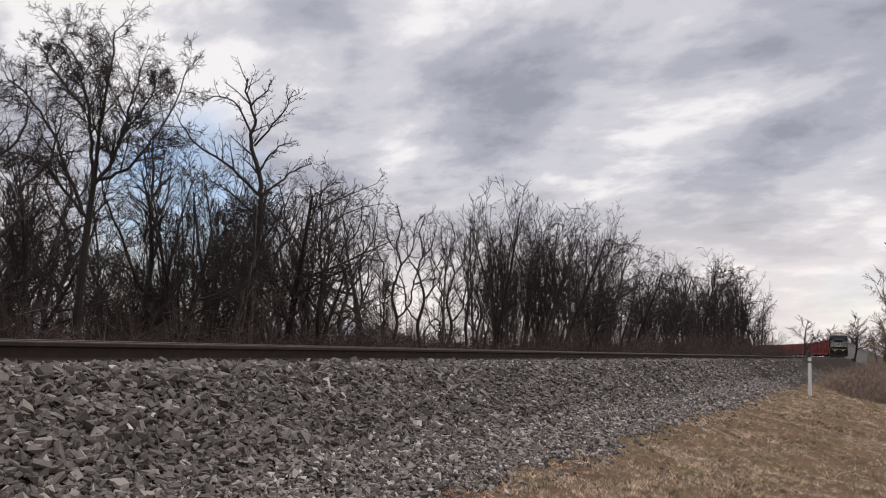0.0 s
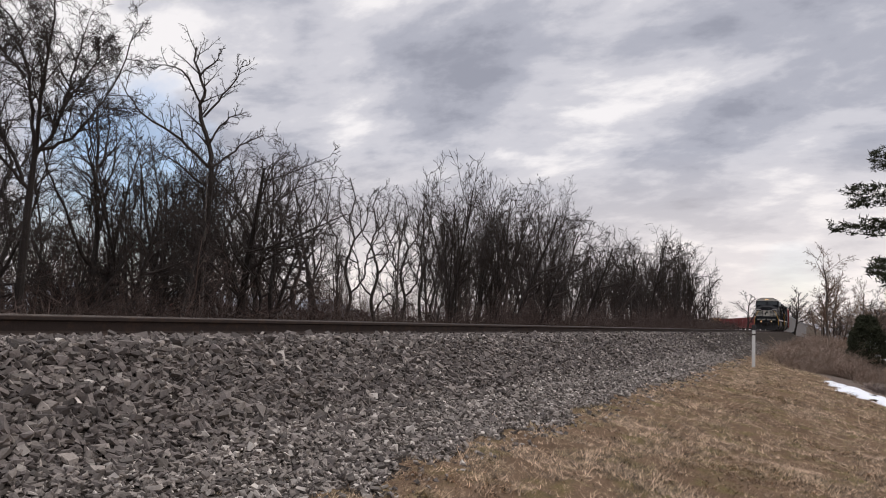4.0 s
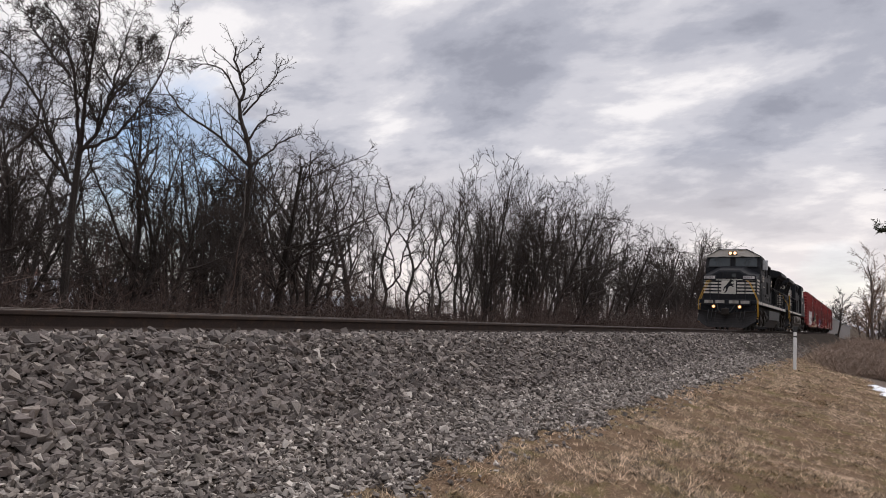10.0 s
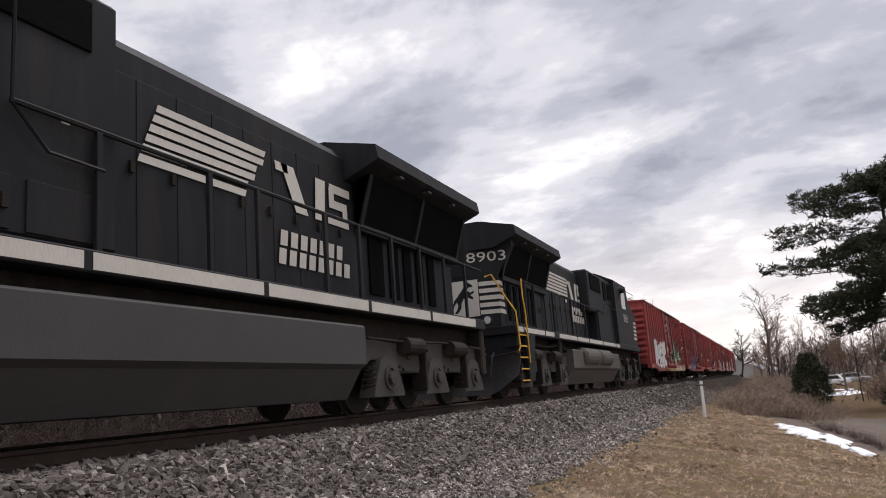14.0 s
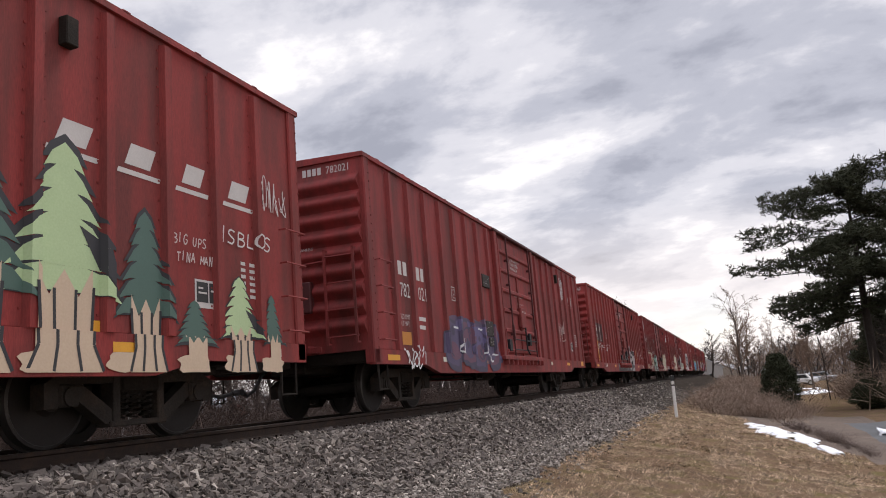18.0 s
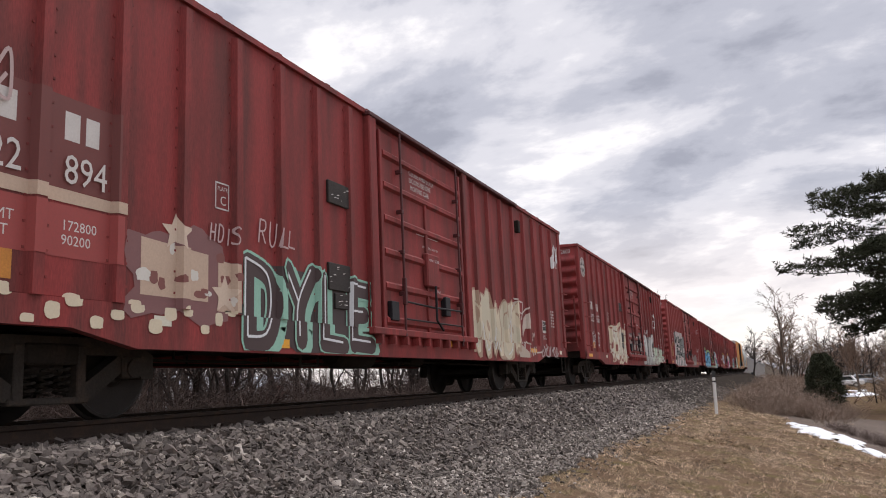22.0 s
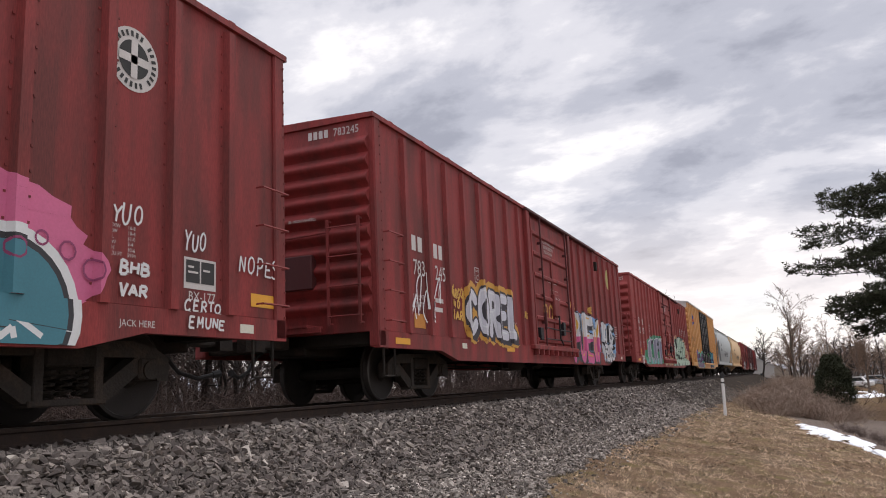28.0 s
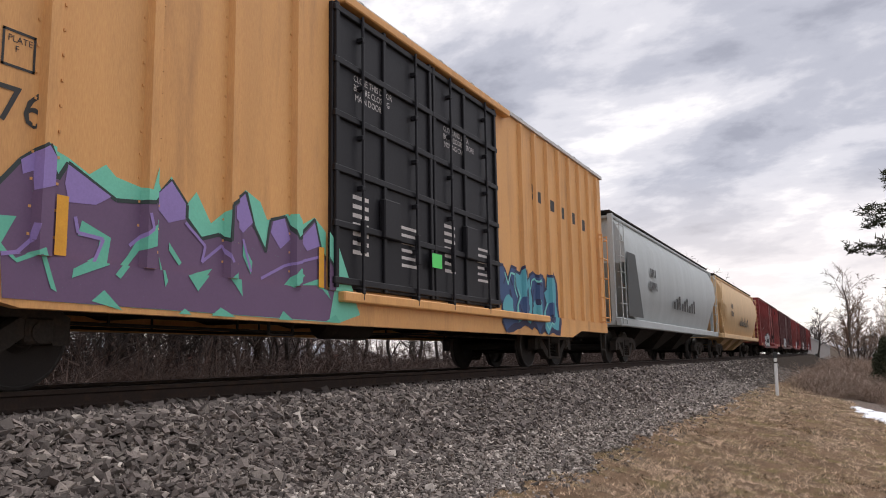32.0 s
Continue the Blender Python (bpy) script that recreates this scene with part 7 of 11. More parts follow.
    wild = (
        [(2.27, 1.0), (2.32, 1.29), (2.35, 1.62), (2.5, 1.86), (2.84, 1.94), (3.05, 1.77), (3.12, 1.52), (3.11, 1.32), (3.02, 1.28), (2.84, 1.38), (2.66, 1.49), (2.83, 1.69), (2.69, 1.61), (2.52, 1.36), (2.43, 1.11)],
        [(3.12, 1.51), (3.43, 1.76), (3.79, 2.04), (4.0, 2.13), (4.21, 2.12), (4.31, 1.98), (4.25, 1.78), (4.06, 1.59), (4.08, 1.51), (4.25, 1.61), (4.32, 1.67), (4.62, 1.5), (4.55, 1.25), (4.38, 1.02), (4.17, 1.26), (3.95, 1.43), (3.6, 1.52), (3.8, 1.68), (3.85, 1.86), (3.49, 1.67), (3.17, 1.49)],
        [(3.13, 1.45), (3.6, 1.48), (3.93, 1.39), (4.06, 1.25), (3.55, 1.29), (3.13, 1.29)],
        [(4.36, 2.06), (4.5, 2.17), (4.84, 2.16), (5.21, 2.06), (5.47, 1.87), (5.35, 1.68), (5.05, 1.87), (4.81, 1.9), (4.87, 1.6), (4.57, 1.25), (4.66, 1.52), (4.38, 1.71)],
        [(4.88, 1.58), (5.13, 1.8), (5.4, 1.84), (5.53, 1.7), (5.36, 1.3), (4.98, 1.27), (5.22, 1.61), (5.02, 1.57), (4.84, 1.16), (4.57, 1.1)],
        [(5.46, 1.87), (5.48, 2.03), (6.22, 2.15), (6.31, 1.97), (6.51, 1.88), (6.49, 1.24), (6.29, 1.16), (6.08, 1.61), (5.86, 1.47), (5.65, 1.16), (5.37, 1.07), (5.58, 1.67)],
        [(1.53, 1.72), (1.66, 1.92), (1.7, 1.85), (1.67, 1.65), (1.57, 1.65)], [(1.71, 1.85), (1.8, 1.86), (1.8, 1.69), (1.71, 1.68)], [(1.85, 1.8), (1.93, 1.81), (1.93, 1.58), (1.86, 1.57)],
        [(1.97, 1.96), (2.27, 1.89), (2.46, 1.8), (2.31, 1.65), (1.99, 1.73)], [(2.35, 2.07), (2.45, 2.13), (2.61, 2.12), (2.76, 1.99), (2.64, 1.9), (2.44, 1.85), (2.36, 1.94)], [(2.63, 2.15), (2.74, 2.22), (2.75, 2.16), (2.67, 2.07)])
    for k, shape in enumerate(wild):
        level = 2.6 + 0.8 * (k % 2)
        tagged(painted(c, stroke(shape + shape[:1], 0.055), spray(dark), level - 0.5, "graffiti_outline"), kind="stuff")
        painted(c, [shape], spray(paler if k % 3 == 1 else mint), level, "graffiti_shape", "angular pale green sprayed shape" if k == 0 else "")
        m = len(shape)
        tagged(painted(c, stroke(shape[: m * 2 // 3], 0.024), spray(light), level + 0.6, "graffiti_gleam"), kind="stuff")
    tagged(painted(c, stroke([(3.2, 1.62), (3.5, 1.78), (3.78, 1.83)], 0.04) + stroke([(4.1, 1.52), (4.3, 1.36), (4.55, 1.27)], 0.03) + stroke([(2.5, 1.86), (2.66, 1.88), (2.84, 1.94)], 0.05) + stroke([(4.55, 1.25), (4.8, 1.5)], 0.035) + stroke([(5.9, 1.3), (5.95, 1.6)], 0.04), spray(dark), 4.4, "graffiti_linework"), kind="stuff")
    painted(c, [above(blob(7.9, 1.15, 0.7, 0.45, random.Random(94))), blob(6.6, 1.7, 0.6, 0.4, random.Random(95)), [(2.81, 2.04), (3.18, 2.26), (3.53, 2.09), (3.26, 1.92), (2.96, 1.89)]], spray((0.56, 0.33, 0.19)), 0.4, "graffiti_cloud")
    strip(c, 2.1, 2.55, 1.12, 1.24)
    strip(c, 5.3, 5.6, 1.02, 1.12)
    lettering(c, "RIP", 7.5, 1.86, 0.14, M["stencil"], -PANEL - 0.004, "scrawled_word")
    slant_mark(c, 5.2, 2.45, spray((0.42, 0.40, 0.39)))
    tag(c, -7.6, 0.68, 0.35, 0.4, 95)
    scrawl(c, "GUES", -2.55, 1.72, 0.42, 0.16, line=0.025, seed=96)
    lettering(c, "BX-212", 6.88, 1.17, 0.09, M["stencil"], -PANEL - 0.004, "class_stencil")

    place(yellow_car(), FIRST + 9 * PITCH)
    place(hopper("grey", "pale grey covered hopper car with a dark slope end"), FIRST + 10 * PITCH - 0.6)
    place(hopper("tan", "tan covered hopper car with curved sides"), FIRST + 11 * PITCH - 1.4)
    for k in range(12, 17):
        c = place(boxcar("dark red box car far back in the train", M["red_d" if k % 2 else "red_b"], 9, seed=k), FIRST + k * PITCH - 1.6)
        marks(c, ("782", "0%d4" % (k - 8)) if k < 14 else "", data=False)
        graffiti(c, -6.0 + k % 3, -2.2, 0.66, 1.7, 4, [grey], black, 100 + k)


def yellow_car():
    """The tall yellow box car with black double plug doors."""
    m = M["yellow"]
    top, half = 4.62, 9.05
    car = thing("boxcar", "tall yellow box car with black doors and purple graffiti", "box car", "yellow box car")
    part("body", upright(Shape().box(-half, half, -PANEL, PANEL, SILL, top - 0.02, 0.01).mesh("body", m)), None, car)
    part("roof", roof_mesh(surface("roof_galvanised", (0.52, 0.51, 0.49), 0.5, 0.3), half + 0.05, top, 0.22), None, car, "pale galvanised roof")
    part("side_sill", sill_mesh(m, half), None, car)
    post = post_mesh(m, 0.98, top - 0.1)
    for p in [-8.72, -7.85, -6.98, -6.1, -5.13, -4.14, -3.15] + [3.55 + 0.72 * k for k in range(8)]:
        o = part("side_post", post, None, car)
        o.location = (p, 0, 0)
        o = part("side_post", post, None, car)
        o.matrix_basis = pose(0, 0, 0, 0, 0, 180) @ Matrix.Translation((p, 0, 0))
    end = end_mesh(m, 9, 0.98, top)
    lad = upright(ladder_mesh(0.42, 5, 0.47).mesh("side_ladder", m))
    elad = upright(ladder_mesh(0.46, 5, 0.42).mesh("end_ladder", m))
    for turn in (0, 180):
        e = part("end_wall", end, None, car, "corrugated yellow end")
        e.matrix_basis = pose(0, 0, 0, 0, 0, turn) @ Matrix.Translation((-half, 0, 0))
        for x in (-half + 0.12, half - 0.58):
            l = part("side_ladder", lad, None, car)
            l.matrix_basis = pose(0, 0, 0, 0, 0, turn) @ Matrix.Translation((x, -POST - 0.1, 1.1))
            st = part("stirrup_step", STIRRUP, None, car)
            st.matrix_basis = pose(0, 0, 0, 0, 0, turn) @ Matrix.Translation((x + 0.02, -1.57, 0))
        l = part("end_ladder", elad, None, car)
        l.matrix_basis = pose(0, 0, 0, 0, 0, turn) @ Matrix.Translation((-half - 0.24, -0.92, 1.2)) @ pose(0, 0, 0, 0, 0, -90)
    part("end_band", Shape().box(-half - 0.014, -half + 0.02, -1.5, 1.5, top - 0.42, top - 0.05), M["stencil"], car, "white lettered band across the end")
    # two plug doors, each with panels, hinges and lock rods
    for cx, w in ((-1.33, 1.22), (1.07, 1.18)):
        d = part("door", Shape().box(cx - w, cx + w, -1.62, -1.5, 1.02, 4.42, 0.012), M["black_door"], car, "closed black plug door")
        sh = Shape()
        for z in (1.1, 1.75, 2.4, 3.05, 3.7, 4.34):
            sh.box(cx - w, cx + w, -1.665, -1.615, z - 0.04, z + 0.04, 0.008)
        for x in (cx - w + 0.06, cx - 0.1, cx + w - 0.06):
            sh.box(x - 0.035, x + 0.035, -1.66, -1.615, 1.02, 4.42, 0.008)
        part("door_ribs", sh, M["black_door"], d)
        for x in (cx - w * 0.55, cx + w * 0.55):
            r = part("lock_rod", upright(lock_rod_mesh(0.9, 4.4).copy()), None, d)
            r.data.materials[0] = M["black_door"]
            r.location = (x, 0.0, 0)
        part("lock_box", Shape().box(cx - 0.2, cx + 0.2, -1.71, -1.62, 1.7, 2.2, 0.015), M["black_door"], d)
        plain_bars(d, [(cx - 0.8, cx - 0.45, 2.1 - 0.11 * i, 2.15 - 0.11 * i, 0) for i in range(7)] + [(cx + 0.35, cx + 0.8, 1.9 - 0.1 * i, 1.94 - 0.1 * i, 0) for i in range(6)], M["stencil"], -1.6215, "door_notice")
        lettering(d, "CLOSE THIS DOOR\nBEFORE CLOSING\n MAIN DOOR" if cx < 0 else "CLOSE AND LOCK\nBOTH DOORS BEFORE\n MOVING CAR", cx - 0.78, 3.56, 0.085, M["stencil"], -1.6215, "door_notice", wide=0.9)
    part("green_sticker", Shape().add([(1.0 - 1.3, -1.7145, 1.45), (1.3 - 1.3, -1.7145, 1.45), (1.3 - 1.3, -1.7145, 1.65), (1.0 - 1.3, -1.7145, 1.65)], [(0, 1, 2, 3)]), spray((0.10, 0.70, 0.15)), car, fix=False)
    part("door_track", Shape().box(-2.4, 4.6, -1.70, -1.55, 0.86, 0.98, 0.015).box(-2.4, 2.8, -1.70, -1.55, 4.44, 4.56, 0.015), m, car)
    part("underframe", UNDER, None, car)
    part("brake_rigging", RIGGING, None, car)
    part("air_reservoir", AIR_TANK, None, car)
    truck(car, -6.6)
    truck(car, 6.6)
    couplings(car, half)
    y = -PANEL - 0.004
    ink = M["stencil_black"]
    for t, x in (("66", -8.27), ("17", -7.42), ("76", -6.5)):
        lettering(car, t, x, 1.90, 0.28, ink, y, "road_number")
    plain_bars(car, [(-8.28, -8.12, 2.30, 2.56, 0), (-8.07, -7.92, 2.30, 2.56, 0), (-7.42, -7.27, 2.28, 2.54, 0), (-7.20, -7.05, 2.28, 2.54, 0)], ink, y, "owner_mark")
    lettering(car, "next\nload", -8.3, 3.72, 0.15, ink, y, "slogan")
    lettering(car, "any\nroad", -5.95, 3.5, 0.15, ink, y, "slogan")
    lettering(car, "LD LMT\nLT WT", -8.27, 1.52, 0.085, ink, y, "weight_stencil")
    plain_bars(car, [(-7.42, -7.1, 1.52, 1.60, 0), (-7.42, -7.12, 1.37, 1.45, 0)], ink, y, "weight_stencil")
    plain_bars(car, [(-6.48, -6.22, 2.30, 2.32, 0), (-6.48, -6.22, 2.56, 2.58, 0), (-6.48, -6.46, 2.30, 2.58, 0), (-6.24, -6.22, 2.30, 2.58, 0)], ink, y, "plate_mark")
    lettering(car, "PLATE\n   F", -6.44, 2.49, 0.05, ink, y, "plate_stencil")
    part("safety_placard", Shape().add([(-8.0, -1.6045, 0.78), (-7.35, -1.6045, 0.78), (-7.35, -1.6045, 0.96), (-8.0, -1.6045, 0.96)], [(0, 1, 2, 3)]), M["reflector_yellow"], car, fix=False)

    def deep(x, z):
        if z < SILL:
            return 1.6
        if -2.6 < x < 2.3:
            return 1.62
        return post_depth(x, [-8.72, -7.85, -6.98, -6.1, -5.13, -4.14, -3.15] + [3.55 + 0.72 * k for k in range(8)], PANEL)

    cuts = sorted([p + d for p in [-8.72, -7.85, -6.98, -6.1, -5.13, -4.14, -3.15] + [3.55 + 0.72 * k for k in range(8)] for d in (-0.085, -0.05, 0.05, 0.085)] + [-2.6, 2.3])
    blue, red = (0.05, 0.09, 0.35), (0.45, 0.06, 0.05)
    bent = lambda pts: [(x - 0.35, 3.05 + (z - 2.65) * 0.76) for x, z in pts]
    for col, polys in ((blue, [[(-7.2, 4.1), (-7.0, 4.1), (-6.55, 3.6), (-6.55, 3.3), (-6.7, 3.3)], [(-7.1, 2.95), (-6.6, 3.3), (-6.5, 3.15), (-6.95, 2.85)], [(-6.2, 3.9), (-5.95, 3.95), (-6.3, 3.45), (-6.45, 3.55)]]), (red, [[(-7.1, 3.75), (-6.5, 3.4), (-6.0, 3.75), (-5.95, 3.6), (-6.5, 3.1), (-7.1, 3.55)], [(-6.35, 3.2), (-6.1, 3.3), (-5.8, 2.65), (-6.0, 2.75)]])):
        polys = [bent(q) for q in polys]
        painted(car, polys, spray(col), 0, "arrow_emblem", "crossed blue and red arrows", cuts, deep)
    painted(car, [above([(-6.48, 1.53), (-6.45, 1.44), (-6.28, 1.67), (-6.12, 1.81), (-5.91, 1.75), (-5.72, 1.66), (-5.57, 1.77), (-5.47, 1.69), (-5.14, 1.64), (-5.08, 1.85), (-5.0, 1.67), (-4.89, 1.81), (-4.69, 1.61), (-4.59, 1.73), (-4.4, 1.47), (-4.19, 1.63), (-3.94, 1.87), (-3.72, 1.79), (-3.61, 1.62), (-3.3, 1.73), (-3.16, 1.75), (-3.07, 1.64), (-2.81, 1.77), (-2.59, 1.63), (-2.43, 1.5), (-2.19, 1.1), (-1.95, 0.73), (-2.39, 0.59), (-6.39, 0.58)])], spray((0.16, 0.55, 0.40)), 0.5, "graffiti_cloud", "mint sprayed ground of a graffiti piece", cuts, deep)
    painted(car, [above([(-6.47, 1.42), (-6.29, 1.65), (-6.11, 1.8), (-5.99, 1.57), (-5.91, 1.71), (-5.46, 1.5), (-5.1, 1.54), (-4.89, 1.78), (-4.7, 1.59), (-4.7, 1.47), (-4.52, 1.31), (-4.29, 1.38), (-4.18, 1.33), (-4.17, 1.68), (-3.93, 1.85), (-3.81, 1.53), (-3.63, 1.29), (-3.56, 1.63), (-3.32, 1.7), (-3.15, 1.48), (-2.81, 1.75), (-2.68, 1.41), (-2.43, 1.16), (-2.58, 0.63), (-6.39, 0.59)])], spray((0.135, 0.078, 0.155)), 1.0, "graffiti_shape", "dark purple pointed graffiti letters", cuts, deep)
    tagged(painted(car, stroke([(-6.47, 1.42), (-6.29, 1.65), (-6.11, 1.8), (-5.99, 1.57), (-5.91, 1.71), (-5.46, 1.5), (-5.1, 1.54), (-4.89, 1.78), (-4.7, 1.59), (-4.7, 1.47), (-4.52, 1.31), (-4.29, 1.38), (-4.18, 1.33), (-4.17, 1.68), (-3.93, 1.85), (-3.81, 1.53), (-3.63, 1.29), (-3.56, 1.63), (-3.32, 1.7), (-3.15, 1.48), (-2.81, 1.75), (-2.68, 1.41), (-2.43, 1.16)], 0.035), spray((0.02, 0.035, 0.035)), 2, "graffiti_outline", "", cuts, deep), kind="stuff")
    tagged(painted(car, [above([(-6.29, 1.65), (-6.11, 1.79), (-6.02, 1.68), (-6.05, 1.5), (-6.18, 1.45), (-6.19, 1.59), (-6.27, 1.55)]), above([(-5.93, 1.55), (-5.91, 1.7), (-5.51, 1.52), (-5.65, 1.43), (-5.89, 1.41)]), above([(-5.05, 1.62), (-4.89, 1.77), (-4.72, 1.6), (-4.72, 1.46), (-4.91, 1.4), (-5.06, 1.52)]), above([(-4.13, 1.67), (-3.95, 1.83), (-3.83, 1.56), (-3.97, 1.44), (-4.13, 1.55)]), above([(-3.56, 1.5), (-3.52, 1.62), (-3.34, 1.68), (-3.24, 1.47), (-3.4, 1.35)]), above([(-3.07, 1.49), (-2.81, 1.71), (-2.72, 1.46), (-2.95, 1.38)])], spray((0.27, 0.19, 0.46)), 2.4, "graffiti_tip", "", cuts, deep), kind="stuff")
    tagged(painted(car, [above([(-6.43, 1.23), (-6.3, 1.24), (-6.4, 1.04), (-6.31, 0.94), (-6.1, 1.04), (-5.98, 0.73), (-6.03, 0.75), (-6.12, 0.99), (-6.3, 0.91), (-6.44, 1.01)]), above([(-5.77, 1.29), (-5.5, 1.19), (-5.53, 0.97), (-5.86, 0.84), (-5.85, 0.91), (-5.63, 1.03), (-5.6, 1.17), (-5.8, 1.17)]), above([(-5.02, 1.41), (-5.05, 1.18), (-5.22, 1.12), (-5.42, 0.87), (-5.47, 0.9), (-5.33, 1.07), (-5.22, 1.24)]), above([(-5.01, 1.1), (-4.93, 0.89), (-4.96, 0.84)]), above([(-4.9, 1.23), (-4.75, 1.07), (-4.78, 1.04), (-4.9, 1.16)]), above([(-4.7, 0.96), (-4.38, 1.05), (-4.58, 0.83)])], spray((0.12, 0.46, 0.33)), 3, "graffiti_facet", "", cuts, deep), kind="stuff")
    tagged(painted(car, [above([(-3.97, 1.34), (-3.83, 1.17), (-3.85, 1.04), (-3.97, 1.22)]), above([(-4.17, 0.98), (-4.03, 1.08), (-4.0, 0.82), (-4.1, 0.92)]), above([(-3.34, 0.98), (-3.12, 1.17), (-2.98, 1.11), (-3.2, 0.96)]), above([(-3.06, 1.0), (-2.71, 1.1), (-2.55, 0.87), (-2.77, 1.02)]), above([(-5.68, 0.68), (-5.57, 0.77), (-5.39, 0.6)]), above([(-4.8, 0.6), (-4.73, 0.67), (-4.65, 0.59)]), above([(-4.41, 0.59), (-4.29, 0.7), (-4.09, 0.59)]), above([(-3.46, 0.59), (-3.39, 0.71), (-3.22, 0.6)]), above([(-2.67, 0.59), (-2.46, 0.71), (-2.36, 0.59)])], spray((0.12, 0.46, 0.33)), 3, "graffiti_facet", "", cuts, deep), kind="stuff")
    tagged(painted(car, stroke([(-6.42, 0.96), (-6.28, 0.99), (-6.18, 1.09), (-6.16, 1.21)], 0.03) + stroke([(-5.83, 1.31), (-5.8, 1.19), (-5.57, 1.17), (-5.65, 0.98)], 0.03) + stroke([(-5.16, 1.44), (-5.12, 1.31), (-5.32, 1.15)], 0.03) + stroke([(-4.72, 1.43), (-4.47, 1.25), (-4.51, 1.1), (-4.26, 1.28), (-4.15, 1.13)], 0.03) + stroke([(-3.97, 1.38), (-3.85, 1.07)], 0.03) + stroke([(-3.7, 1.02), (-3.34, 1.18), (-2.65, 1.36)], 0.03), spray((0.27, 0.19, 0.46)), 3.6, "graffiti_gleam", "", cuts, deep), kind="stuff")
    graffiti(car, 2.4, 5.3, 0.66, 1.8, 4, [(0.03, 0.07, 0.18), (0.08, 0.33, 0.40)], (0.015, 0.02, 0.07), 19, spike=0.5, label="dark blue and teal graffiti letters", cuts=cuts, depth=deep, shine=(0.2, 0.55, 0.5))
    for x in (-6.0, -2.75):
        yy = -deep(x, 1.2) - 0.022
        part("reflector", Shape().add([(x, yy, 1.0), (x + 0.1, yy, 1.0), (x + 0.1, yy, 1.45), (x, yy, 1.45)], [(0, 1, 2, 3)]), M["reflector_yellow"], car, "orange reflective strip", fix=False)
    plain_bars(car, [(4.15, 4.2, 3.2, 3.5, 0), (4.3, 4.65, 3.2, 3.42, 0), (5.0, 5.45, 3.15, 3.38, 0), (5.75, 6.1, 3.1, 3.35, 0), (6.45, 6.85, 3.1, 3.35, 0), (7.25, 7.6, 3.05, 3.3, 0)], ink, y, "slogan")
    return car


def hopper(color, label):
    """A covered hopper with curved sides, slope ends and bottom gates."""
    m = M["grey_car" if color == "grey" else "tan_car"]
    half = 8.9
    car = thing("covered_hopper", label, "hopper car", "covered hoppers of the train")
    sh = Shape()
    sec = [(-1.40, 1.15), (-1.56, 1.7), (-1.62, 2.5), (-1.56, 3.4), (-1.30, 3.95), (1.30, 3.95), (1.56, 3.4), (1.62, 2.5), (1.56, 1.7), (1.40, 1.15)]
    n = len(sec)
    for x, lift in ((-half + 0.5, 1.55), (-half + 2.3, 0.0), (half - 2.3, 0.0), (half - 0.5, 1.55)):
        for y, z in sec:
            sh.v.append((x, y, max(z, 1.15 + lift) if lift else z))
    for i in range(3):
        for k in range(n):
            a, b = i * n + k, i * n + (k + 1) % n
            sh.f.append((a, b, b + n, a + n))
    sh.f += [tuple(range(n)), tuple(range(3 * n, 4 * n))]
    sh.s = [0] * len(sh.f)
    part("body", upright(sh.mesh("body", m, True)), None, car, "smooth rounded hopper body")
    part("side_sill", Shape().box(-half, half, -1.58, -1.42, 0.98, 1.2, 0.02).box(-half, half, 1.42, 1.58, 0.98, 1.2, 0.02), m, car)
    roof = Shape().box(-half + 0.4, half - 0.4, -1.36, 1.36, 3.93, 4.02, 0.02)
    part("roof", roof, m, car)
    walkw = Shape()
    for s in (-1, 1):
        walkw.box(-half + 0.3, half - 0.3, s * 1.05 - 0.25, s * 1.05 + 0.25, 4.10, 4.14)
    part("roof_walk", walkw, M["iron"], car)
    part("roof_hatch", Shape().box(-half + 1.2, half - 1.2, -0.35, 0.35, 4.02, 4.16, 0.03), m, car)
    for s in (-1, 1):
        e = Shape()
        for y in (-1.35, 1.35):
            e.box(s * (half - 0.15) - 0.06, s * (half - 0.15) + 0.06, y - 0.06, y + 0.06, 1.0, 4.0)
        e.box(s * (half - 0.7) - 0.7, s * (half - 0.7) + 0.7, -1.4, 1.4, 1.0, 1.1)
        part("end_frame", e, m, car)
        l = part("end_ladder", upright(ladder_mesh(0.45, 7, 0.42).mesh("end_ladder", m)), None, car)
        l.matrix_basis = Matrix.Translation((s * (half - 0.3) - 0.22, -1.60, 1.15))
    for x in (-3.6, 0.0, 3.6):
        g = Shape()
        g.add([(x - 1.4, -1.3, 1.15), (x + 1.4, -1.3, 1.15), (x + 1.4, 1.3, 1.15), (x - 1.4, 1.3, 1.15), (x - 0.4, -0.5, 0.42), (x + 0.4, -0.5, 0.42), (x + 0.4, 0.5, 0.42), (x - 0.4, 0.5, 0.42)], [(0, 1, 2, 3), (4, 5, 6, 7), (0, 1, 5, 4), (1, 2, 6, 5), (2, 3, 7, 6), (3, 0, 4, 7)])
        part("hopper_gate", g, M["iron"] if color == "grey" else m, car)
    part("underframe", Shape().box(-half + 0.1, half - 0.1, -0.3, 0.3, 0.72, 1.0, 0.02), M["iron"], car)
    if color == "grey":
        part("slope_patch", Shape().add([(-half + 0.55, -1.645, 1.25), (-half + 2.2, -1.66, 1.25), (-half + 1.5, -1.66, 3.0), (-half + 0.55, -1.645, 3.0)], [(0, 1, 2, 3)]), spray((0.05, 0.055, 0.055)), car, "dark patch on the slope end", fix=False)
    truck(car, -6.5)
    truck(car, 6.5)
    couplings(car, half)
    yy = -1.665
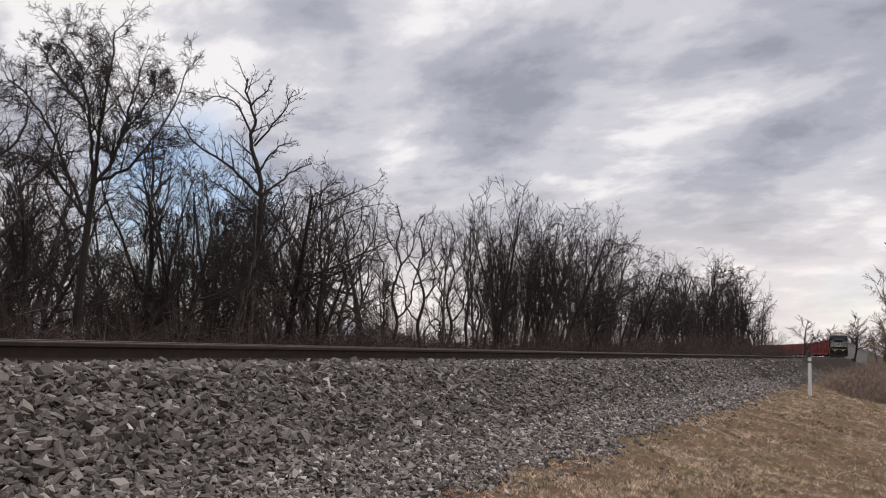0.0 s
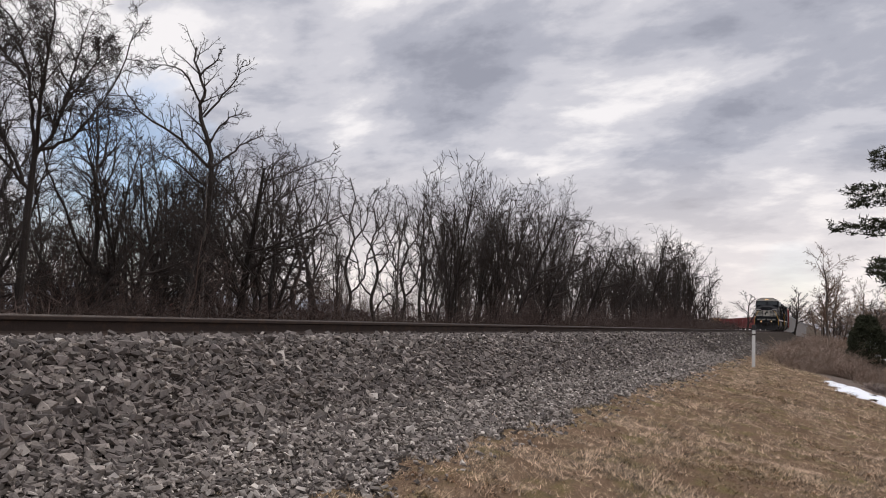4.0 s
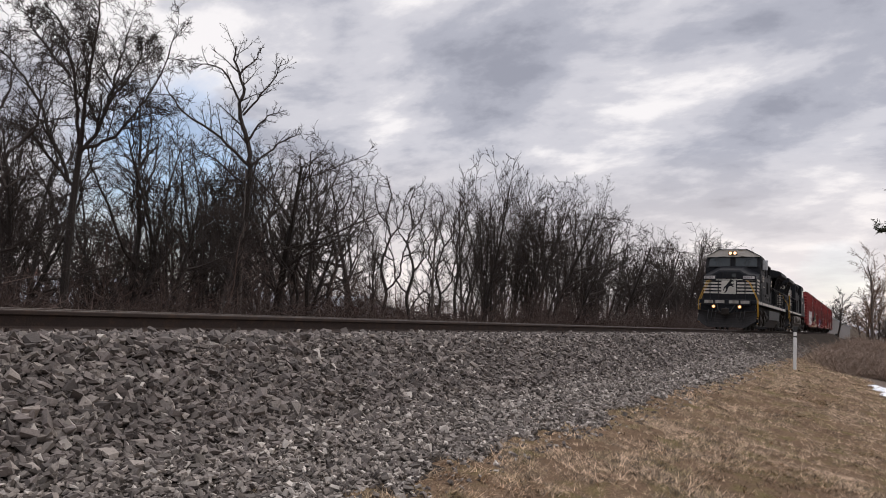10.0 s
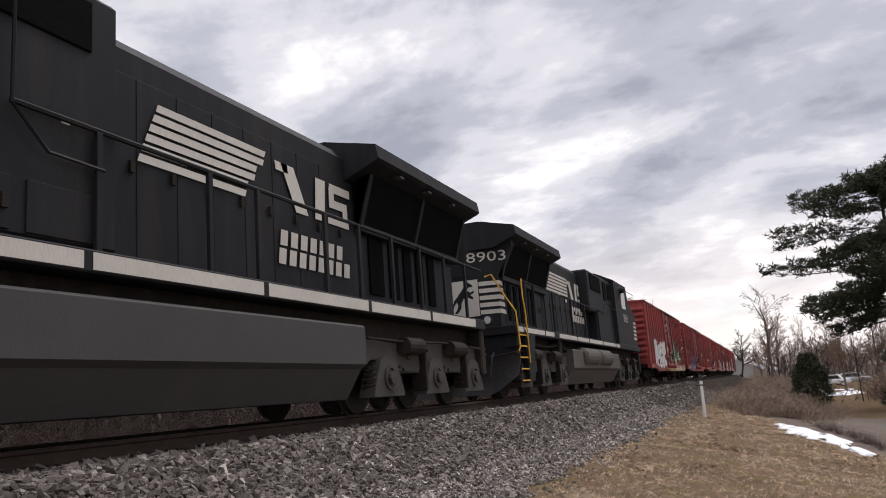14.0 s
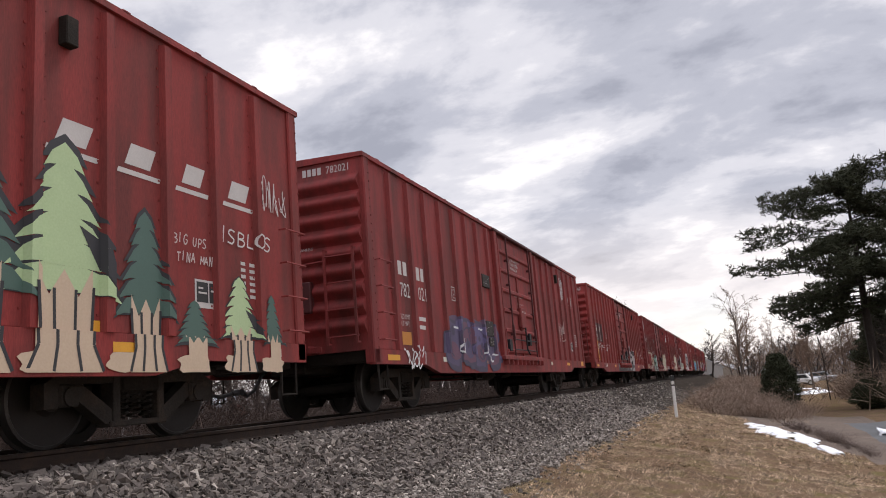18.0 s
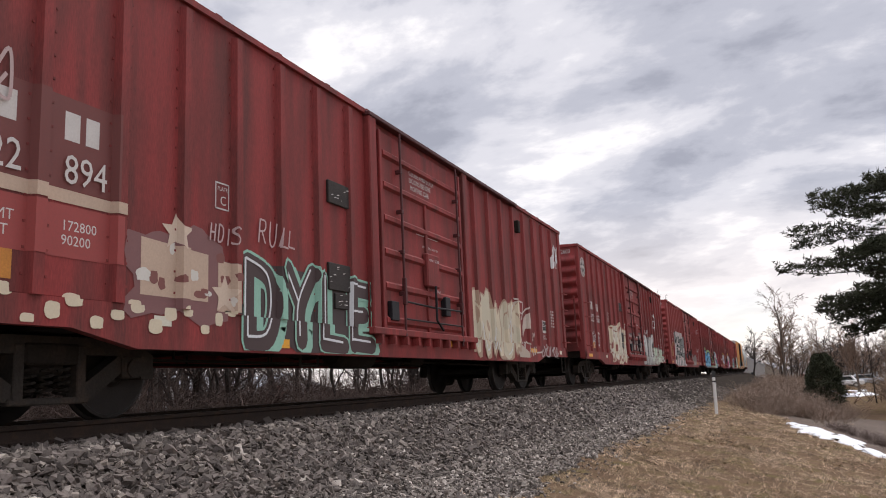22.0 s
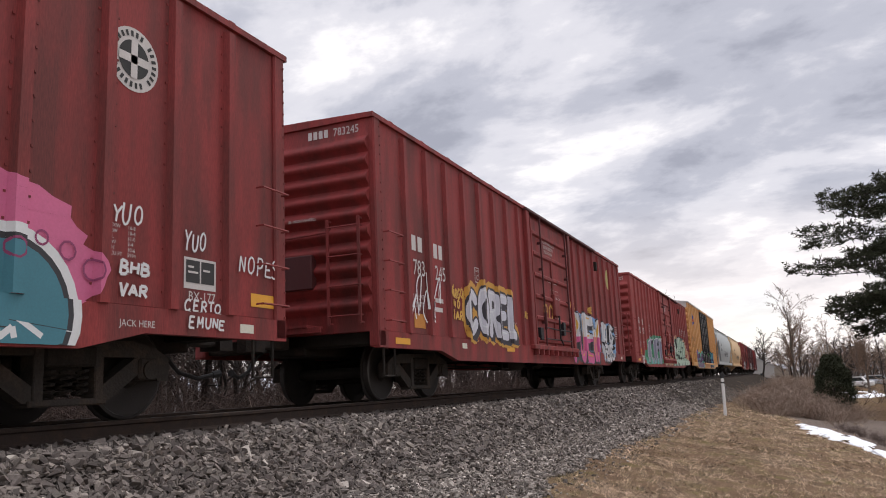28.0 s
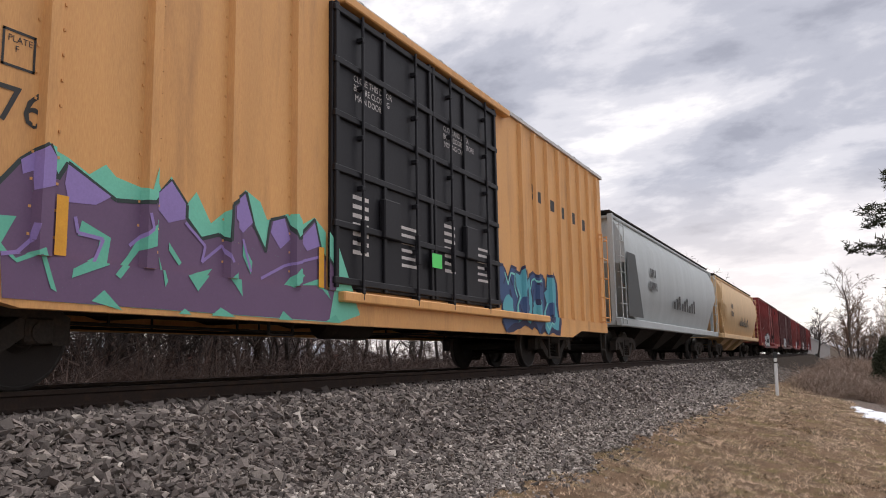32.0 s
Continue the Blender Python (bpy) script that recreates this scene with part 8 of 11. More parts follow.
    plain_bars(car, [(-5.5 + 0.2 * i, -5.36 + 0.2 * i, 2.55, 2.8, 0) for i in range(4)] + [(-5.6 + 0.17 * i, -5.48 + 0.17 * i, 2.15, 2.4, 0) for i in range(6)], M["stencil_black"], yy, "owner_mark")
    plain_bars(car, [(-2.0 + 0.5 * i, -1.7 + 0.5 * i, 1.75, 2.0 + 0.12 * (i % 3), 0.08) for i in range(9)], M["stencil_black"], yy + 0.02, "scrawled_tag")
    return car


# ---- locomotives ----
def loco_truck(parent, x, flip=1):
    """A three-axle locomotive truck."""
    z = 0.50
    sh = Shape()
    sh.box(-2.2, 2.2, -0.6, 0.6, 0.55, 0.85, 0.03)
    ob = part("truck", upright(sh.mesh("truck", M["iron"])), None, parent, "dusty three-axle locomotive truck")
    ob.location = (x, 0, 0)
    for s in (-1, 1):
        f = Shape()
        f.prism([(-2.78, 1.02), (-2.78, 0.80), (-2.5, 0.72), (-2.32, 0.80), (-1.5, 0.80), (-1.35, 0.60), (-0.62, 0.60), (-0.45, 0.80), (0.45, 0.80), (0.62, 0.60), (1.35, 0.60), (1.5, 0.80), (2.32, 0.80), (2.5, 0.72), (2.78, 0.80), (2.78, 1.02), (2.45, 1.10), (1.2, 1.06), (0.6, 1.12), (-0.6, 1.12), (-1.2, 1.06), (-2.45, 1.10)], "y", s * 1.30, s * 1.10)
        for ax in (-1.9, 0.0, 1.9):
            f.prism([(ax - 0.52, 0.24), (ax + 0.52, 0.24), (ax + 0.50, 0.34), (ax + 0.27, 0.78), (ax + 0.14, 0.84), (ax - 0.14, 0.84), (ax - 0.27, 0.78), (ax - 0.50, 0.34)], "y", s * 1.38, s * 1.12)
            f.lathe([(0.19, s * 1.36), (0.19, s * 1.42), (0.15, s * 1.42), (0.15, s * 1.39), (0.02, s * 1.39)], (ax, 0, z + 0.02), "y", 18)
            f.cyl((ax, s * 1.38, z + 0.02), (ax, s * 1.46, z + 0.02), 0.10, 14)
            f.box(ax - 0.13, ax + 0.13, min(s * 1.455, s * 1.47), max(s * 1.455, s * 1.47), z, z + 0.04)
        for ax in (-0.98, 0.98):
            f.cyl((ax, s * 1.28, 0.90), (ax, s * 1.33, 0.90), 0.10, 12)
            f.box(ax - 0.28, ax + 0.28, min(s * 1.34, s * 1.28), max(s * 1.34, s * 1.28), 0.62, 0.68)
        part("side_frame", f, M["loco_truck"], ob)
        g = Shape()
        for ax in (-2.36, -1.44, -0.46, 0.46, 1.44, 2.36):
            pts = [(ax + 0.085 * math.cos(a * 0.9), s * 1.27 + 0.085 * math.sin(a * 0.9), z - 0.14 + a * 0.0125) for a in range(0, 29)]
            g.tube(pts, 0.02, 4)
        for ax in (-1.0, 0.95):
            g.cyl((ax - 0.42, s * 1.42, 1.02), (ax + 0.22, s * 1.42, 1.02), 0.14, 14)
            g.cyl((ax + 0.2, s * 1.42, 1.02), (ax + 0.5, s * 1.42, 0.98), 0.05, 8)
            g.box(ax + 0.44, ax + 0.52, min(s * 1.42, s * 1.15), max(s * 1.42, s * 1.15), 0.3, 1.0, 0.01)
        g.tube([(-2.6, s * 1.40, 1.1), (-1.2, s * 1.42, 1.08), (0.2, s * 1.40, 1.12), (2.6, s * 1.41, 1.06)], 0.025, 5)
        part("brake_gear", g, M["iron"], ob)
    for ax in (-1.9, 0.0, 1.9):
        w = part("wheelset", WHEELSET, None, ob)
        w.location = (ax, 0, 0.457)
        WHEELSETS.append((w, ax))


def rail_post_line(car, pts, posts, mat, r=0.02, name="handrail", label=""):
    rail = Shape()
    rail.tube(pts, r, 6)
    ob = part(name, rail, mat, car, label)
    for x, y, z0, z1 in posts:
        part("stanchion", Shape().box(x - 0.035, x + 0.035, y - 0.025, y + 0.025, z0, z1, 0.006), mat, ob)


def side_stripe(car, x0, x1, z0, z1, y, mat, name="sill_stripe"):
    part(name, Shape().add([(x0, y, z0), (x1, y, z0), (x1, y, z1), (x0, y, z1)], [(0, 1, 2, 3)]), mat, car, fix=False)


def doors_and_vents(car, xs, y, z0, z1, mat, name="hood_door"):
    for x, w in xs:
        d = part(name, Shape().box(x - w / 2, x + w / 2, y - 0.014, y + 0.03, z0, z1, 0.006), mat, car)
        part("latch", Shape().box(x + w / 2 - 0.10, x + w / 2 - 0.04, y - 0.05, y - 0.015, (z0 + z1) / 2 - 0.06, (z0 + z1) / 2 + 0.06), M["iron"], d)


def wing(car, x0, x1, lip):
    """The wide radiator section with its overhanging roof."""
    sh = Shape()
    sec = [(-1.50, 3.74), (-1.56, 3.78), (-1.52, 4.00), (-0.6, 4.20), (0.6, 4.20), (1.52, 4.00), (1.56, 3.78), (1.50, 3.74), (0.95, 3.52), (-0.95, 3.52)]
    sh.prism(sec, "x", x0, x1)
    part("radiator_roof", sh, M["loco_black"], car, "overhanging black radiator roof")
    for s in (-1, 1):
        part("radiator_grille", Shape().prism([(s * 0.96, 2.80), (s * 1.02, 2.84), (s * 1.26, 3.62), (s * 0.98, 3.55)], "x", x0 + 0.25, x1 - 0.15), M["grille"], car)
    k = x0 + 0.3
    while k < x1 - 0.2:
        part("roof_fin", Shape().prism([(-1.46, 4.01), (-0.6, 4.225), (0.6, 4.225), (1.46, 4.01), (1.46, 4.04), (0.6, 4.255), (-0.6, 4.255), (-1.46, 4.04)], "x", k, k + 0.22), M["iron"], car)
        k += 0.5
    for k in range(3):
        xx = x0 + 0.9 + k * (x1 - x0 - 1.2) / 3
        part("wing_light", Shape().box(xx, xx + 0.14, -1.52, -1.40, 3.66, 3.70), M["tank_grey"], car)
    for k in range(3):
        xx = x0 + 0.3 + k * (x1 - x0 - 0.55) / 2
        for s in (-1, 1):
            part("grille_frame", Shape().prism([(s * 0.95, 2.80), (s * 1.05, 2.82), (s * 1.29, 3.62), (s * 1.0, 3.57)], "x", xx - 0.05, xx + 0.05), M["loco_black"], car)
    for s in (-1, 1):
        part("grille_sill", Shape().box(x0 + 0.25, x1 - 0.15, min(s * 0.94, s * 1.06), max(s * 0.94, s * 1.06), 2.74, 2.86, 0.01), M["loco_black"], car)


def hoses(car, x, sign):
    for k, y in enumerate((-0.95, -0.75, -0.55, 0.55, 0.75, 0.95)):
        sh = Shape().tube([(x, y, 1.0), (x + sign * 0.16, y, 0.9), (x + sign * 0.22, y + 0.05, 0.55), (x + sign * 0.18, y + 0.1, 0.34)], 0.022, 6)
        sh.cyl((x + sign * 0.18, y + 0.1, 0.36), (x + sign * 0.17, y + 0.11, 0.27), 0.035, 6)
        part("air_hose", sh, M["hose"], car)
    part("cable", Shape().tube([(x, 0.5, 1.3), (x + sign * 0.2, 0.42, 0.98), (x + sign * 0.24, 0.2, 0.85), (x + sign * 0.2, 0.0, 1.12), (x + sign * 0.22, -0.2, 0.9), (x, -0.42, 1.25)], 0.03, 6), M["hose"], car)


def plow(car, x, sign):
    """A curved V-shaped plow with cut lower corners."""
    sh = Shape()
    cols, rows = 17, 7
    for back in (0, 1):
        for i in range(cols):
            u = -1.5 + 3.0 * i / (cols - 1)
            foot = 0.12 + max(0.0, abs(u) - 1.0) * 0.7
            for j in range(rows):
                t = j / (rows - 1)
                out = 0.50 * (1 - abs(u) / 1.62) + 0.34 * (1 - t) ** 2.2 + 0.10 * max(0.0, t - 0.7)
                sh.v.append((x + 0.17 * -sign + sign * (out - 0.05 * back), u * 1.02, foot + (0.80 + 0.12 * abs(u) - foot) * t))
    n = cols * rows
    for i in range(cols - 1):
        for j in range(rows - 1):
            a = i * rows + j
            for q in ((a, a + 1, a + rows + 1, a + rows), (a + n, a + n + 1, a + n + rows + 1, a + n + rows)):
                sh.f.append(q)
    edge = [i * rows for i in range(cols)] + [(cols - 1) * rows + j for j in range(1, rows)] + [i * rows + rows - 1 for i in range(cols - 2, -1, -1)] + [j for j in range(rows - 2, 0, -1)]
    for a, b in zip(edge, edge[1:] + edge[:1]):
        sh.f.append((a, b, b + n, a + n))
    sh.s = [0] * len(sh.f)
    blade = part("snowplow", sh, surface("plow_grey", (0.017, 0.015, 0.0145), 0.8, vary=0.4, scale=2.5, grain=40, bump=0.3, second=(0.060, 0.052, 0.046), patch=(0.60, 0.78), shine=0.25), car, "scuffed grey snowplow")
    part("top_edge", Shape().tube([(x + 0.10 * -sign, -1.53, 0.99), (x + 0.36 * sign, 0, 0.81), (x + 0.10 * -sign, 1.53, 0.99)], 0.022, 6), M["iron"], blade)
    for y in (-1, 1):
        part("brace", Shape().tube([(x + 0.2 * -sign, y * 0.5, 1.12), (x + 0.22 * sign, y * 0.35, 0.84)], 0.03, 6), M["iron"], blade)


def lamp_unit(car, x, y, z, r, sign, lit=True, name="ditch_light"):
    b = part(name, Shape().lathe([(r * 0.5, 0.16 * -sign), (r * 1.25, 0.10 * -sign), (r * 1.3, 0.0), (r, 0.01 * sign), (r, -0.02 * sign)], (x, y, z), "x", 18), M["iron"], car, "lit round headlight" if lit else "round headlight, unlit")
    part("lens", Shape().lathe([(0.01, 0.012 * sign), (r * 0.6, 0.010 * sign), (r * 0.97, 0.0), (r * 0.97, -0.02 * sign)], (x, y, z), "x", 18), M["lamp_rim"] if lit else M["lamp_off"], b)
    if lit:
        part("bulb", Shape().lathe([(0.01, 0.03 * sign), (r * 0.4, 0.026 * sign), (r * 0.62, 0.014 * sign)], (x, y, z), "x", 16), M["lamp"], b, "glowing lamp")


def steps(car, x0, x1, s, yellow=5):
    """A step well beside the end platform: side plates, treads with yellow edges."""
    sh = Shape()
    sh.box(x1 - 0.03, x1, min(s * 1.05, s * 1.52), max(s * 1.05, s * 1.52), 0.32, 1.5)
    part("step_well", sh, M["loco_black"], car)
    for k in range(5):
        z = 0.38 + k * 0.25
        t = part("step", Shape().box(x0, x1 - 0.03, min(s * 1.15, s * 1.52), max(s * 1.15, s * 1.52), z - 0.02, z), M["loco_black"], car)
        if k < yellow:
            part("step_edge", Shape().box(x0, x1 - 0.03, min(s * 1.525, s * 1.53), max(s * 1.525, s * 1.53), z - 0.028, z + 0.004), M["handrail_yellow"], t, "yellow step edge")


def reshape(car, xs=(-20, 20), to=(-20, 20)):
    """Fits a locomotive's body to its true lengths and heights; the trucks only move along."""
    done = set()
    for ob in car.children_recursive:
        top = ob
        while top.parent is not car:
            top = top.parent
        if top.name.startswith("truck"):
            if ob is top:
                ob.location.x = float(np.interp(ob.location.x, xs, to))
            continue
        if ob.data.name in done:
            continue
        done.add(ob.data.name)
        n = len(ob.data.vertices)
        co = np.empty(n * 3, np.float32)
        ob.data.vertices.foreach_get("co", co)
        co = co.reshape(-1, 3)
        co[:, 0] = np.interp(co[:, 0], xs, to)
        co[:, 2] = np.interp(co[:, 2], [0, 1.2, 5.0], [0, 1.286, 5.2])
        ob.data.vertices.foreach_set("co", co.ravel())
        ob.data.update()


# a rearing animal in outline, y and z
EMBLEM = [(0.20, 1.97), (0.28, 1.97), (0.22, 2.04), (0.17, 2.14), (0.20, 2.24), (0.27, 2.16), (0.31, 2.05), (0.33, 2.12), (0.27, 2.28), (0.19, 2.36), (0.10, 2.46), (0.00, 2.58), (-0.05, 2.68), (-0.10, 2.74), (-0.12, 2.69), (-0.22, 2.62), (-0.24, 2.57), (-0.13, 2.57), (-0.08, 2.50), (-0.17, 2.44), (-0.25, 2.48), (-0.27, 2.43), (-0.16, 2.38), (-0.24, 2.32), (-0.22, 2.27), (-0.08, 2.34), (0.02, 2.30), (0.08, 2.20), (0.09, 2.10), (0.14, 2.02)]


def lead_loco():
    """The leading wide-cab locomotive, cab first."""
    k, w = M["loco_black"], M["loco_white"]
    car = thing("locomotive", "black diesel locomotive with a wide cab and lit headlights", "locomotive", "locomotives of the train")
    part("platform", Shape().box(-9.35, 9.2, -1.5, 1.5, 1.36, 1.56, 0.015), k, car)
    part("frame", Shape().box(-9.2, 9.2, -1.15, 1.15, 1.05, 1.38, 0.02), M["iron"], car)
    for a, b in [(-9.1, -7.7), (-7.5, -6.6), (-6.4, -5.3), (-5.1, -3.4), (-3.2, -1.2), (-1.1, 1.4), (1.5, 4.0), (4.1, 6.3), (6.4, 8.6)]:
        side_stripe(car, a, b, 1.385, 1.535, -1.504, w)
    # nose, cab and roof
    nose = Shape()
    rings = ((-8.70, 1.40, 2.60, 0.52, 3.12), (-8.64, 1.42, 2.68, 0.55, 3.20), (-8.30, 1.43, 2.78, 0.58, 3.28), (-7.25, 1.48, 3.12, 0.66, 3.56))
    for x, out, low, mid, top in rings:
        nose.v += [(x, -out, 1.56), (x, -out, low), (x, -mid, top), (x, mid, top), (x, out, low), (x, out, 1.56)]
    for i in range(3):
        for q in range(6):
            a, b = i * 6 + q, i * 6 + (q + 1) % 6
            nose.f.append((a, b, b + 6, a + 6))
    nose.f += [tuple(range(6)), tuple(range(18, 24))]
    nose.s = [0] * len(nose.f)
    part("nose", nose, k, car, "broad sloping black nose")
    cab = Shape()
    sec = [(-1.5, 1.56), (-1.5, 4.05), (-1.42, 4.14), (-0.75, 4.46), (0.75, 4.46), (1.42, 4.14), (1.5, 4.05), (1.5, 1.56)]
    n = len(sec)
    for x, f in ((-7.40, 0), (-7.10, 1), (-5.2, 2)):
        for y, z in sec:
            zz = min(z, 3.42) if f == 0 else z
            cab.v.append((x, y, zz))
    for i in range(2):
        for j in range(n):
            a, b = i * n + j, i * n + (j + 1) % n
            cab.f.append((a, b, b + n, a + n))
    cab.f += [tuple(range(n)), tuple(range(2 * n, 3 * n))]
    cab.s = [0] * len(cab.f)
    part("cab", cab, k, car)
    part("cab_roof_band", Shape().prism([(-1.44, 4.10), (-0.76, 4.44), (0.76, 4.44), (1.44, 4.10), (1.41, 4.04), (-1.41, 4.04)], "x", -7.34, -7.12), M["loco_white"], car, "grimy white band above the windshield")
    part("cab_roof", Shape().prism([(-1.46, 4.12), (-0.78, 4.47), (0.78, 4.47), (1.46, 4.12), (1.42, 4.09), (0.76, 4.43), (-0.76, 4.43), (-1.42, 4.09)], "x", -7.38, -5.1), k, car)
    for s in (-1, 1):
        y0, y1 = s * 0.14, s * 1.34
        g = Shape().add([(-7.43, y0, 3.50), (-7.43, y1, 3.50), (-7.25, y1 * 0.97, 4.01), (-7.25, y0, 4.05)], [(0, 1, 2, 3)])
        wnd = part("windshield", g, M["glass"], car, "raked windshield pane", fix=False)
        fr = Shape()
        loop = [(-7.44, y0, 3.48), (-7.44, y1, 3.48), (-7.25, y1 * 0.97, 4.03), (-7.25, y0, 4.07), (-7.44, y0, 3.48)]
        fr.tube(loop, 0.025, 5)
        part("window_frame", fr, M["hose"], wnd)
        part("wiper", Shape().tube([(-7.32, s * 0.75, 4.0), (-7.46, s * 0.6, 3.56)], 0.012, 4).tube([(-7.32, s * 0.95, 4.0), (-7.46, s * 0.8, 3.56)], 0.012, 4), M["hose"], wnd)
    # side windows
    for a, b, o in ((-7.0, -6.72, 3.32), (-6.38, -5.98, 3.27), (-5.92, -5.45, 3.27)):
        side = part("side_window", Shape().add([(a, -1.505, o), (b, -1.505, o), (b, -1.505, 3.95), (a, -1.505, 3.95)], [(0, 1, 2, 3)]), M["glass"], car, fix=False)
        part("window_frame", Shape().tube([(a, -1.51, o), (b, -1.51, o), (b, -1.51, 3.95), (a, -1.51, 3.95), (a, -1.51, o)], 0.022, 4), M["hose"], side)
    part("mirror", Shape().box(-6.62, -6.55, -1.80, -1.52, 3.36, 3.90, 0.01), surface("mirror_grey", (0.45, 0.46, 0.47), 0.3, 0.3), car, "folding side mirror")
    lettering(car, "8389", -6.66, 2.72, 0.36, w, -1.505, "road_number", wide=1.12)
    plain_bars(car, [(-6.2, -6.05, 2.40, 2.45, 0), (-5.85, -5.45, 2.40, 2.45, 0)], w, -1.505, "small_stencil")
    part("battery_box", Shape().box(-6.95, -5.25, -1.525, -1.46, 1.62, 2.30, 0.012), k, car)
    doors_and_vents(car, [(-6.55, 0.72), (-5.75, 0.78)], -1.525, 1.66, 2.26, k, "battery_hatch")
    part("step_light", Shape().lathe([(0.01, -0.05), (0.05, -0.05), (0.06, 0.0)], (-7.0, -1.5, 2.66), "y", 12), M["iron"], car)
    part("air_conditioner", Shape().box(-4.98, -4.36, -1.52, -1.38, 3.10, 3.84, 0.02), k, car, "boxed air conditioner with a pale frame")
    part("unit_frame", Shape().tube([(-4.98, -1.53, 3.10), (-4.36, -1.53, 3.10), (-4.36, -1.53, 3.84), (-4.98, -1.53, 3.84), (-4.98, -1.53, 3.10)], 0.03, 5), M["tank_grey"], car)
    for i in range(7):
        part("louvre", Shape().prism([(-1.40, 2.02 - 0.06 * i), (-1.44, 2.0 - 0.06 * i), (-1.40, 1.98 - 0.06 * i)], "x", -4.75, -4.5), k, car)
    part("hatch_panel", Shape().box(-4.35, -3.52, -1.42, -1.38, 2.16, 3.02, 0.01), k, car)
    part("body_rail", Shape().tube([(-1.9, -1.41, 3.86), (-1.9, -1.47, 3.80), (-1.9, -1.47, 2.62), (-1.55, -1.47, 2.30), (-0.95, -1.47, 2.28)], 0.018, 5), k, car)
    for x, z in ((-5.1, 2.62), (-3.2, 1.9), (-2.5, 1.9), (-1.4, 2.6)):
        part("warning_label", Shape().add([(x, -1.44 if x > -5.2 else -1.51, z), (x + 0.09, -1.44, z), (x + 0.09, -1.44, z + 0.07), (x, -1.44, z + 0.07)], [(0, 1, 2, 3)]), M["stencil"], car, fix=False)
    # the auxiliary cab behind, then the long hood
    part("auxiliary_cab", Shape().box(-5.2, -0.70, -1.40, 1.40, 1.56, 3.95, 0.05), k, car)
    # flat boxes; their depth is only the dark grille colour
    for a, b, c, d in ((-5.0, -4.4, 3.05, 3.85), (-3.9, -2.6, 3.15, 3.8), (-2.3, -1.05, 3.36, 3.84), (-3.4, -2.5, 2.15, 2.85)):
        part("air_intake", Shape().box(a, b, -1.425, -1.36, c, d, 0.01), M["grille"], car, "dark meshed air intake")
    doors_and_vents(car, [(-4.2, 0.7), (-3.3, 0.9), (-2.3, 0.9), (-1.3, 0.8)], -1.405, 1.62, 2.05, k, "side_hatch")
    part("long_hood", Shape().prism([(-0.92, 1.56), (-0.92, 3.86), (-0.78, 4.02), (0.78, 4.02), (0.92, 3.86), (0.92, 1.56)], "x", -1.25, 8.95), k, car)
    doors_and_vents(car, [(-0.3 + 0.62 * i, 0.6) for i in range(8)], -0.915, 1.66, 3.6, k)
    part("hood_grilles", Shape().box(5.2, 5.7, -0.955, -0.9, 1.8, 2.75).box(5.95, 6.3, -0.955, -0.9, 1.8, 2.75).box(6.55, 6.85, -0.955, -0.9, 1.8, 2.75).box(7.1, 7.4, -0.955, -0.9, 1.8, 2.75).box(7.65, 7.95, -0.955, -0.9, 1.8, 2.75), M["grille"], car)
    stripes_and_letters(car, 0.0, -0.955, w)
    wing(car, 4.5, 9.25, 1)
    part("exhaust_stack", Shape().box(2.6, 3.6, -0.4, 0.4, 4.0, 4.22, 0.04), M["iron"], car)
    # front end
    part("anticlimber", Shape().box(-9.62, -9.3, -1.2, 1.2, 1.26, 1.58, 0.02), k, car)
    for a, b in ((-1.18, -0.72), (-0.62, -0.12), (0.12, 0.62), (0.72, 1.18)):
        part("platform_stripe", Shape().add([(-9.624, a, 1.36), (-9.624, b, 1.36), (-9.624, b, 1.52), (-9.624, a, 1.52)], [(0, 1, 2, 3)]), M["dirty_white"], car, fix=False)
    part("pilot", Shape().box(-9.36, -9.1, -1.45, 1.45, 0.75, 1.34, 0.03).box(-9.56, -9.3, -0.62, 0.62, 0.8, 1.3, 0.03), k, car)
    plow(car, -9.6, -1)
    hoses(car, -9.6, -1)
    part("coupler", Shape().box(-10.15, -9.4, -0.12, 0.12, 0.78, 1.02, 0.02).box(-10.3, -10.0, -0.2, 0.2, 0.72, 1.08, 0.05), M["iron"], car)
    for y in (-0.68, 0.68):
        lamp_unit(car, -9.70, y, 1.18, 0.092, -1)
    b = part("headlight", Shape().box(-7.48, -7.15, -0.25, 0.25, 4.14, 4.35, 0.05), surface("brass_housing", (0.10, 0.06, 0.03), 0.6, 0.2), car, "twin lit headlight above the windshield")
    for y in (-0.13, 0.13):
        part("lens", Shape().lathe([(0.01, -0.02), (0.055, -0.015), (0.08, 0.0), (0.08, 0.03)], (-7.505, y, 4.24), "x", 18), M["lamp"], b)
    for k2 in range(5):
        z = 1.92 + 0.175 * k2
        for a, b2 in ((-1.375, -0.42), (0.42, 1.375)):
            part("nose_stripe", Shape().add([(-8.714 + 0.012 * (z < 1.9), a, z), (-8.714, b2, z), (-8.714, b2, z + 0.095), (-8.714, a, z + 0.095)], [(0, 1, 2, 3)]), w, car, fix=False)
        side_stripe(car, -8.66, -7.55 - 0.05 * (4 - k2), z, z + 0.095, -1.468, w, "nose_side_stripe")
    part("nose_panel", Shape().add([(-8.716, -0.42, 1.90), (-8.716, 0.42, 1.90), (-8.716, 0.42, 2.72), (-8.716, -0.42, 2.72)], [(0, 1, 2, 3)]), w, car, "white panel with a dark rearing emblem", fix=False)
    em = EMBLEM
    part("emblem", Shape().add([(-8.7195, y, z) for y, z in em], [tuple(range(len(em)))]), k, car, fix=False)
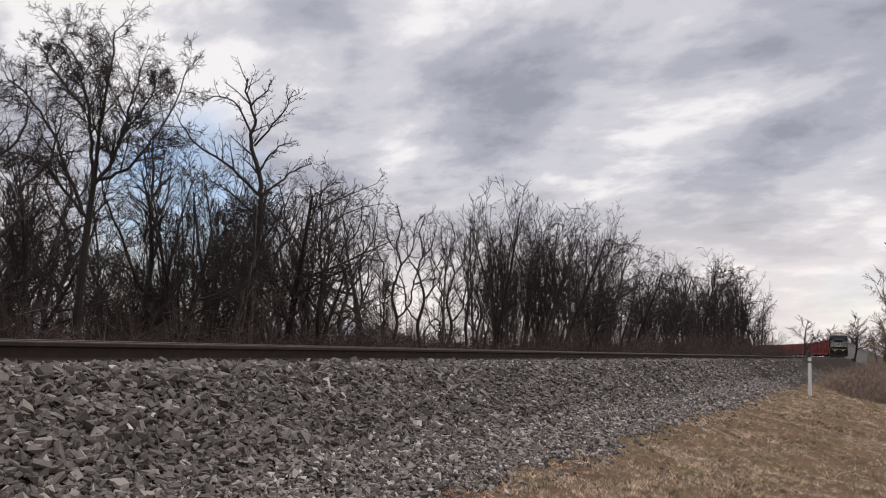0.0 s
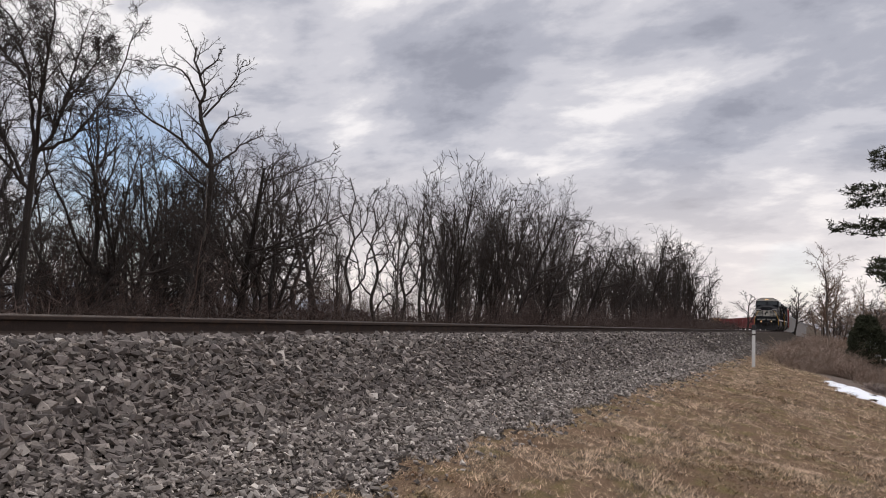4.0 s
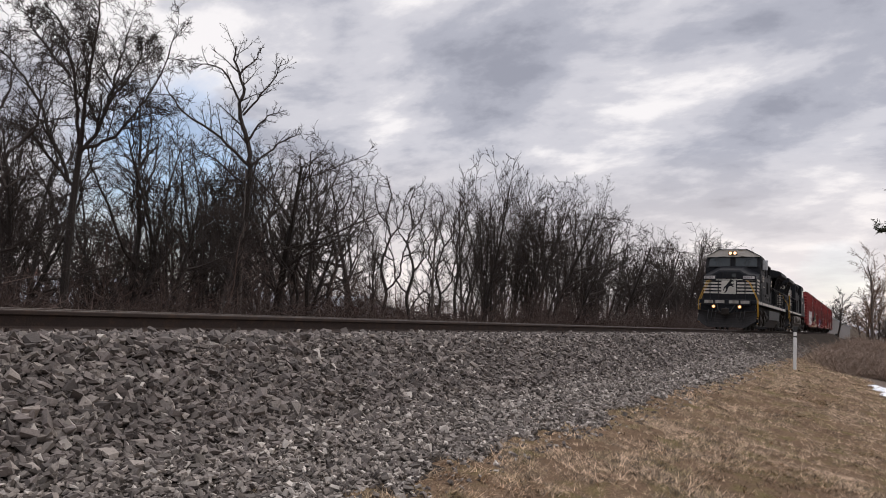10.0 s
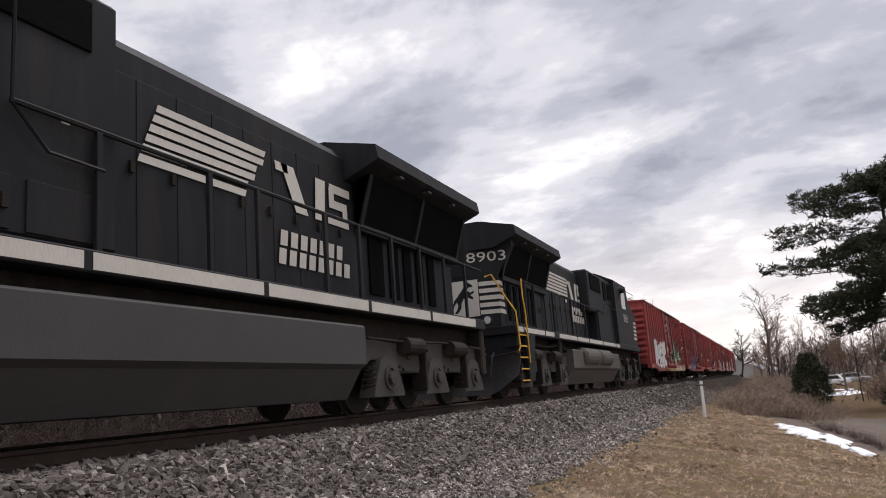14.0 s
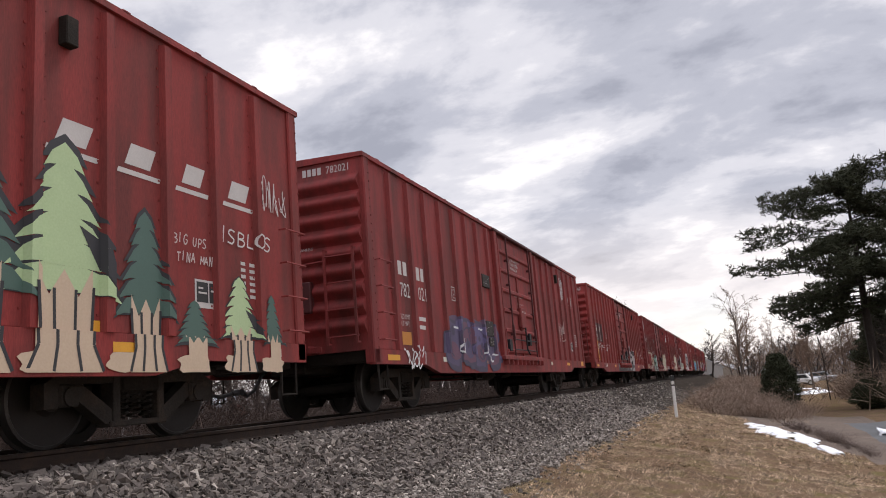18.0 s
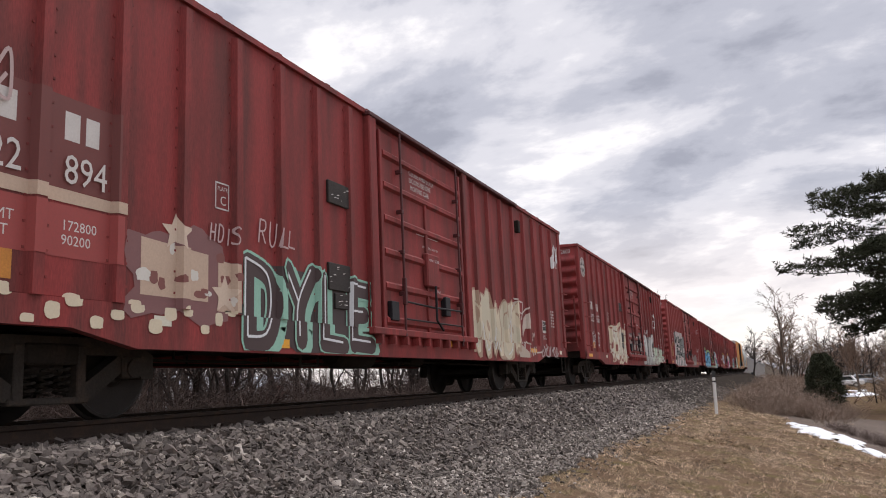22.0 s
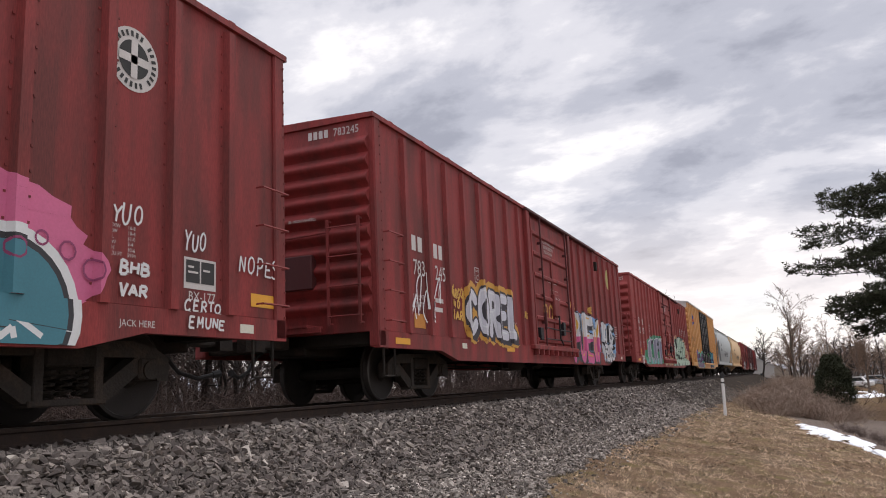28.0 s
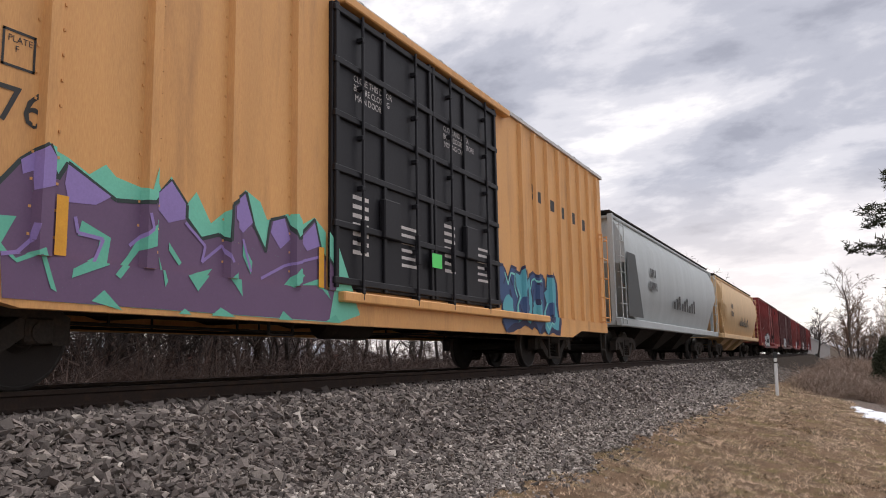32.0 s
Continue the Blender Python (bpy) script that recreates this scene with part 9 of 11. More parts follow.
    for y in (-1.05, 1.05):
        nb = part("number_board", Shape().box(-8.77, -8.45, y - 0.35, y + 0.35, 2.64, 2.93, 0.03), k, car)
        part("board_face", Shape().add([(-8.784, y - 0.29, 2.722), (-8.784, y + 0.29, 2.722), (-8.784, y + 0.29, 2.878), (-8.784, y - 0.29, 2.878)], [(0, 1, 2, 3)]), M["stencil"], nb, fix=False)
        lettering(nb, "8389", -8.788, 2.735, 0.128, M["stencil_black"], y + 0.265, "board_number", turn=1, wide=1.25)
    part("nose_door", Shape().box(-8.725, -8.62, -0.40, 0.40, 2.72, 3.06, 0.03), k, car)
    part("nose_grab", Shape().tube([(-8.62, -0.75, 3.02), (-8.70, -0.78, 3.06), (-8.66, -1.2, 2.84), (-8.58, -1.2, 2.80)], 0.012, 5).tube([(-8.62, 0.75, 3.02), (-8.70, 0.78, 3.06), (-8.66, 1.2, 2.84), (-8.58, 1.2, 2.80)], 0.012, 5), M["hose"], car)
    part("door_window", Shape().box(-8.735, -8.60, -0.38, -0.12, 2.80, 3.02, 0.03), M["glass"], car)
    rail_post_line(car, [(-9.4, -0.92, 2.58), (-9.4, -0.48, 2.62), (-9.4, 0.48, 2.62), (-9.4, 0.92, 2.58)], [(-9.4, -0.48, 1.56, 2.62), (-9.4, 0.48, 1.56, 2.62), (-9.4, -0.92, 1.56, 2.58), (-9.4, 0.92, 1.56, 2.58)], k, 0.022)
    for s in (-1, 1):
        for x, top in ((-9.30, 2.62), (-8.82, 2.60)):
            part("grab_rail", Shape().tube([(x + 0.02, s * 0.95, top), (x, s * 1.10, top - 0.06), (x, s * 1.42, 1.85), (x, s * 1.54, 1.55), (x, s * 1.55, 0.95), (x + 0.05, s * 1.54, 0.70)], 0.017, 6), M["handrail_yellow"], car, "bent yellow grab rail")
        steps(car, -9.4, -8.75, s, 2)
        part("roof_handrail", Shape().tube([(-7.4, s * 0.4, 4.02), (-7.46, s * 0.45, 4.06), (-7.44, s * 1.2, 3.98), (-7.36, s * 1.3, 3.93)], 0.012, 4), M["hose"], car)
        rail_post_line(car, [(-1.9, s * 1.45, 2.64), (2, s * 1.45, 2.62), (5.5, s * 1.45, 2.62), (9.3, s * 1.45, 2.58)], [(x, s * 1.45, 1.56, 2.62) for x in (-1.0, 0.53, 1.4, 2.94, 3.9, 5.0, 6.1, 7.2, 8.3)], M["loco_black"], 0.026)
    fuel_tank(car, -2.7, 3.85)
    part("equipment_rack", Shape().box(-4.0, -2.75, -1.35, 1.35, 0.55, 1.05, 0.05).cyl((-3.9, -1.3, 0.75), (-2.8, -1.3, 0.75), 0.16, 12), M["iron"], car)
    loco_truck(car, -6.15)
    loco_truck(car, 6.7)
    couplings_rear(car, 9.3)
    reshape(car)
    return car


def fuel_tank(car, x0, x1, mat="tank_grey"):
    part("fuel_tank", Shape().prism([(-1.46, 1.18), (-1.50, 1.15), (-1.50, 0.66), (-1.40, 0.60), (-1.15, 0.22), (1.15, 0.22), (1.40, 0.60), (1.50, 0.66), (1.50, 1.15), (1.46, 1.18)], "x", x0, x1), M[mat], car, "dusty fuel tank")


def couplings_rear(car, x):
    part("coupler", Shape().box(x - 0.2, x + 0.6, -0.1, 0.1, 0.8, 0.98, 0.02), M["truck_iron"], car)
    part("pilot", Shape().box(x - 0.35, x - 0.1, -1.45, 1.45, 0.5, 1.36, 0.03), M["iron"], car)


def stripes_and_letters(car, x, y, w):
    """Speed stripes and plain blocks for the owner's lettering on the hood."""
    for k in range(6):
        z = 2.71 + 0.122 * k
        plain_bars(car, [(x + 0.055 * k, x + 1.85 + 0.10 * k - 0.06 * (k % 2), z, z + 0.086, 0.035)], w, y, "hood_stripe")
    emblem(car, x + 2.55, 2.73, y, w)
    for r, n in ((0, 7), (1, 8)):
        for i in range(n):
            a = x + 2.60 - 0.05 * r + i * 0.25
            plain_bars(car, [(a, a + 0.17, 2.22 - 0.25 * r, 2.43 - 0.25 * r, 0.03)], w, y, "owner_name")


def emblem(car, x, z, y, w):
    """The owner's emblem in slanting blocks."""
    for a, b, sl in ((0.0, 0.30, -0.02), (0.48, 0.80, -0.36), (0.98, 1.25, 0.05)):
        plain_bars(car, [(x + a, x + b, z + (0.5 if a == 0 else 0.0), z + 0.62, sl)], w, y, "owner_emblem", "block emblem in white paint")
    for zz, a, b in ((0.0, 1.35, 1.98), (0.25, 1.40, 1.95), (0.49, 1.42, 2.05)):
        plain_bars(car, [(x + a, x + b, z + zz, z + zz + 0.13, 0.0)], w, y, "owner_emblem")
    plain_bars(car, [(x + 1.40, x + 1.55, z + 0.30, z + 0.55, 0)], w, y - 0.002, "owner_emblem")
    plain_bars(car, [(x + 1.80, x + 1.95, z + 0.06, z + 0.32, 0)], w, y - 0.002, "owner_emblem")


def second_loco():
    """The second locomotive, running long hood first."""
    k, w = M["loco_black"], M["loco_white"]
    car = thing("locomotive", "black diesel locomotive running with its long hood first", "locomotive", "locomotives of the train")
    part("platform", Shape().box(-9.45, 9.4, -1.5, 1.5, 1.40, 1.60, 0.015), k, car)
    part("frame", Shape().box(-9.1, 9.2, -1.1, 1.1, 1.05, 1.42, 0.02), M["iron"], car)
    for a, b in [(-9.4, -8.9), (-8.8, -6.9), (-6.8, -5.9), (-5.3, -3.2), (-3.1, -1.6), (-1.5, 0.6), (0.7, 3.0), (3.1, 3.9)]:
        side_stripe(car, a, b, 1.445, 1.56, -1.504, w)
    part("long_hood", Shape().prism([(-0.95, 1.60), (-0.95, 3.88), (-0.8, 4.04), (0.8, 4.04), (0.95, 3.88), (0.95, 1.60)], "x", -4.9, 4.2), k, car)
    rear = Shape()
    sec = [(-1.05, 1.6), (-1.05, 2.95), (-1.32, 3.6), (-1.32, 3.75), (1.32, 3.75), (1.32, 3.6), (1.05, 2.95), (1.05, 1.6)]
    rear.prism([(-0.95, 1.6), (-0.95, 3.6), (0.95, 3.6), (0.95, 1.6)], "x", -8.6, -4.8)
    rear.prism([(-8.74, -1.34), (-9.02, -0.20), (-9.02, 0.20), (-8.74, 1.34), (-8.5, 1.34), (-8.5, -1.34)], "z", 3.56, 4.05)
    rear.add([(x, y, z) for z, side in ((2.9, 0.985), (3.57, 1.34)) for x, y in ((-9.02 + (side - 0.2) * 0.2456, -side), (-9.02, -0.2), (-9.02, 0.2), (-9.02 + (side - 0.2) * 0.2456, side), (-8.5, side), (-8.5, -side))], [(i, (i + 1) % 6, (i + 1) % 6 + 6, i + 6) for i in range(6)] + [tuple(range(6)), tuple(range(6, 12))])
    rear.prism([(-8.90, -0.97), (-9.0, -0.5), (-9.0, 0.5), (-8.90, 0.97), (-8.5, 0.97), (-8.5, -0.97)], "z", 1.6, 2.92)
    part("radiator_section", rear, k, car)
    wing(car, -9.0, -4.42, 1)
    for z in (3.72, 3.95):
        lamp_unit(car, -9.03, 0.05, z - 0.12, 0.08, -1, False, "headlight")
    lettering(car, "8903", -9.03, 3.22, 0.25, w, -0.22, "road_number", turn=1, wide=1.5, skew=13.8)
    for k2 in range(5):
        z = 1.95 + 0.17 * k2
        part("nose_stripe", Shape().add([(-9.012, -0.5, z), (-8.905, -0.99, z), (-8.905, -0.99, z + 0.1), (-9.012, -0.5, z + 0.1)], [(0, 1, 2, 3)]), w, car, fix=False)
        part("nose_stripe", Shape().add([(-8.905, -0.99, z), (-8.45 - 0.03 * k2, -0.975, z), (-8.45 - 0.03 * k2, -0.975, z + 0.1), (-8.905, -0.99, z + 0.1)], [(0, 1, 2, 3)]), w, car, fix=False)
    part("nose_panel", Shape().add([(-9.012, -0.48, 1.92), (-9.012, 0.48, 1.92), (-9.012, 0.48, 2.8), (-9.012, -0.48, 2.8)], [(0, 1, 2, 3)]), w, car, "white panel with a dark rearing emblem", fix=False)
    em = EMBLEM
    part("emblem", Shape().add([(-9.016, y - 0.1, z + 0.06) for y, z in em], [tuple(range(len(em)))]), k, car, fix=False)
    doors_and_vents(car, [(-8.2 + 0.55 * i, 0.48) for i in range(6)], -0.96, 1.66, 2.85, k, "hood_door")
    part("hood_grilles", Shape().box(-8.3, -8.08, -1.0, -0.95, 1.8, 2.7).box(-7.75, -7.53, -1.0, -0.95, 1.8, 2.7).box(-7.2, -6.98, -1.0, -0.95, 1.8, 2.7).box(-6.65, -6.43, -1.0, -0.95, 1.8, 2.7).box(-6.1, -5.88, -1.0, -0.95, 1.8, 2.7), M["grille"], car)
    doors_and_vents(car, [(-4.3 + 0.6 * i, 0.54) for i in range(14)], -0.96, 1.66, 3.3, k)
    for z, x in ((2.83, -8.1), (2.83, -7.3), (2.83, -6.4), (2.83, -5.6), (2.9, -3.0), (2.75, -2.2), (2.4, -1.5)):
        part("sticker", Shape().add([(x, -1.0045, z), (x + 0.22, -1.0045, z), (x + 0.22, -1.0045, z + 0.09), (x, -1.0045, z + 0.09)], [(0, 1, 2, 3)]), M["sticker_red"] if x < -5 and x > -7 else M["stencil"], car, fix=False)
    for k2 in range(6):
        z = 2.95 + 0.105 * k2
        plain_bars(car, [(-4.65, -1.75, z, z + 0.07, 0.0)], w, -0.987, "hood_stripe")
    emblem(car, -1.75, 2.88, -0.987, w)
    for r, n in ((0, 7), (1, 8)):
        for i in range(n):
            a = -1.6 - 0.05 * r + i * 0.25
            plain_bars(car, [(a, a + 0.17, 2.46 - 0.27 * r, 2.68 - 0.27 * r, 0.03)], w, -0.987, "owner_name")
    part("auxiliary_cab", Shape().box(-0.1, 4.2, -1.32, 1.32, 2.6, 4.06, 0.05).box(1.0, 4.2, -1.32, 1.32, 1.6, 2.7, 0.04), k, car)
    part("air_intake", Shape().box(0.3, 2.0, -1.345, -1.3, 3.4, 3.95).box(2.5, 3.0, -1.345, -1.3, 3.2, 3.9).box(3.3, 3.9, -1.345, -1.3, 3.3, 3.9), M["grille"], car)
    cab = Shape()
    cab.prism([(4.1, 1.45), (4.1, 4.12), (7.1, 4.12), (7.45, 3.45), (9.0, 2.95), (9.05, 1.45)], "y", -1.48, 1.48)
    part("cab", cab, k, car)
    part("cab_roof", Shape().prism([(-1.48, 4.12), (-0.78, 4.46), (0.78, 4.46), (1.48, 4.12)], "x", 4.0, 7.15), k, car)
    part("side_window", Shape().add([(5.6, -1.485, 3.1), (6.6, -1.485, 3.1), (6.6, -1.485, 3.8), (5.6, -1.485, 3.8)], [(0, 1, 2, 3)]), M["glass"], car, fix=False)
    part("window_awning", Shape().add([(5.5, -1.49, 3.92), (6.75, -1.49, 3.92), (6.75, -1.85, 3.66), (5.5, -1.85, 3.66), (5.5, -1.49, 3.95), (6.75, -1.49, 3.95), (6.75, -1.85, 3.69), (5.5, -1.85, 3.69)], [(0, 1, 2, 3), (4, 5, 6, 7), (0, 1, 5, 4), (3, 2, 6, 7), (0, 3, 7, 4), (1, 2, 6, 5)]), k, car)
    lettering(car, "8903", 5.75, 2.55, 0.36, w, -1.486, "road_number", wide=1.1)
    for k2 in range(5):
        side_stripe(car, 8.1 + 0.05 * k2, 8.95, 1.9 + 0.17 * k2, 2.0 + 0.17 * k2, -1.486, w, "nose_side_stripe")
    # hood-end platform
    part("pilot", Shape().box(-9.36, -9.1, -1.45, 1.45, 0.75, 1.4, 0.03).box(-9.56, -9.3, -0.62, 0.62, 0.8, 1.36, 0.03), k, car)
    plow(car, -9.6, -1)
    hoses(car, -9.62, -1)
    part("coupler", Shape().box(-10.15, -9.5, -0.12, 0.12, 0.78, 1.02, 0.02), M["truck_iron"], car)
    lamp_unit(car, -9.6, -0.85, 1.75, 0.09, -1, False)
    lamp_unit(car, -9.6, 0.85, 1.75, 0.09, -1, False)
    for s in (-1, 1):
        steps(car, -9.42, -8.75, s)
        part("step_skirt", Shape().prism([(-8.75, 0.34), (-8.34, 0.34), (-8.0, 1.42), (-8.75, 1.42)], "y", s * 1.50, s * 1.53), k, car, "dusty side plate beside the steps")
        part("grab_rail", Shape().tube([(-9.55, s * 0.85, 2.75), (-9.5, s * 1.0, 2.80), (-9.42, s * 1.2, 2.4), (-9.40, s * 1.5, 1.9), (-9.40, s * 1.54, 1.1), (-9.5, s * 1.5, 0.95)], 0.019, 6), M["handrail_yellow"], car, "bent yellow grab rail")
        part("grab_rail", Shape().tube([(-8.35, s * 1.42, 2.72), (-8.72, s * 1.5, 2.72), (-8.78, s * 1.52, 2.3), (-8.72, s * 1.54, 1.9), (-8.72, s * 1.55, 0.75)], 0.019, 6), M["handrail_yellow"], car, "bent yellow grab rail")
        rail_post_line(car, [(-8.4, s * 1.45, 2.70), (-5, s * 1.45, 2.68), (0.5, s * 1.45, 2.66), (1.6, s * 1.45, 2.62), (2.1, s * 1.45, 3.05), (4.4, s * 1.45, 2.9)], [(x, s * 1.45, 1.6, 2.68) for x in (-8.3, -7.5, -5.5, -3.4, -1.6, 0.5)], k, 0.02)
    fuel_tank(car, -3.9, 3.4, "tank_brown")
    for a, b in ((-2.6, -0.5), (-0.3, 1.6)):
        t = part("air_reservoir", Shape().lathe([(0.02, a), (0.2, a), (0.28, a + 0.1), (0.28, b - 0.1), (0.2, b), (0.02, b)], (0, -1.38, 1.0), "x", 18), M["tank_brown"], car, "dusty cylindrical air tank")
    part("piping", Shape().tube([(-8.0, -1.2, 1.25), (-6, -1.25, 1.2), (-4.5, -1.3, 1.28), (-3.9, -1.3, 1.15)], 0.04, 6).tube([(-8.0, -1.0, 1.12), (-4.5, -1.05, 1.1), (-3.9, -1.1, 1.0)], 0.03, 6).box(-5.0, -4.7, -1.4, -1.1, 0.75, 1.4, 0.03), M["iron"], car)
    loco_truck(car, -6.7)
    loco_truck(car, 6.3)
    couplings_rear(car, 9.4)
    reshape(car, [-20, -4.75, 3.4, 20], [-20, -4.75, 4.2, 20.8])
    return car


place(lead_loco(), -42.68)
place(second_loco(), -21.8)
cars()


# ---- trees ----
def twig(sh, pts, r, fine=True):
    """A thin twig through three points that ends in a tip."""
    a, b, c = pts
    if not fine:
        d = (c - a).normalized()
        s = d.orthogonal().normalized() * r
        u = d.cross(s)
        n = len(sh.v)
        sh.v += [tuple(a + s), tuple(a - s * 0.5 + u * 0.87), tuple(a - s * 0.5 - u * 0.87), tuple(c)]
        sh.f += [(n, n + 1, n + 3), (n + 1, n + 2, n + 3), (n + 2, n, n + 3)]
        sh.s += [0, 0, 0]
        return
    d = (c - a).normalized()
    s = d.orthogonal().normalized()
    u = d.cross(s)
    n = len(sh.v)
    for p, q in ((a, r), (b, r * 0.75)):
        for k in range(3):
            w = 2.0944 * k
            sh.v.append(tuple(p + (s * math.cos(w) + u * math.sin(w)) * q))
    sh.v.append(tuple(c))
    for k in range(3):
        j = (k + 1) % 3
        sh.f += [(n + k, n + j, n + 3 + j, n + 3 + k), (n + 3 + k, n + 3 + j, n + 6)]
        sh.s += [0, 0]


def grow(trunk, crown, rng, p, d, length, r, level, top, opt):
    """A limb and its side limbs."""
    wind = opt["bend"][min(level, len(opt["bend"]) - 1)]
    lift = opt["lift"][min(level, len(opt["lift"]) - 1)]
    n = 2 if level >= top else max(2, min(8, int(length / (0.55 if level < 2 else 0.3))))
    pts, rad = [p.copy()], [r]
    end = r * (opt["taper"] if level == 0 else 0.26)
    for i in range(n):
        d = (d + Vector((rng.gauss(0, 1), rng.gauss(0, 1), rng.gauss(0, 1))) * wind + Vector((0, 0, lift))).normalized()
        pts.append(pts[-1] + d * length / n)
        rad.append(r + (end - r) * (i + 1) / n)
    if level >= top:
        twig(crown, pts, r, opt["fine"])
        return
    (trunk if level < 1 else crown).tube(pts, rad, (8, 5, 3, 3, 3)[level], level < 1)
    count = opt["count"][level]
    for k in range(count):
        t = opt["bare"] + (1 - opt["bare"]) * (k + rng.random()) / count if level == 0 else 0.12 + 0.88 * (k + rng.random()) / count
        i = min(int(t * n), n - 1)
        q = pts[i].lerp(pts[i + 1], t * n - i)
        along = (pts[i + 1] - pts[i]).normalized()
        side = Matrix.Rotation(rng.uniform(0, 2 * math.pi), 3, along) @ along.orthogonal().normalized()
        ang = radians(rng.uniform(*opt["angle"][min(level, len(opt["angle"]) - 1)]))
        nd = (along * math.cos(ang) + side * math.sin(ang)).normalized()
        f = opt["ratio"][level] * rng.uniform(0.65, 1.2) * (1.15 - 0.55 * t if not opt["fork"] or level else 1.0)
        nr = max(opt["twig"], (r + (end - r) * t) * rng.uniform(0.42, 0.68))
        grow(trunk, crown, rng, q, nd, length * f, nr if level < top - 1 else opt["twig"], level + 1, top, opt)


def tree_meshes(seed, bark, twigs, r=0.15, stems=1, bare=0.3, length=7.5, count=(13, 7, 6, 4), angle=((25, 60),), ratio=(0.55, 0.55, 0.5, 0.5), bend=(0.09, 0.16, 0.2), lift=(0.03, 0.06, 0.05), twig=0.008, lean=0.03, fork=False, taper=0.25, fine=False):
    """Trunk and crown of one kind of bare tree, ten metres high."""
    rng = random.Random(seed)
    trunk, crown = Shape(), Shape()
    opt = dict(bare=bare, count=count, angle=angle, ratio=ratio, bend=bend, lift=lift, twig=twig, fork=fork, taper=taper, fine=fine)
    for k in range(stems):
        d = Vector((rng.gauss(0, lean), rng.gauss(0, lean), 1)).normalized()
        at = Vector((rng.gauss(0, 0.3), rng.gauss(0, 0.3), 0)) if k else Vector((0, 0, 0))
        grow(trunk, crown, rng, at, d, length * (1 if k == 0 else rng.uniform(0.7, 1)), r * (1 if k == 0 else rng.uniform(0.5, 0.8)), 0, len(count), opt)
    high = 10.0 / max(v[2] for v in crown.v)
    for sh in (trunk, crown):
        sh.v = [(x * high, y * high, z * high if z > 0.1 else -0.25) for x, y, z in sh.v]
    return trunk.mesh("trunk", bark, True), crown.mesh("crown", twigs)


def shaped_tree(seed, bark, twigs, limbs, count, ratio, bend, lift, twig):
    """A tree ten metres high from the lines of its trunk and main limbs (radius at the foot, then x and height), with side limbs and twigs grown on them."""
    rng = random.Random(seed)
    trunk, crown = Shape(), Shape()
    opt = dict(bare=0.1, count=(0, *count[1:]), angle=((25, 60), (25, 60), (30, 70)), ratio=(0, *ratio[1:]), bend=(0, *bend), lift=(0, *lift), twig=twig, fork=False, taper=0.3, fine=True)
    for n, (r, *line) in enumerate(limbs):
        lean = rng.uniform(-0.35, 0.35) if n else 0.0
        flat = [Vector((x, 0, z)) for x, z in line]
        pts = []
        for i in range(len(flat) - 1):
            p0, p1, p2, p3 = (flat[max(0, min(len(flat) - 1, i + k))] for k in (-1, 0, 1, 2))
            for q in range(4):
                t = q / 4
                pts.append(0.5 * (2 * p1 + (p2 - p0) * t + (2 * p0 - 5 * p1 + 4 * p2 - p3) * t * t + (3 * p1 - p0 - 3 * p2 + p3) * t ** 3))
        pts.append(flat[-1])
        long = sum((b - a).length for a, b in zip(pts, pts[1:]))
        pts = [p + Vector((rng.gauss(0, 0.03), lean * (p - pts[0]).length + rng.gauss(0, 0.03), 0)) if n else p for p in pts]
        m = len(pts) - 1
        rad = [r * (1 - (0.45 if n == 0 else 0.72) * i / m) for i in range(m + 1)]
        (trunk if n == 0 else crown).tube(pts, rad, 8 if n == 0 else 5, True)
        if n == 0:
            continue
        for k in range(count[0]):
            t = 0.18 + 0.82 * (k + rng.random()) / count[0]
            i = min(int(t * m), m - 1)
            q, along = pts[i].lerp(pts[i + 1], t * m - i), (pts[i + 1] - pts[i]).normalized()
            side = Matrix.Rotation(rng.uniform(0, 2 * math.pi), 3, along) @ along.orthogonal().normalized()
            a = radians(rng.uniform(25, 58))
            grow(trunk, crown, rng, q, (along * math.cos(a) + side * math.sin(a)).normalized(), long * ratio[0] * rng.uniform(0.6, 1.25) * (1.2 - 0.5 * t), max(twig * 1.6, rad[i] * rng.uniform(0.4, 0.62)), 1, len(count), opt)
    return trunk.mesh("trunk", bark, True), crown.mesh("crown", twigs)


CURLY = [(0.13, (0, -0.25), (0.05, 3.2), (0.1, 4.7), (0.15, 5.7)),
         (0.06, (0.15, 5.65), (0.0, 6.9), (-0.3, 8.4), (-0.6, 9.4), (-1.1, 9.9)), (0.065, (0.15, 5.6), (0.2, 7.2), (0.27, 8.5), (0.37, 9.8)), (0.065, (0.18, 5.7), (0.6, 6.4), (0.86, 7.5), (1.1, 8.8), (1.3, 9.75)),
         (0.055, (0.18, 5.75), (1.0, 6.2), (1.5, 6.9), (2.0, 7.8), (2.45, 9.3)), (0.065, (0.05, 4.7), (-0.43, 5.7), (-1.1, 7.3), (-1.85, 8.3), (-2.45, 8.8)), (0.05, (-0.1, 4.85), (-1.2, 6.1), (-2.2, 6.3)),
         (0.05, (-0.2, 7.8), (-0.9, 8.6), (-1.6, 9.6)), (0.05, (0.75, 7.0), (1.4, 8.2), (1.75, 9.2))]
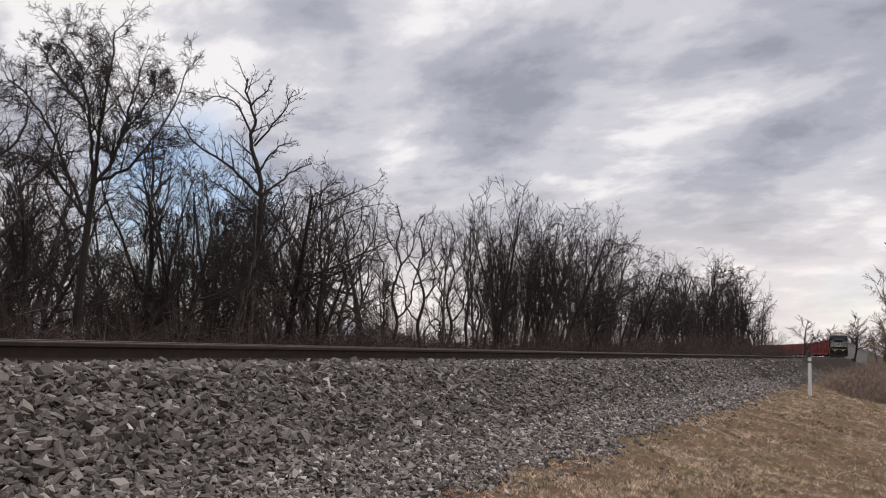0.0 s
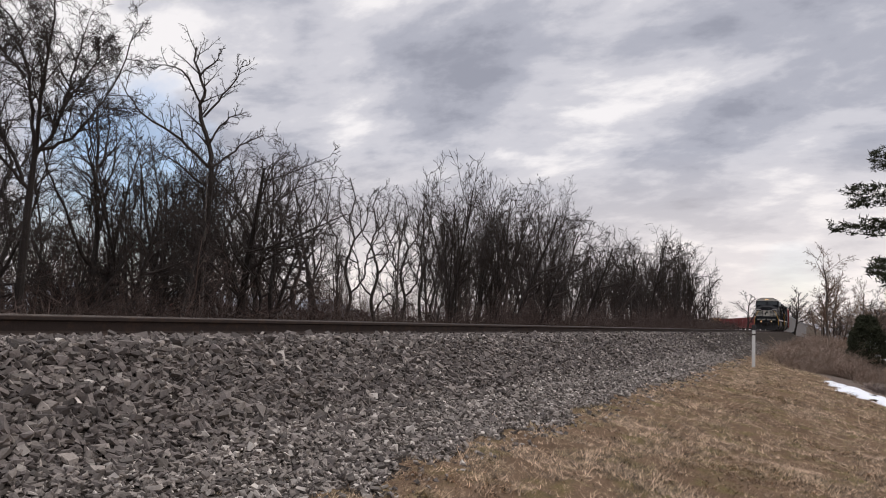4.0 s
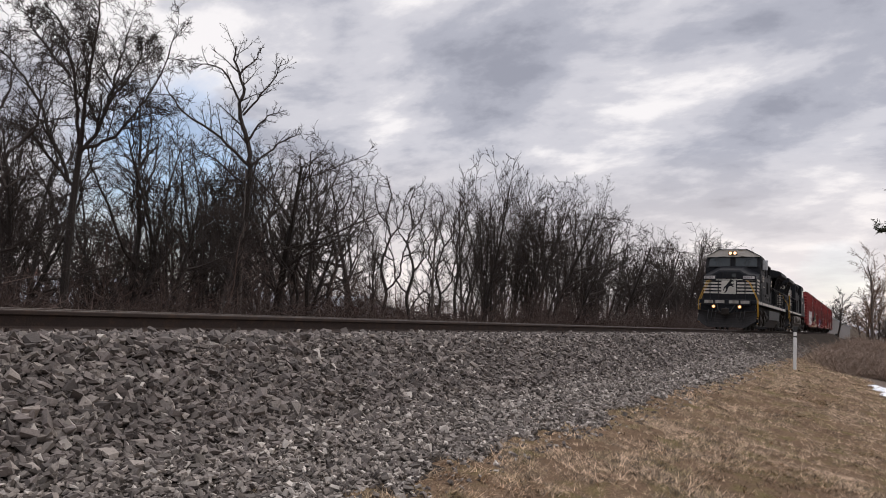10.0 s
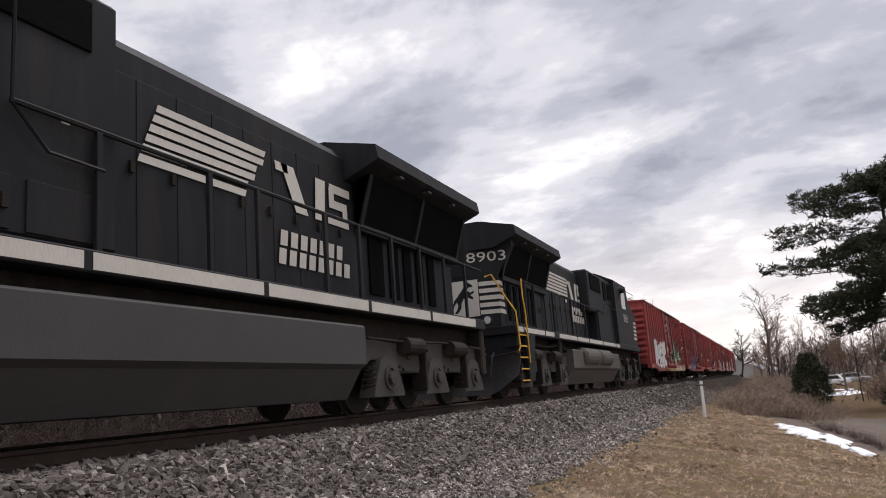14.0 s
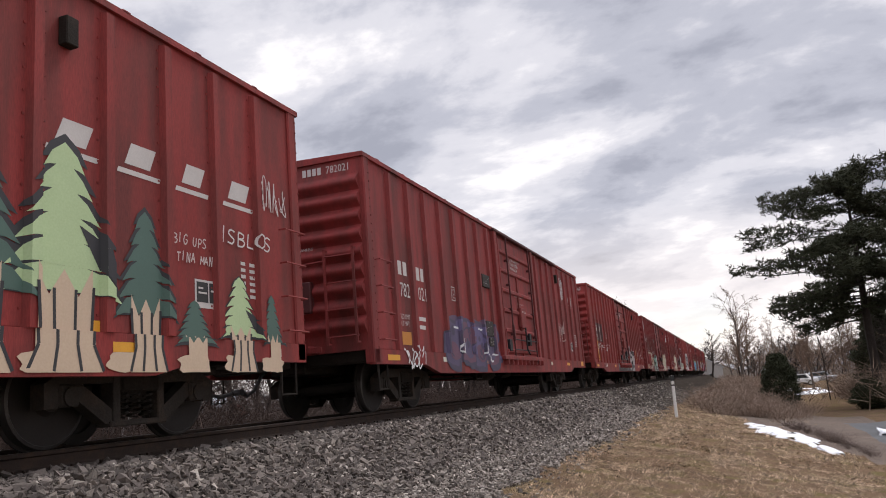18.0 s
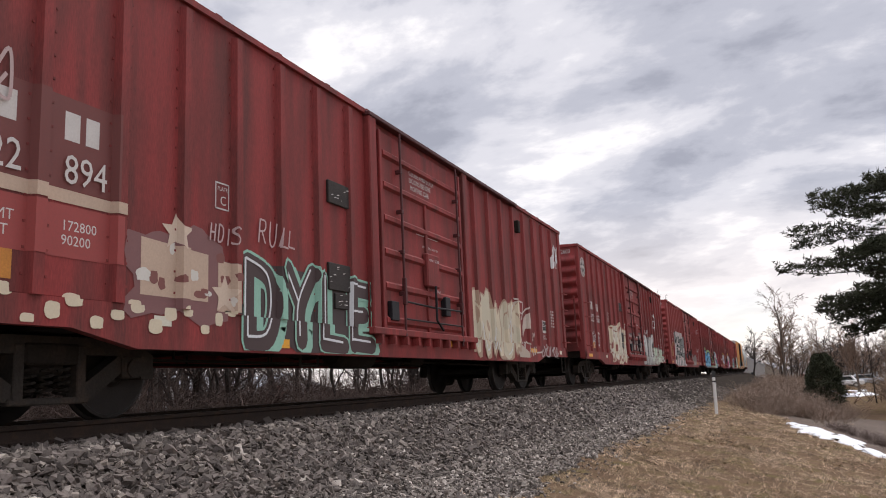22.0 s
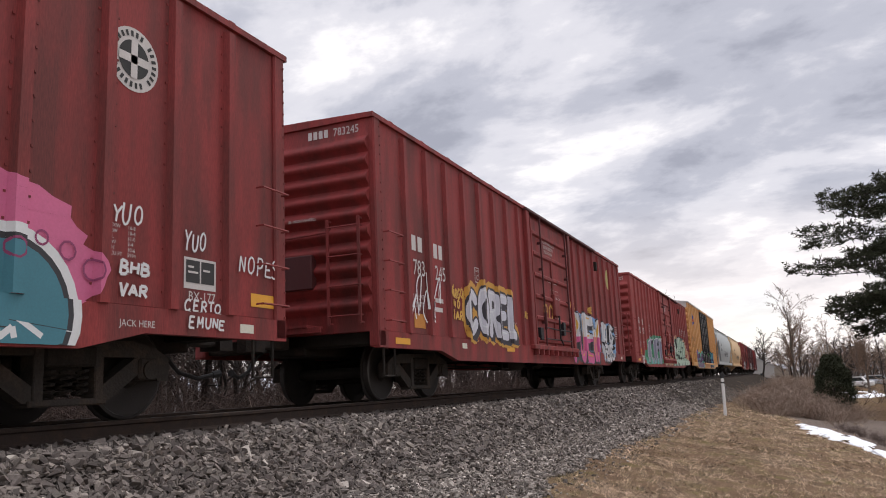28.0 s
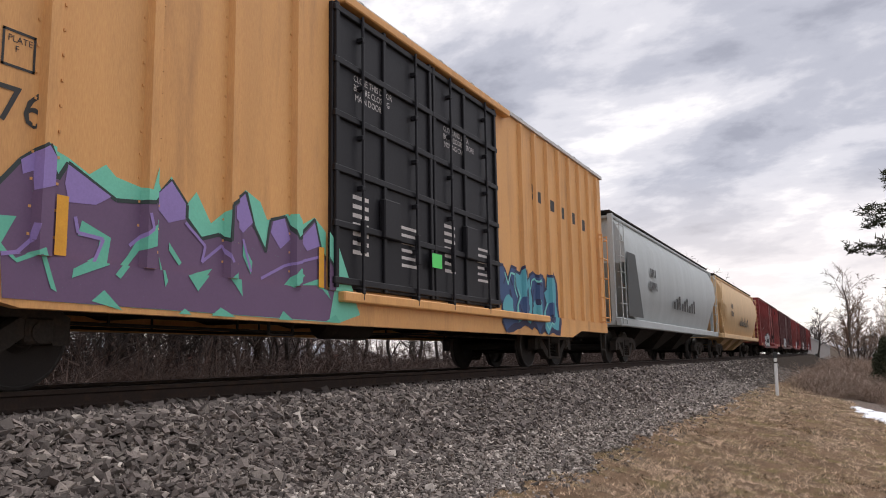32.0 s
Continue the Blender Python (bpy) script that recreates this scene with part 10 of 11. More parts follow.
SPIRE = [(0.12, (0, -0.25), (0.02, 2.6), (0.1, 4.6), (0.12, 6.0)),
         (0.088, (0.12, 5.95), (0.0, 6.7), (-0.33, 7.8), (-0.2, 8.5), (-0.52, 9.3), (-0.6, 10.0)), (0.04, (-0.2, 7.55), (0.35, 8.35), (0.75, 9.05), (0.9, 9.5)), (0.045, (0.12, 5.9), (1.0, 6.8), (1.6, 7.2)),
         (0.06, (0.1, 5.9), (-0.9, 6.8), (-2.0, 7.5), (-2.65, 8.3)), (0.04, (-0.3, 8.0), (-0.95, 9.0), (-1.8, 9.1)), (0.04, (0.0, 6.7), (0.45, 7.5), (1.05, 7.85)), (0.035, (-0.35, 8.9), (0.05, 9.5), (0.25, 9.95)), (0.045, (0.08, 5.2), (-0.8, 5.9), (-1.5, 6.2))]
SINUOUS = [(0.14, (0, -0.25), (0.15, 1.6), (-0.1, 3.0), (0.3, 4.4), (0.15, 5.4)),
           (0.085, (0.15, 5.3), (-0.2, 6.4), (0.15, 7.4), (-0.15, 8.7), (0.2, 9.9)), (0.075, (0.28, 4.5), (0.9, 5.4), (1.0, 6.5), (1.6, 7.5), (1.7, 8.8)), (0.07, (-0.05, 3.2), (-0.9, 4.1), (-1.1, 5.4), (-1.7, 6.6), (-1.6, 7.9)),
           (0.05, (-0.1, 6.2), (-0.9, 7.2), (-1.0, 8.4), (-1.4, 9.2)), (0.05, (0.2, 7.2), (0.8, 8.2), (0.9, 9.4)), (0.05, (0.1, 2.2), (0.8, 3.2), (1.5, 3.7), (2.0, 4.7)), (0.05, (-1.05, 5.2), (-1.8, 5.6), (-2.4, 6.5))]
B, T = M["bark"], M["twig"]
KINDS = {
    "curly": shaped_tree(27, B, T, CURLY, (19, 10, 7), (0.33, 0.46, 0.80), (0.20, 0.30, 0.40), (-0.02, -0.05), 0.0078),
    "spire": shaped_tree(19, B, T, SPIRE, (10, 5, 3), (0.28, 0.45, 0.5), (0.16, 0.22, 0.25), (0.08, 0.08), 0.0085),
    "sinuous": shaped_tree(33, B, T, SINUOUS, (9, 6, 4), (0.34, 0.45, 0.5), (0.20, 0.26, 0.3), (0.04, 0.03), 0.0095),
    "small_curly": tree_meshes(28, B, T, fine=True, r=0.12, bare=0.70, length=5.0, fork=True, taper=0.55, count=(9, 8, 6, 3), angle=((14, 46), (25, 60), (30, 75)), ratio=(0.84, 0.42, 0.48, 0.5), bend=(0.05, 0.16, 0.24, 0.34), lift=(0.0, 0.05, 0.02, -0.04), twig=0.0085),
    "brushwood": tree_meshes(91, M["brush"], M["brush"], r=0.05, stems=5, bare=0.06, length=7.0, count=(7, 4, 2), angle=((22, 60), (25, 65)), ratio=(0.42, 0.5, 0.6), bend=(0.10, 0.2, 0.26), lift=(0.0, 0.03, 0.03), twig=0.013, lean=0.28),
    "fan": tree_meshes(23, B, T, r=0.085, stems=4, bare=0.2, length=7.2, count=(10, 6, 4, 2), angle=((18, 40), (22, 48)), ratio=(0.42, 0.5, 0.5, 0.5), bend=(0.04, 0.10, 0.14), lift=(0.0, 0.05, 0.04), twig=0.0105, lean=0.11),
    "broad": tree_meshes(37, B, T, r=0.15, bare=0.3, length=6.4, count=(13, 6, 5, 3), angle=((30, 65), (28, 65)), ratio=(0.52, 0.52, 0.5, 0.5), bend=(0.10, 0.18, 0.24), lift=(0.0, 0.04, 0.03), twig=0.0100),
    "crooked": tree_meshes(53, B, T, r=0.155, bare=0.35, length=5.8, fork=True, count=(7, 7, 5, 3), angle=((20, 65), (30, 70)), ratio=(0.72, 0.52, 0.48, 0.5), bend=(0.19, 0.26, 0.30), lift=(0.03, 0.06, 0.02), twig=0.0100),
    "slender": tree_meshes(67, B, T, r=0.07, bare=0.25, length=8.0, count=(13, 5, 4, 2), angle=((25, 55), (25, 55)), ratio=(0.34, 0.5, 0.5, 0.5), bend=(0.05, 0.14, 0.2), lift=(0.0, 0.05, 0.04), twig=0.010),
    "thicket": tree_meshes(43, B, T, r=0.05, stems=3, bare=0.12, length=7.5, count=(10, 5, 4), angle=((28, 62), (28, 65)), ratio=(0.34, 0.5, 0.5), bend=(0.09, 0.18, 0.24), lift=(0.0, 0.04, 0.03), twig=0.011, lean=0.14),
    "pale": tree_meshes(71, M["bark_grey"], M["twig_warm"], r=0.15, stems=2, bare=0.25, length=7.0, count=(11, 7, 6, 3), angle=((25, 55), (25, 55)), ratio=(0.5, 0.55, 0.5, 0.5), bend=(0.08, 0.14, 0.2), twig=0.015, lean=0.08),
    "grey": tree_meshes(83, M["bark_grey"], T, r=0.12, bare=0.45, length=7.4, count=(8, 6, 5, 2), angle=((25, 50), (25, 55)), ratio=(0.42, 0.5, 0.5, 0.5), bend=(0.07, 0.15, 0.2), twig=0.008),
    "far_fan": tree_meshes(24, B, T, r=0.10, stems=3, bare=0.2, length=7.0, count=(10, 5, 4), angle=((20, 45), (25, 55)), ratio=(0.45, 0.5, 0.55), bend=(0.05, 0.12, 0.18), lift=(0.0, 0.05, 0.04), twig=0.014, lean=0.14),
    "far_broad": tree_meshes(39, B, T, r=0.12, bare=0.3, length=6.4, count=(14, 8, 5), angle=((30, 62), (28, 62)), ratio=(0.52, 0.5, 0.55), bend=(0.10, 0.18, 0.22), lift=(0.0, 0.04, 0.03), twig=0.014),
    "far_pale": tree_meshes(73, M["bark_grey"], M["twig_warm"], r=0.15, bare=0.25, length=6.6, count=(12, 6, 4), angle=((28, 58), (25, 55)), ratio=(0.5, 0.5, 0.55), bend=(0.08, 0.14, 0.2), twig=0.025),
    "skyline": tree_meshes(29, B, T, r=0.15, bare=0.2, length=6.6, count=(11, 6, 3), angle=((28, 58), (25, 55)), ratio=(0.45, 0.5, 0.55), bend=(0.08, 0.14, 0.2), twig=0.035),
}


def plant(kind, x, y, height, turn, label="leafless deciduous tree with dark bark at the edge of the wood", group="trees of the wood", sx=1.0):
    ob = thing("bare_tree", label, "tree", group)
    for name, me in zip(("trunk", "crown"), KINDS[kind]):
        part(name, me, None, ob)
    k = height / 10.0
    ob.matrix_world = Matrix.Translation((x, y, ground_z(x, y))) @ pose(0, 0, 0, 0, 0, turn) @ Matrix.Diagonal((k * sx, k * sx, k, 1))
    return ob


_grown = {}


def grove(name, spots, label):
    """Many trees that stand too far back to be told apart, in one mesh: spots are kind, x, y, height, turn, breadth."""
    mats, vs, fs, ss, n = [], [], [], [], 0
    for kind, x, y, height, turn, sx in spots:
        if kind not in _grown:
            v, f, m = [], [], []
            for me in KINDS[kind]:
                me.calc_loop_triangles()
                base = sum(len(q) for q in v)
                q = np.empty(len(me.vertices) * 3, np.float32)
                me.vertices.foreach_get("co", q)
                t = np.empty(len(me.loop_triangles) * 3, np.int32)
                me.loop_triangles.foreach_get("vertices", t)
                if me.materials[0] not in mats:
                    mats.append(me.materials[0])
                v.append(q.reshape(-1, 3))
                f.append(t.reshape(-1, 3) + base)
                m.append([me.materials[0].name] * (len(t) // 3))
            _grown[kind] = np.concatenate(v), np.concatenate(f), sum(m, [])
        v, f, m = _grown[kind]
        k, a = height / 10.0, radians(turn)
        c, s = math.cos(a), math.sin(a)
        w = v * (k * sx, k * sx, k) @ np.array(((c, s, 0), (-s, c, 0), (0, 0, 1))) + (x, y, ground_z(x, y))
        vs.append(w)
        fs.append(f + n)
        for q in m:
            ss.append(q)
        n += len(w)
    names = sorted(set(ss))
    me = bpy.data.meshes.new(name)
    vs, fs = np.concatenate(vs).astype(np.float32), np.concatenate(fs).astype(np.int32)
    me.vertices.add(len(vs))
    me.vertices.foreach_set("co", vs.ravel())
    me.loops.add(fs.size)
    me.loops.foreach_set("vertex_index", fs.ravel())
    me.polygons.add(len(fs))
    me.polygons.foreach_set("loop_start", np.arange(0, fs.size, 3, dtype=np.int32))
    for q in names:
        me.materials.append(bpy.data.materials[q])
    order = {q: i for i, q in enumerate(names)}
    me.polygons.foreach_set("material_index", np.array([order[q] for q in ss], np.int32))
    me.update(calc_edges=True)
    return tagged(new(name, me), label, "woods", kind="stuff")


# the skyline of the wood: azimuth and height in degrees
SKY_AZ = [5.8, 7.2, 9.7, 12.8, 15.9, 18.3, 22.0, 25.0, 27.5, 29.9, 32.1, 35.1, 38.9, 41.6, 43.9, 47, 50.4, 55.6, 59.2, 90]
SKY_EL = [2.4, 5.3, 7.3, 7.3, 7.5, 10.9, 11.3, 12.6, 11.3, 8.7, 9.5, 11.0, 12.0, 14.5, 15.0, 14.5, 15.0, 15.0, 14.5, 14.0]


def skyline_height(x, y):
    """How high a tree at a place reaches when its top touches the skyline."""
    el = float(np.interp(math.degrees(math.atan2(y, x)), SKY_AZ, SKY_EL))
    return math.hypot(x, y) * math.tan(radians(el)) - ground_z(x, y)


# the trees that stand out along the edge of the wood: kind, azimuth, distance from the line of the camera, top in degrees, turn, breadth
for kind, az, y, el, turn, sx in (
        ("curly", 54.3, 17.0, 19.8, -35.4, 0.97), ("fan", 45.2, 18.6, 15.2, 100, 1.25), ("broad", 40.6, 18.0, 13.4, 20, 1.15), ("fan", 57.0, 18.5, 14.0, 250, 1.2), ("sinuous", 60.4, 15.5, 16.5, -30, 1.15), ("sinuous", 50.0, 18.5, 14.5, 40, 1.1), ("spire", 43.0, 17.0, 18.9, -47, 1.0), ("fan", 47.2, 18.0, 15.0, 200, 1.0), ("slender", 49.5, 20.0, 13.5, 15, 1.2), ("grey", 42.8, 16.6, 13.5, 40, 0.7),
        ("slender", 45.4, 17.5, 13.8, 100, 1.0), ("broad", 57.5, 20.0, 13.0, 300, 1.0), ("broad", 39.4, 17.5, 12.2, 300, 0.95), ("sinuous", 36.6, 16.5, 11.0, 300, 1.0), ("sinuous", 32.6, 17.0, 10.4, 120, 0.9), ("sinuous", 38.2, 17.2, 12.0, 20, 1.0), ("fan", 24.4, 17.0, 12.2, 110, 1.0), ("fan", 22.4, 17.2, 11.4, 320, 1.0), ("broad", 20.6, 17.6, 10.4, 60, 0.9), ("broad", 34.6, 17.5, 11.2, 210, 1.0), ("sinuous", 30.9, 16.5, 9.8, -59, 0.9), ("grey", 29.0, 16.8, 9.4, 10, 1.0),
        ("sinuous", 28.6, 17.0, 9.4, 118, 0.85), ("fan", 25.4, 17.5, 12.6, 260, 1.05), ("fan", 23.4, 18.0, 11.6, 30, 1.0), ("fan", 21.4, 18.5, 11.0, 155, 1.0), ("slender", 19.9, 18.0, 9.0, 60, 1.0), ("small_curly", 18.0, 17.0, 11.1, 190, 0.62),
        ("broad", 15.6, 17.5, 7.6, 45, 0.9), ("crooked", 14.4, 17.5, 7.4, 250, 0.8), ("broad", 13.2, 18.0, 7.4, 100, 0.85), ("far_broad", 12.0, 18.5, 7.2, 320, 0.9), ("far_broad", 11.0, 18.0, 7.3, 165, 0.9), ("far_fan", 10.1, 18.5, 7.4, 10, 0.9), ("far_broad", 9.2, 19.0, 7.2, 280, 0.8), ("far_fan", 8.4, 19.0, 6.7, 80, 0.8), ("far_broad", 7.6, 19.5, 5.8, 30, 0.7), ("far_broad", 7.0, 20.0, 5.0, 130, 0.6)):
    x = y / math.tan(radians(az))
    plant(kind, x, y, math.hypot(x, y) * math.tan(radians(el)) - ground_z(x, y), turn, sx=sx)


def make_wood():
    rng = random.Random(8)
    deep = []
    low = []
    for _ in range(210):
        x, y = 150 * rng.random() ** 1.6 + 1, rng.uniform(13.5, 24)
        if math.degrees(math.atan2(y, x)) > 6.0:
            low.append(("brushwood", x, y, rng.uniform(1.8, 3.6) * (1 + x / 200), rng.uniform(0, 360), rng.uniform(1.0, 1.6)))
    for _ in range(110):
        x, y = 120 * rng.random() ** 1.5 + 1, rng.uniform(12.3, 16)
        if math.degrees(math.atan2(y, x)) > 6.0:
            low.append(("brushwood", x, y, rng.uniform(1.1, 2.2) * (1 + x / 200), rng.uniform(0, 360), rng.uniform(1.3, 1.9)))
    grove("brushwood", low, "brown leafless brushwood at the foot of the wood")
    for row, (y0, y1, step, lo, hi) in enumerate(((15.5, 19.5, 2.0, 0.4, 0.85), (19.5, 25, 2.3, 0.5, 0.95), (25, 33, 2.6, 0.55, 0.95), (34, 46, 4.0, 0.5, 0.85))):
        x = 2.0
        while x < 160:
            y = rng.uniform(y0, y1)
            az = math.degrees(math.atan2(y, x))
            thin = 0.7 if 27.5 < az < 34 else 0.4 if 34 <= az < 41 else 0.0
            if az > 6.6 + row * 0.5 and not (row > 0 and rng.random() < thin):
                kinds = ("crooked", "slender", "sinuous", "broad", "crooked") if row < 2 and x < 50 else ("slender", "far_fan", "far_broad", "sinuous") if x < 50 else ("far_fan", "far_broad", "far_fan")
                spot = (rng.choice(kinds), x, y, skyline_height(x, y) * rng.uniform(lo, hi), rng.uniform(0, 360), rng.uniform(0.8, 1.15) if row else 0.9)
                if row < 2:
                    plant(*spot[:5], sx=spot[5])
                else:
                    deep.append(spot)
            x += step * rng.uniform(0.6, 1.4) * (1 + x / 90) * (0.62 if x < 34 and row < 3 else 1.0)
    for _ in range(70):
        x, y = 3 + 42 * rng.random(), rng.uniform(17, 30)
        if 27 < math.degrees(math.atan2(y, x)) < 36:
            continue
        deep.append(("brushwood", x, y, skyline_height(x, y) * rng.uniform(0.2, 0.42), rng.uniform(0, 360), 1.4))
    for _ in range(8):
        x, y = 4 + 18 * rng.random(), rng.uniform(16, 28)
        deep.append((rng.choice(("broad", "slender")), x, y, skyline_height(x, y) * rng.uniform(0.4, 0.85), rng.uniform(0, 360), 1.3))
    for _ in range(34):
        y = rng.uniform(18, 34)
        x = y / math.tan(radians(rng.uniform(39, 62)))
        deep.append((rng.choice(("thicket", "slender", "broad", "brushwood")), x, y, skyline_height(x, y) * rng.uniform(0.35, 0.72), rng.uniform(0, 360), 1.2))
    grove("deep_wood", deep, "leafless trees deep in the wood behind its edge")


make_wood()


# ---- brush ----
def shrub_shape(seed, stems=26, spread=0.6, r=0.006, sides=4):
    rng = random.Random(seed)
    sh = Shape()
    for _ in range(stems):
        d = Vector((rng.gauss(0, spread), rng.gauss(0, spread), 1)).normalized()
        p = Vector((rng.gauss(0, 0.25), rng.gauss(0, 0.25), -0.05))
        bend = Vector((rng.gauss(0, 0.3), rng.gauss(0, 0.3), -0.05))
        pts = [p, p + d * rng.uniform(0.3, 0.5), Vector()]
        pts[2] = pts[1] + (d + bend).normalized() * rng.uniform(0.3, 0.55)
        twig(sh, pts, r, False)
        for _ in range(sides):
            i = rng.randrange(1, 3)
            q = pts[i - 1].lerp(pts[i], rng.uniform(0.3, 1))
            e = Vector((rng.gauss(0, 0.7), rng.gauss(0, 0.7), rng.uniform(0.1, 0.9))).normalized()
            q2 = q + e * rng.uniform(0.12, 0.3)
            twig(sh, [q, q2, q2 + (e + Vector((rng.gauss(0, 0.4), rng.gauss(0, 0.4), 0))) * 0.14], r * 0.6, False)
    return sh


SHRUBS = [shrub_shape(s, 40, 0.5, 0.007).mesh("shrub", M["brush"]) for s in (1, 2, 3)]
TAN_SHRUBS = [shrub_shape(s, 44, 0.7, 0.006, 3).mesh("shrub", M["brush_tan"]) for s in (4, 5, 6)]


def shrub(meshes, rng, x, y, size, label, group):
    ob = tagged(new("shrub", rng.choice(meshes)), label, "shrub", group)
    ob.matrix_world = Matrix.Translation((x, y, ground_z(x, y))) @ pose(0, 0, 0, 0, 0, rng.uniform(0, 360)) @ Matrix.Diagonal((size * rng.uniform(1.0, 1.6), size * rng.uniform(1.0, 1.6), size, 1))


def thicket(name, spots, stems, r, mat, label, seed):
    """Many shrubs grown together, in one mesh: spots are x, y and size."""
    rng = random.Random(seed)
    shapes = []
    for k in range(5):
        sh = shrub_shape(seed + k, stems, 0.55, r, 3)
        tris = [t for f in sh.f for t in ((f[:3], (f[0], f[2], f[3])) if len(f) == 4 else (f,))]
        shapes.append((np.array(sh.v), np.array(tris)))
    vs, fs, n = [], [], 0
    for x, y, size in spots:
        v, f = rng.choice(shapes)
        a = rng.uniform(0, 6.3)
        c, s = math.cos(a), math.sin(a)
        w = rng.uniform(1.0, 1.6)
        v = v * (size * w, size * w, size) @ np.array(((c, s, 0), (-s, c, 0), (0, 0, 1))) + (x, y, ground_z(x, y))
        vs.append(v)
        fs.append(f + n)
        n += len(v)
    me = bpy.data.meshes.new(name)
    me.from_pydata(np.concatenate(vs), [], np.concatenate(fs))
    me.materials.append(mat)
    return tagged(new(name, me), label, "undergrowth", kind="stuff")


def make_brush():
    rng = random.Random(9)
    spots = []
    for _ in range(700):
        x = 170 * rng.random() ** 1.7 + 1
        y = rng.uniform(12.3, 20)
        if math.degrees(math.atan2(y, x)) > 5.6:
            spots.append((x, y, rng.uniform(1.1, 2.1) * (1 if y > 14 else 0.65) * (1 + x / 200)))
    thicket("undergrowth", spots, 36, 0.007, M["brush"], "leafless brown undergrowth at the foot of the wood", 20)
    spots = [(70 * rng.random() ** 1.3 - 2, rng.uniform(10.0, 13.5), rng.uniform(0.5, 1.15)) for _ in range(420)]
    thicket("weeds", spots, 30, 0.008, M["weed"], "dry brown weeds on the bank behind the track", 40)
    for _ in range(150):
        x = rng.uniform(33, 66)
        y = rng.uniform(-2.9, 2.2) - 0.012 * (x - 33)
        if y < -1.6 and x < 36 or y > 1.0 and x < 36:
            continue
        shrub(TAN_SHRUBS, rng, x, y, rng.uniform(0.5, 1.0) * (0.7 if y > 1.2 else 1.0), "tan leafless brush on the embankment slope", "brush on the embankment")


make_brush()


# ---- beside the track: marker post, snow, evergreens, houses ----
def marker_post():
    x, y = 29.5, 2.12
    z = ground_z(x, y)
    ob = thing("marker_post", "white wooden marker post with a black cap beside the track", "marker post", m=Matrix.Translation((x, y, z)) @ pose(0, 0, 0, 1.0, 0.6, 10))
    part("post", Shape().box(-0.05, 0.05, -0.05, 0.05, -0.3, 1.28, 0.012), surface("post_white", (0.72, 0.71, 0.69), 0.7, vary=0.1, scale=4, grain=40, second=(0.55, 0.53, 0.5), patch=(0.6, 0.75)), ob)
    part("cap", Shape().box(-0.065, 0.065, -0.065, 0.065, 1.28, 1.47, 0.015), M["stencil_black"], ob, "black cap")
    part("band", Shape().box(-0.053, 0.053, -0.053, 0.053, 1.10, 1.15, 0.004), M["iron"], ob)


marker_post()


def snow_sheet(name, path, width, seed, label, lift=0.05, bumps=0.09):
    """A ragged patch of old snow along a line."""
    rng = random.Random(seed)
    sh = Shape()
    n, m = 64, 13
    for i in range(n + 1):
        t = i / n
        k = t * (len(path) - 1)
        a = min(int(k), len(path) - 2)
        f = k - a
        px, py = (path[a][c] + (path[a + 1][c] - path[a][c]) * f for c in (0, 1))
        dx, dy = path[a + 1][0] - path[a][0], path[a + 1][1] - path[a][1]
        l = math.hypot(dx, dy)
        w = width * (0.12 + math.sin(math.pi * min(1, max(0, t))) ** 0.6) * (1 + 0.8 * noise.noise((t * 7, seed, 0)) + 0.35 * noise.noise((t * 23, seed, 3)))
        for j in range(m):
            u = (j / (m - 1) - 0.5) * w
            x, y = px - dy / l * u + 0.12 * noise.noise((t * 20, j * 0.7, seed)), py + dx / l * u + 0.12 * noise.noise((t * 20, j * 0.7, seed + 5))
            edge = 1 - abs(2 * j / (m - 1) - 1) ** 3
            sh.v.append((x, y, ground_z(x, y) - 0.03 + (lift + bumps * (0.5 + noise.noise((x * 1.6, y * 1.6, seed)))) * edge))
    for i in range(n):
        for j in range(m - 1):
            a = i * m + j
            x, y, _ = sh.v[a]
            if noise.noise((x * 1.9, y * 1.9, seed + 2)) < -0.40 or (j in (0, m - 2) and noise.noise((x * 3.5, y * 3.5, seed)) < 0.0):
                continue
            sh.f.append((a, a + 1, a + m + 1, a + m))
            sh.s.append(0)
    ob = new(name, sh.mesh(name, M["snow"], True))
    return tagged(ob, label, "snow", kind="structure")


snow_sheet("snow_bank", [(30.5, -0.30), (27.8, -0.75), (25.0, -1.40), (22.0, -2.25)], 1.1, 3, "old white snow left along the foot of the bank")
snow_sheet("snow_patch", [(30.5, -4.3), (30.2, -5.2), (29.6, -6.4)], 1.3, 5, "small heap of old snow on the asphalt", 0.12, 0.14)
snow_sheet("snow_patch", [(74, -4.6), (77, -6.0), (80, -7.4)], 2.4, 7, "patch of old snow by the far hedge", 0.12, 0.1)
snow_sheet("snow_patch", [(88, -3.4), (92, -6.0), (94, -8.4)], 2.0, 8, "patch of old snow beyond the hedge", 0.12, 0.1)

def tuft(rng, p, size, flat=0.5, n=9):
    """A spray of needles as thin triangles."""
    v, f = [], []
    for k in range(n):
        d = Vector((rng.gauss(0, 1), rng.gauss(0, 1), rng.gauss(0.25, flat))).normalized()
        s = d.orthogonal().normalized() * size * 0.13
        q = p + Vector((rng.gauss(0, 0.3), rng.gauss(0, 0.3), rng.gauss(0, 0.2))) * size
        i = len(v)
        v += [tuple(q - s), tuple(q + s), tuple(q + d * size * rng.uniform(0.6, 1.2))]
        f.append((i, i + 1, i + 2))
    return v, f


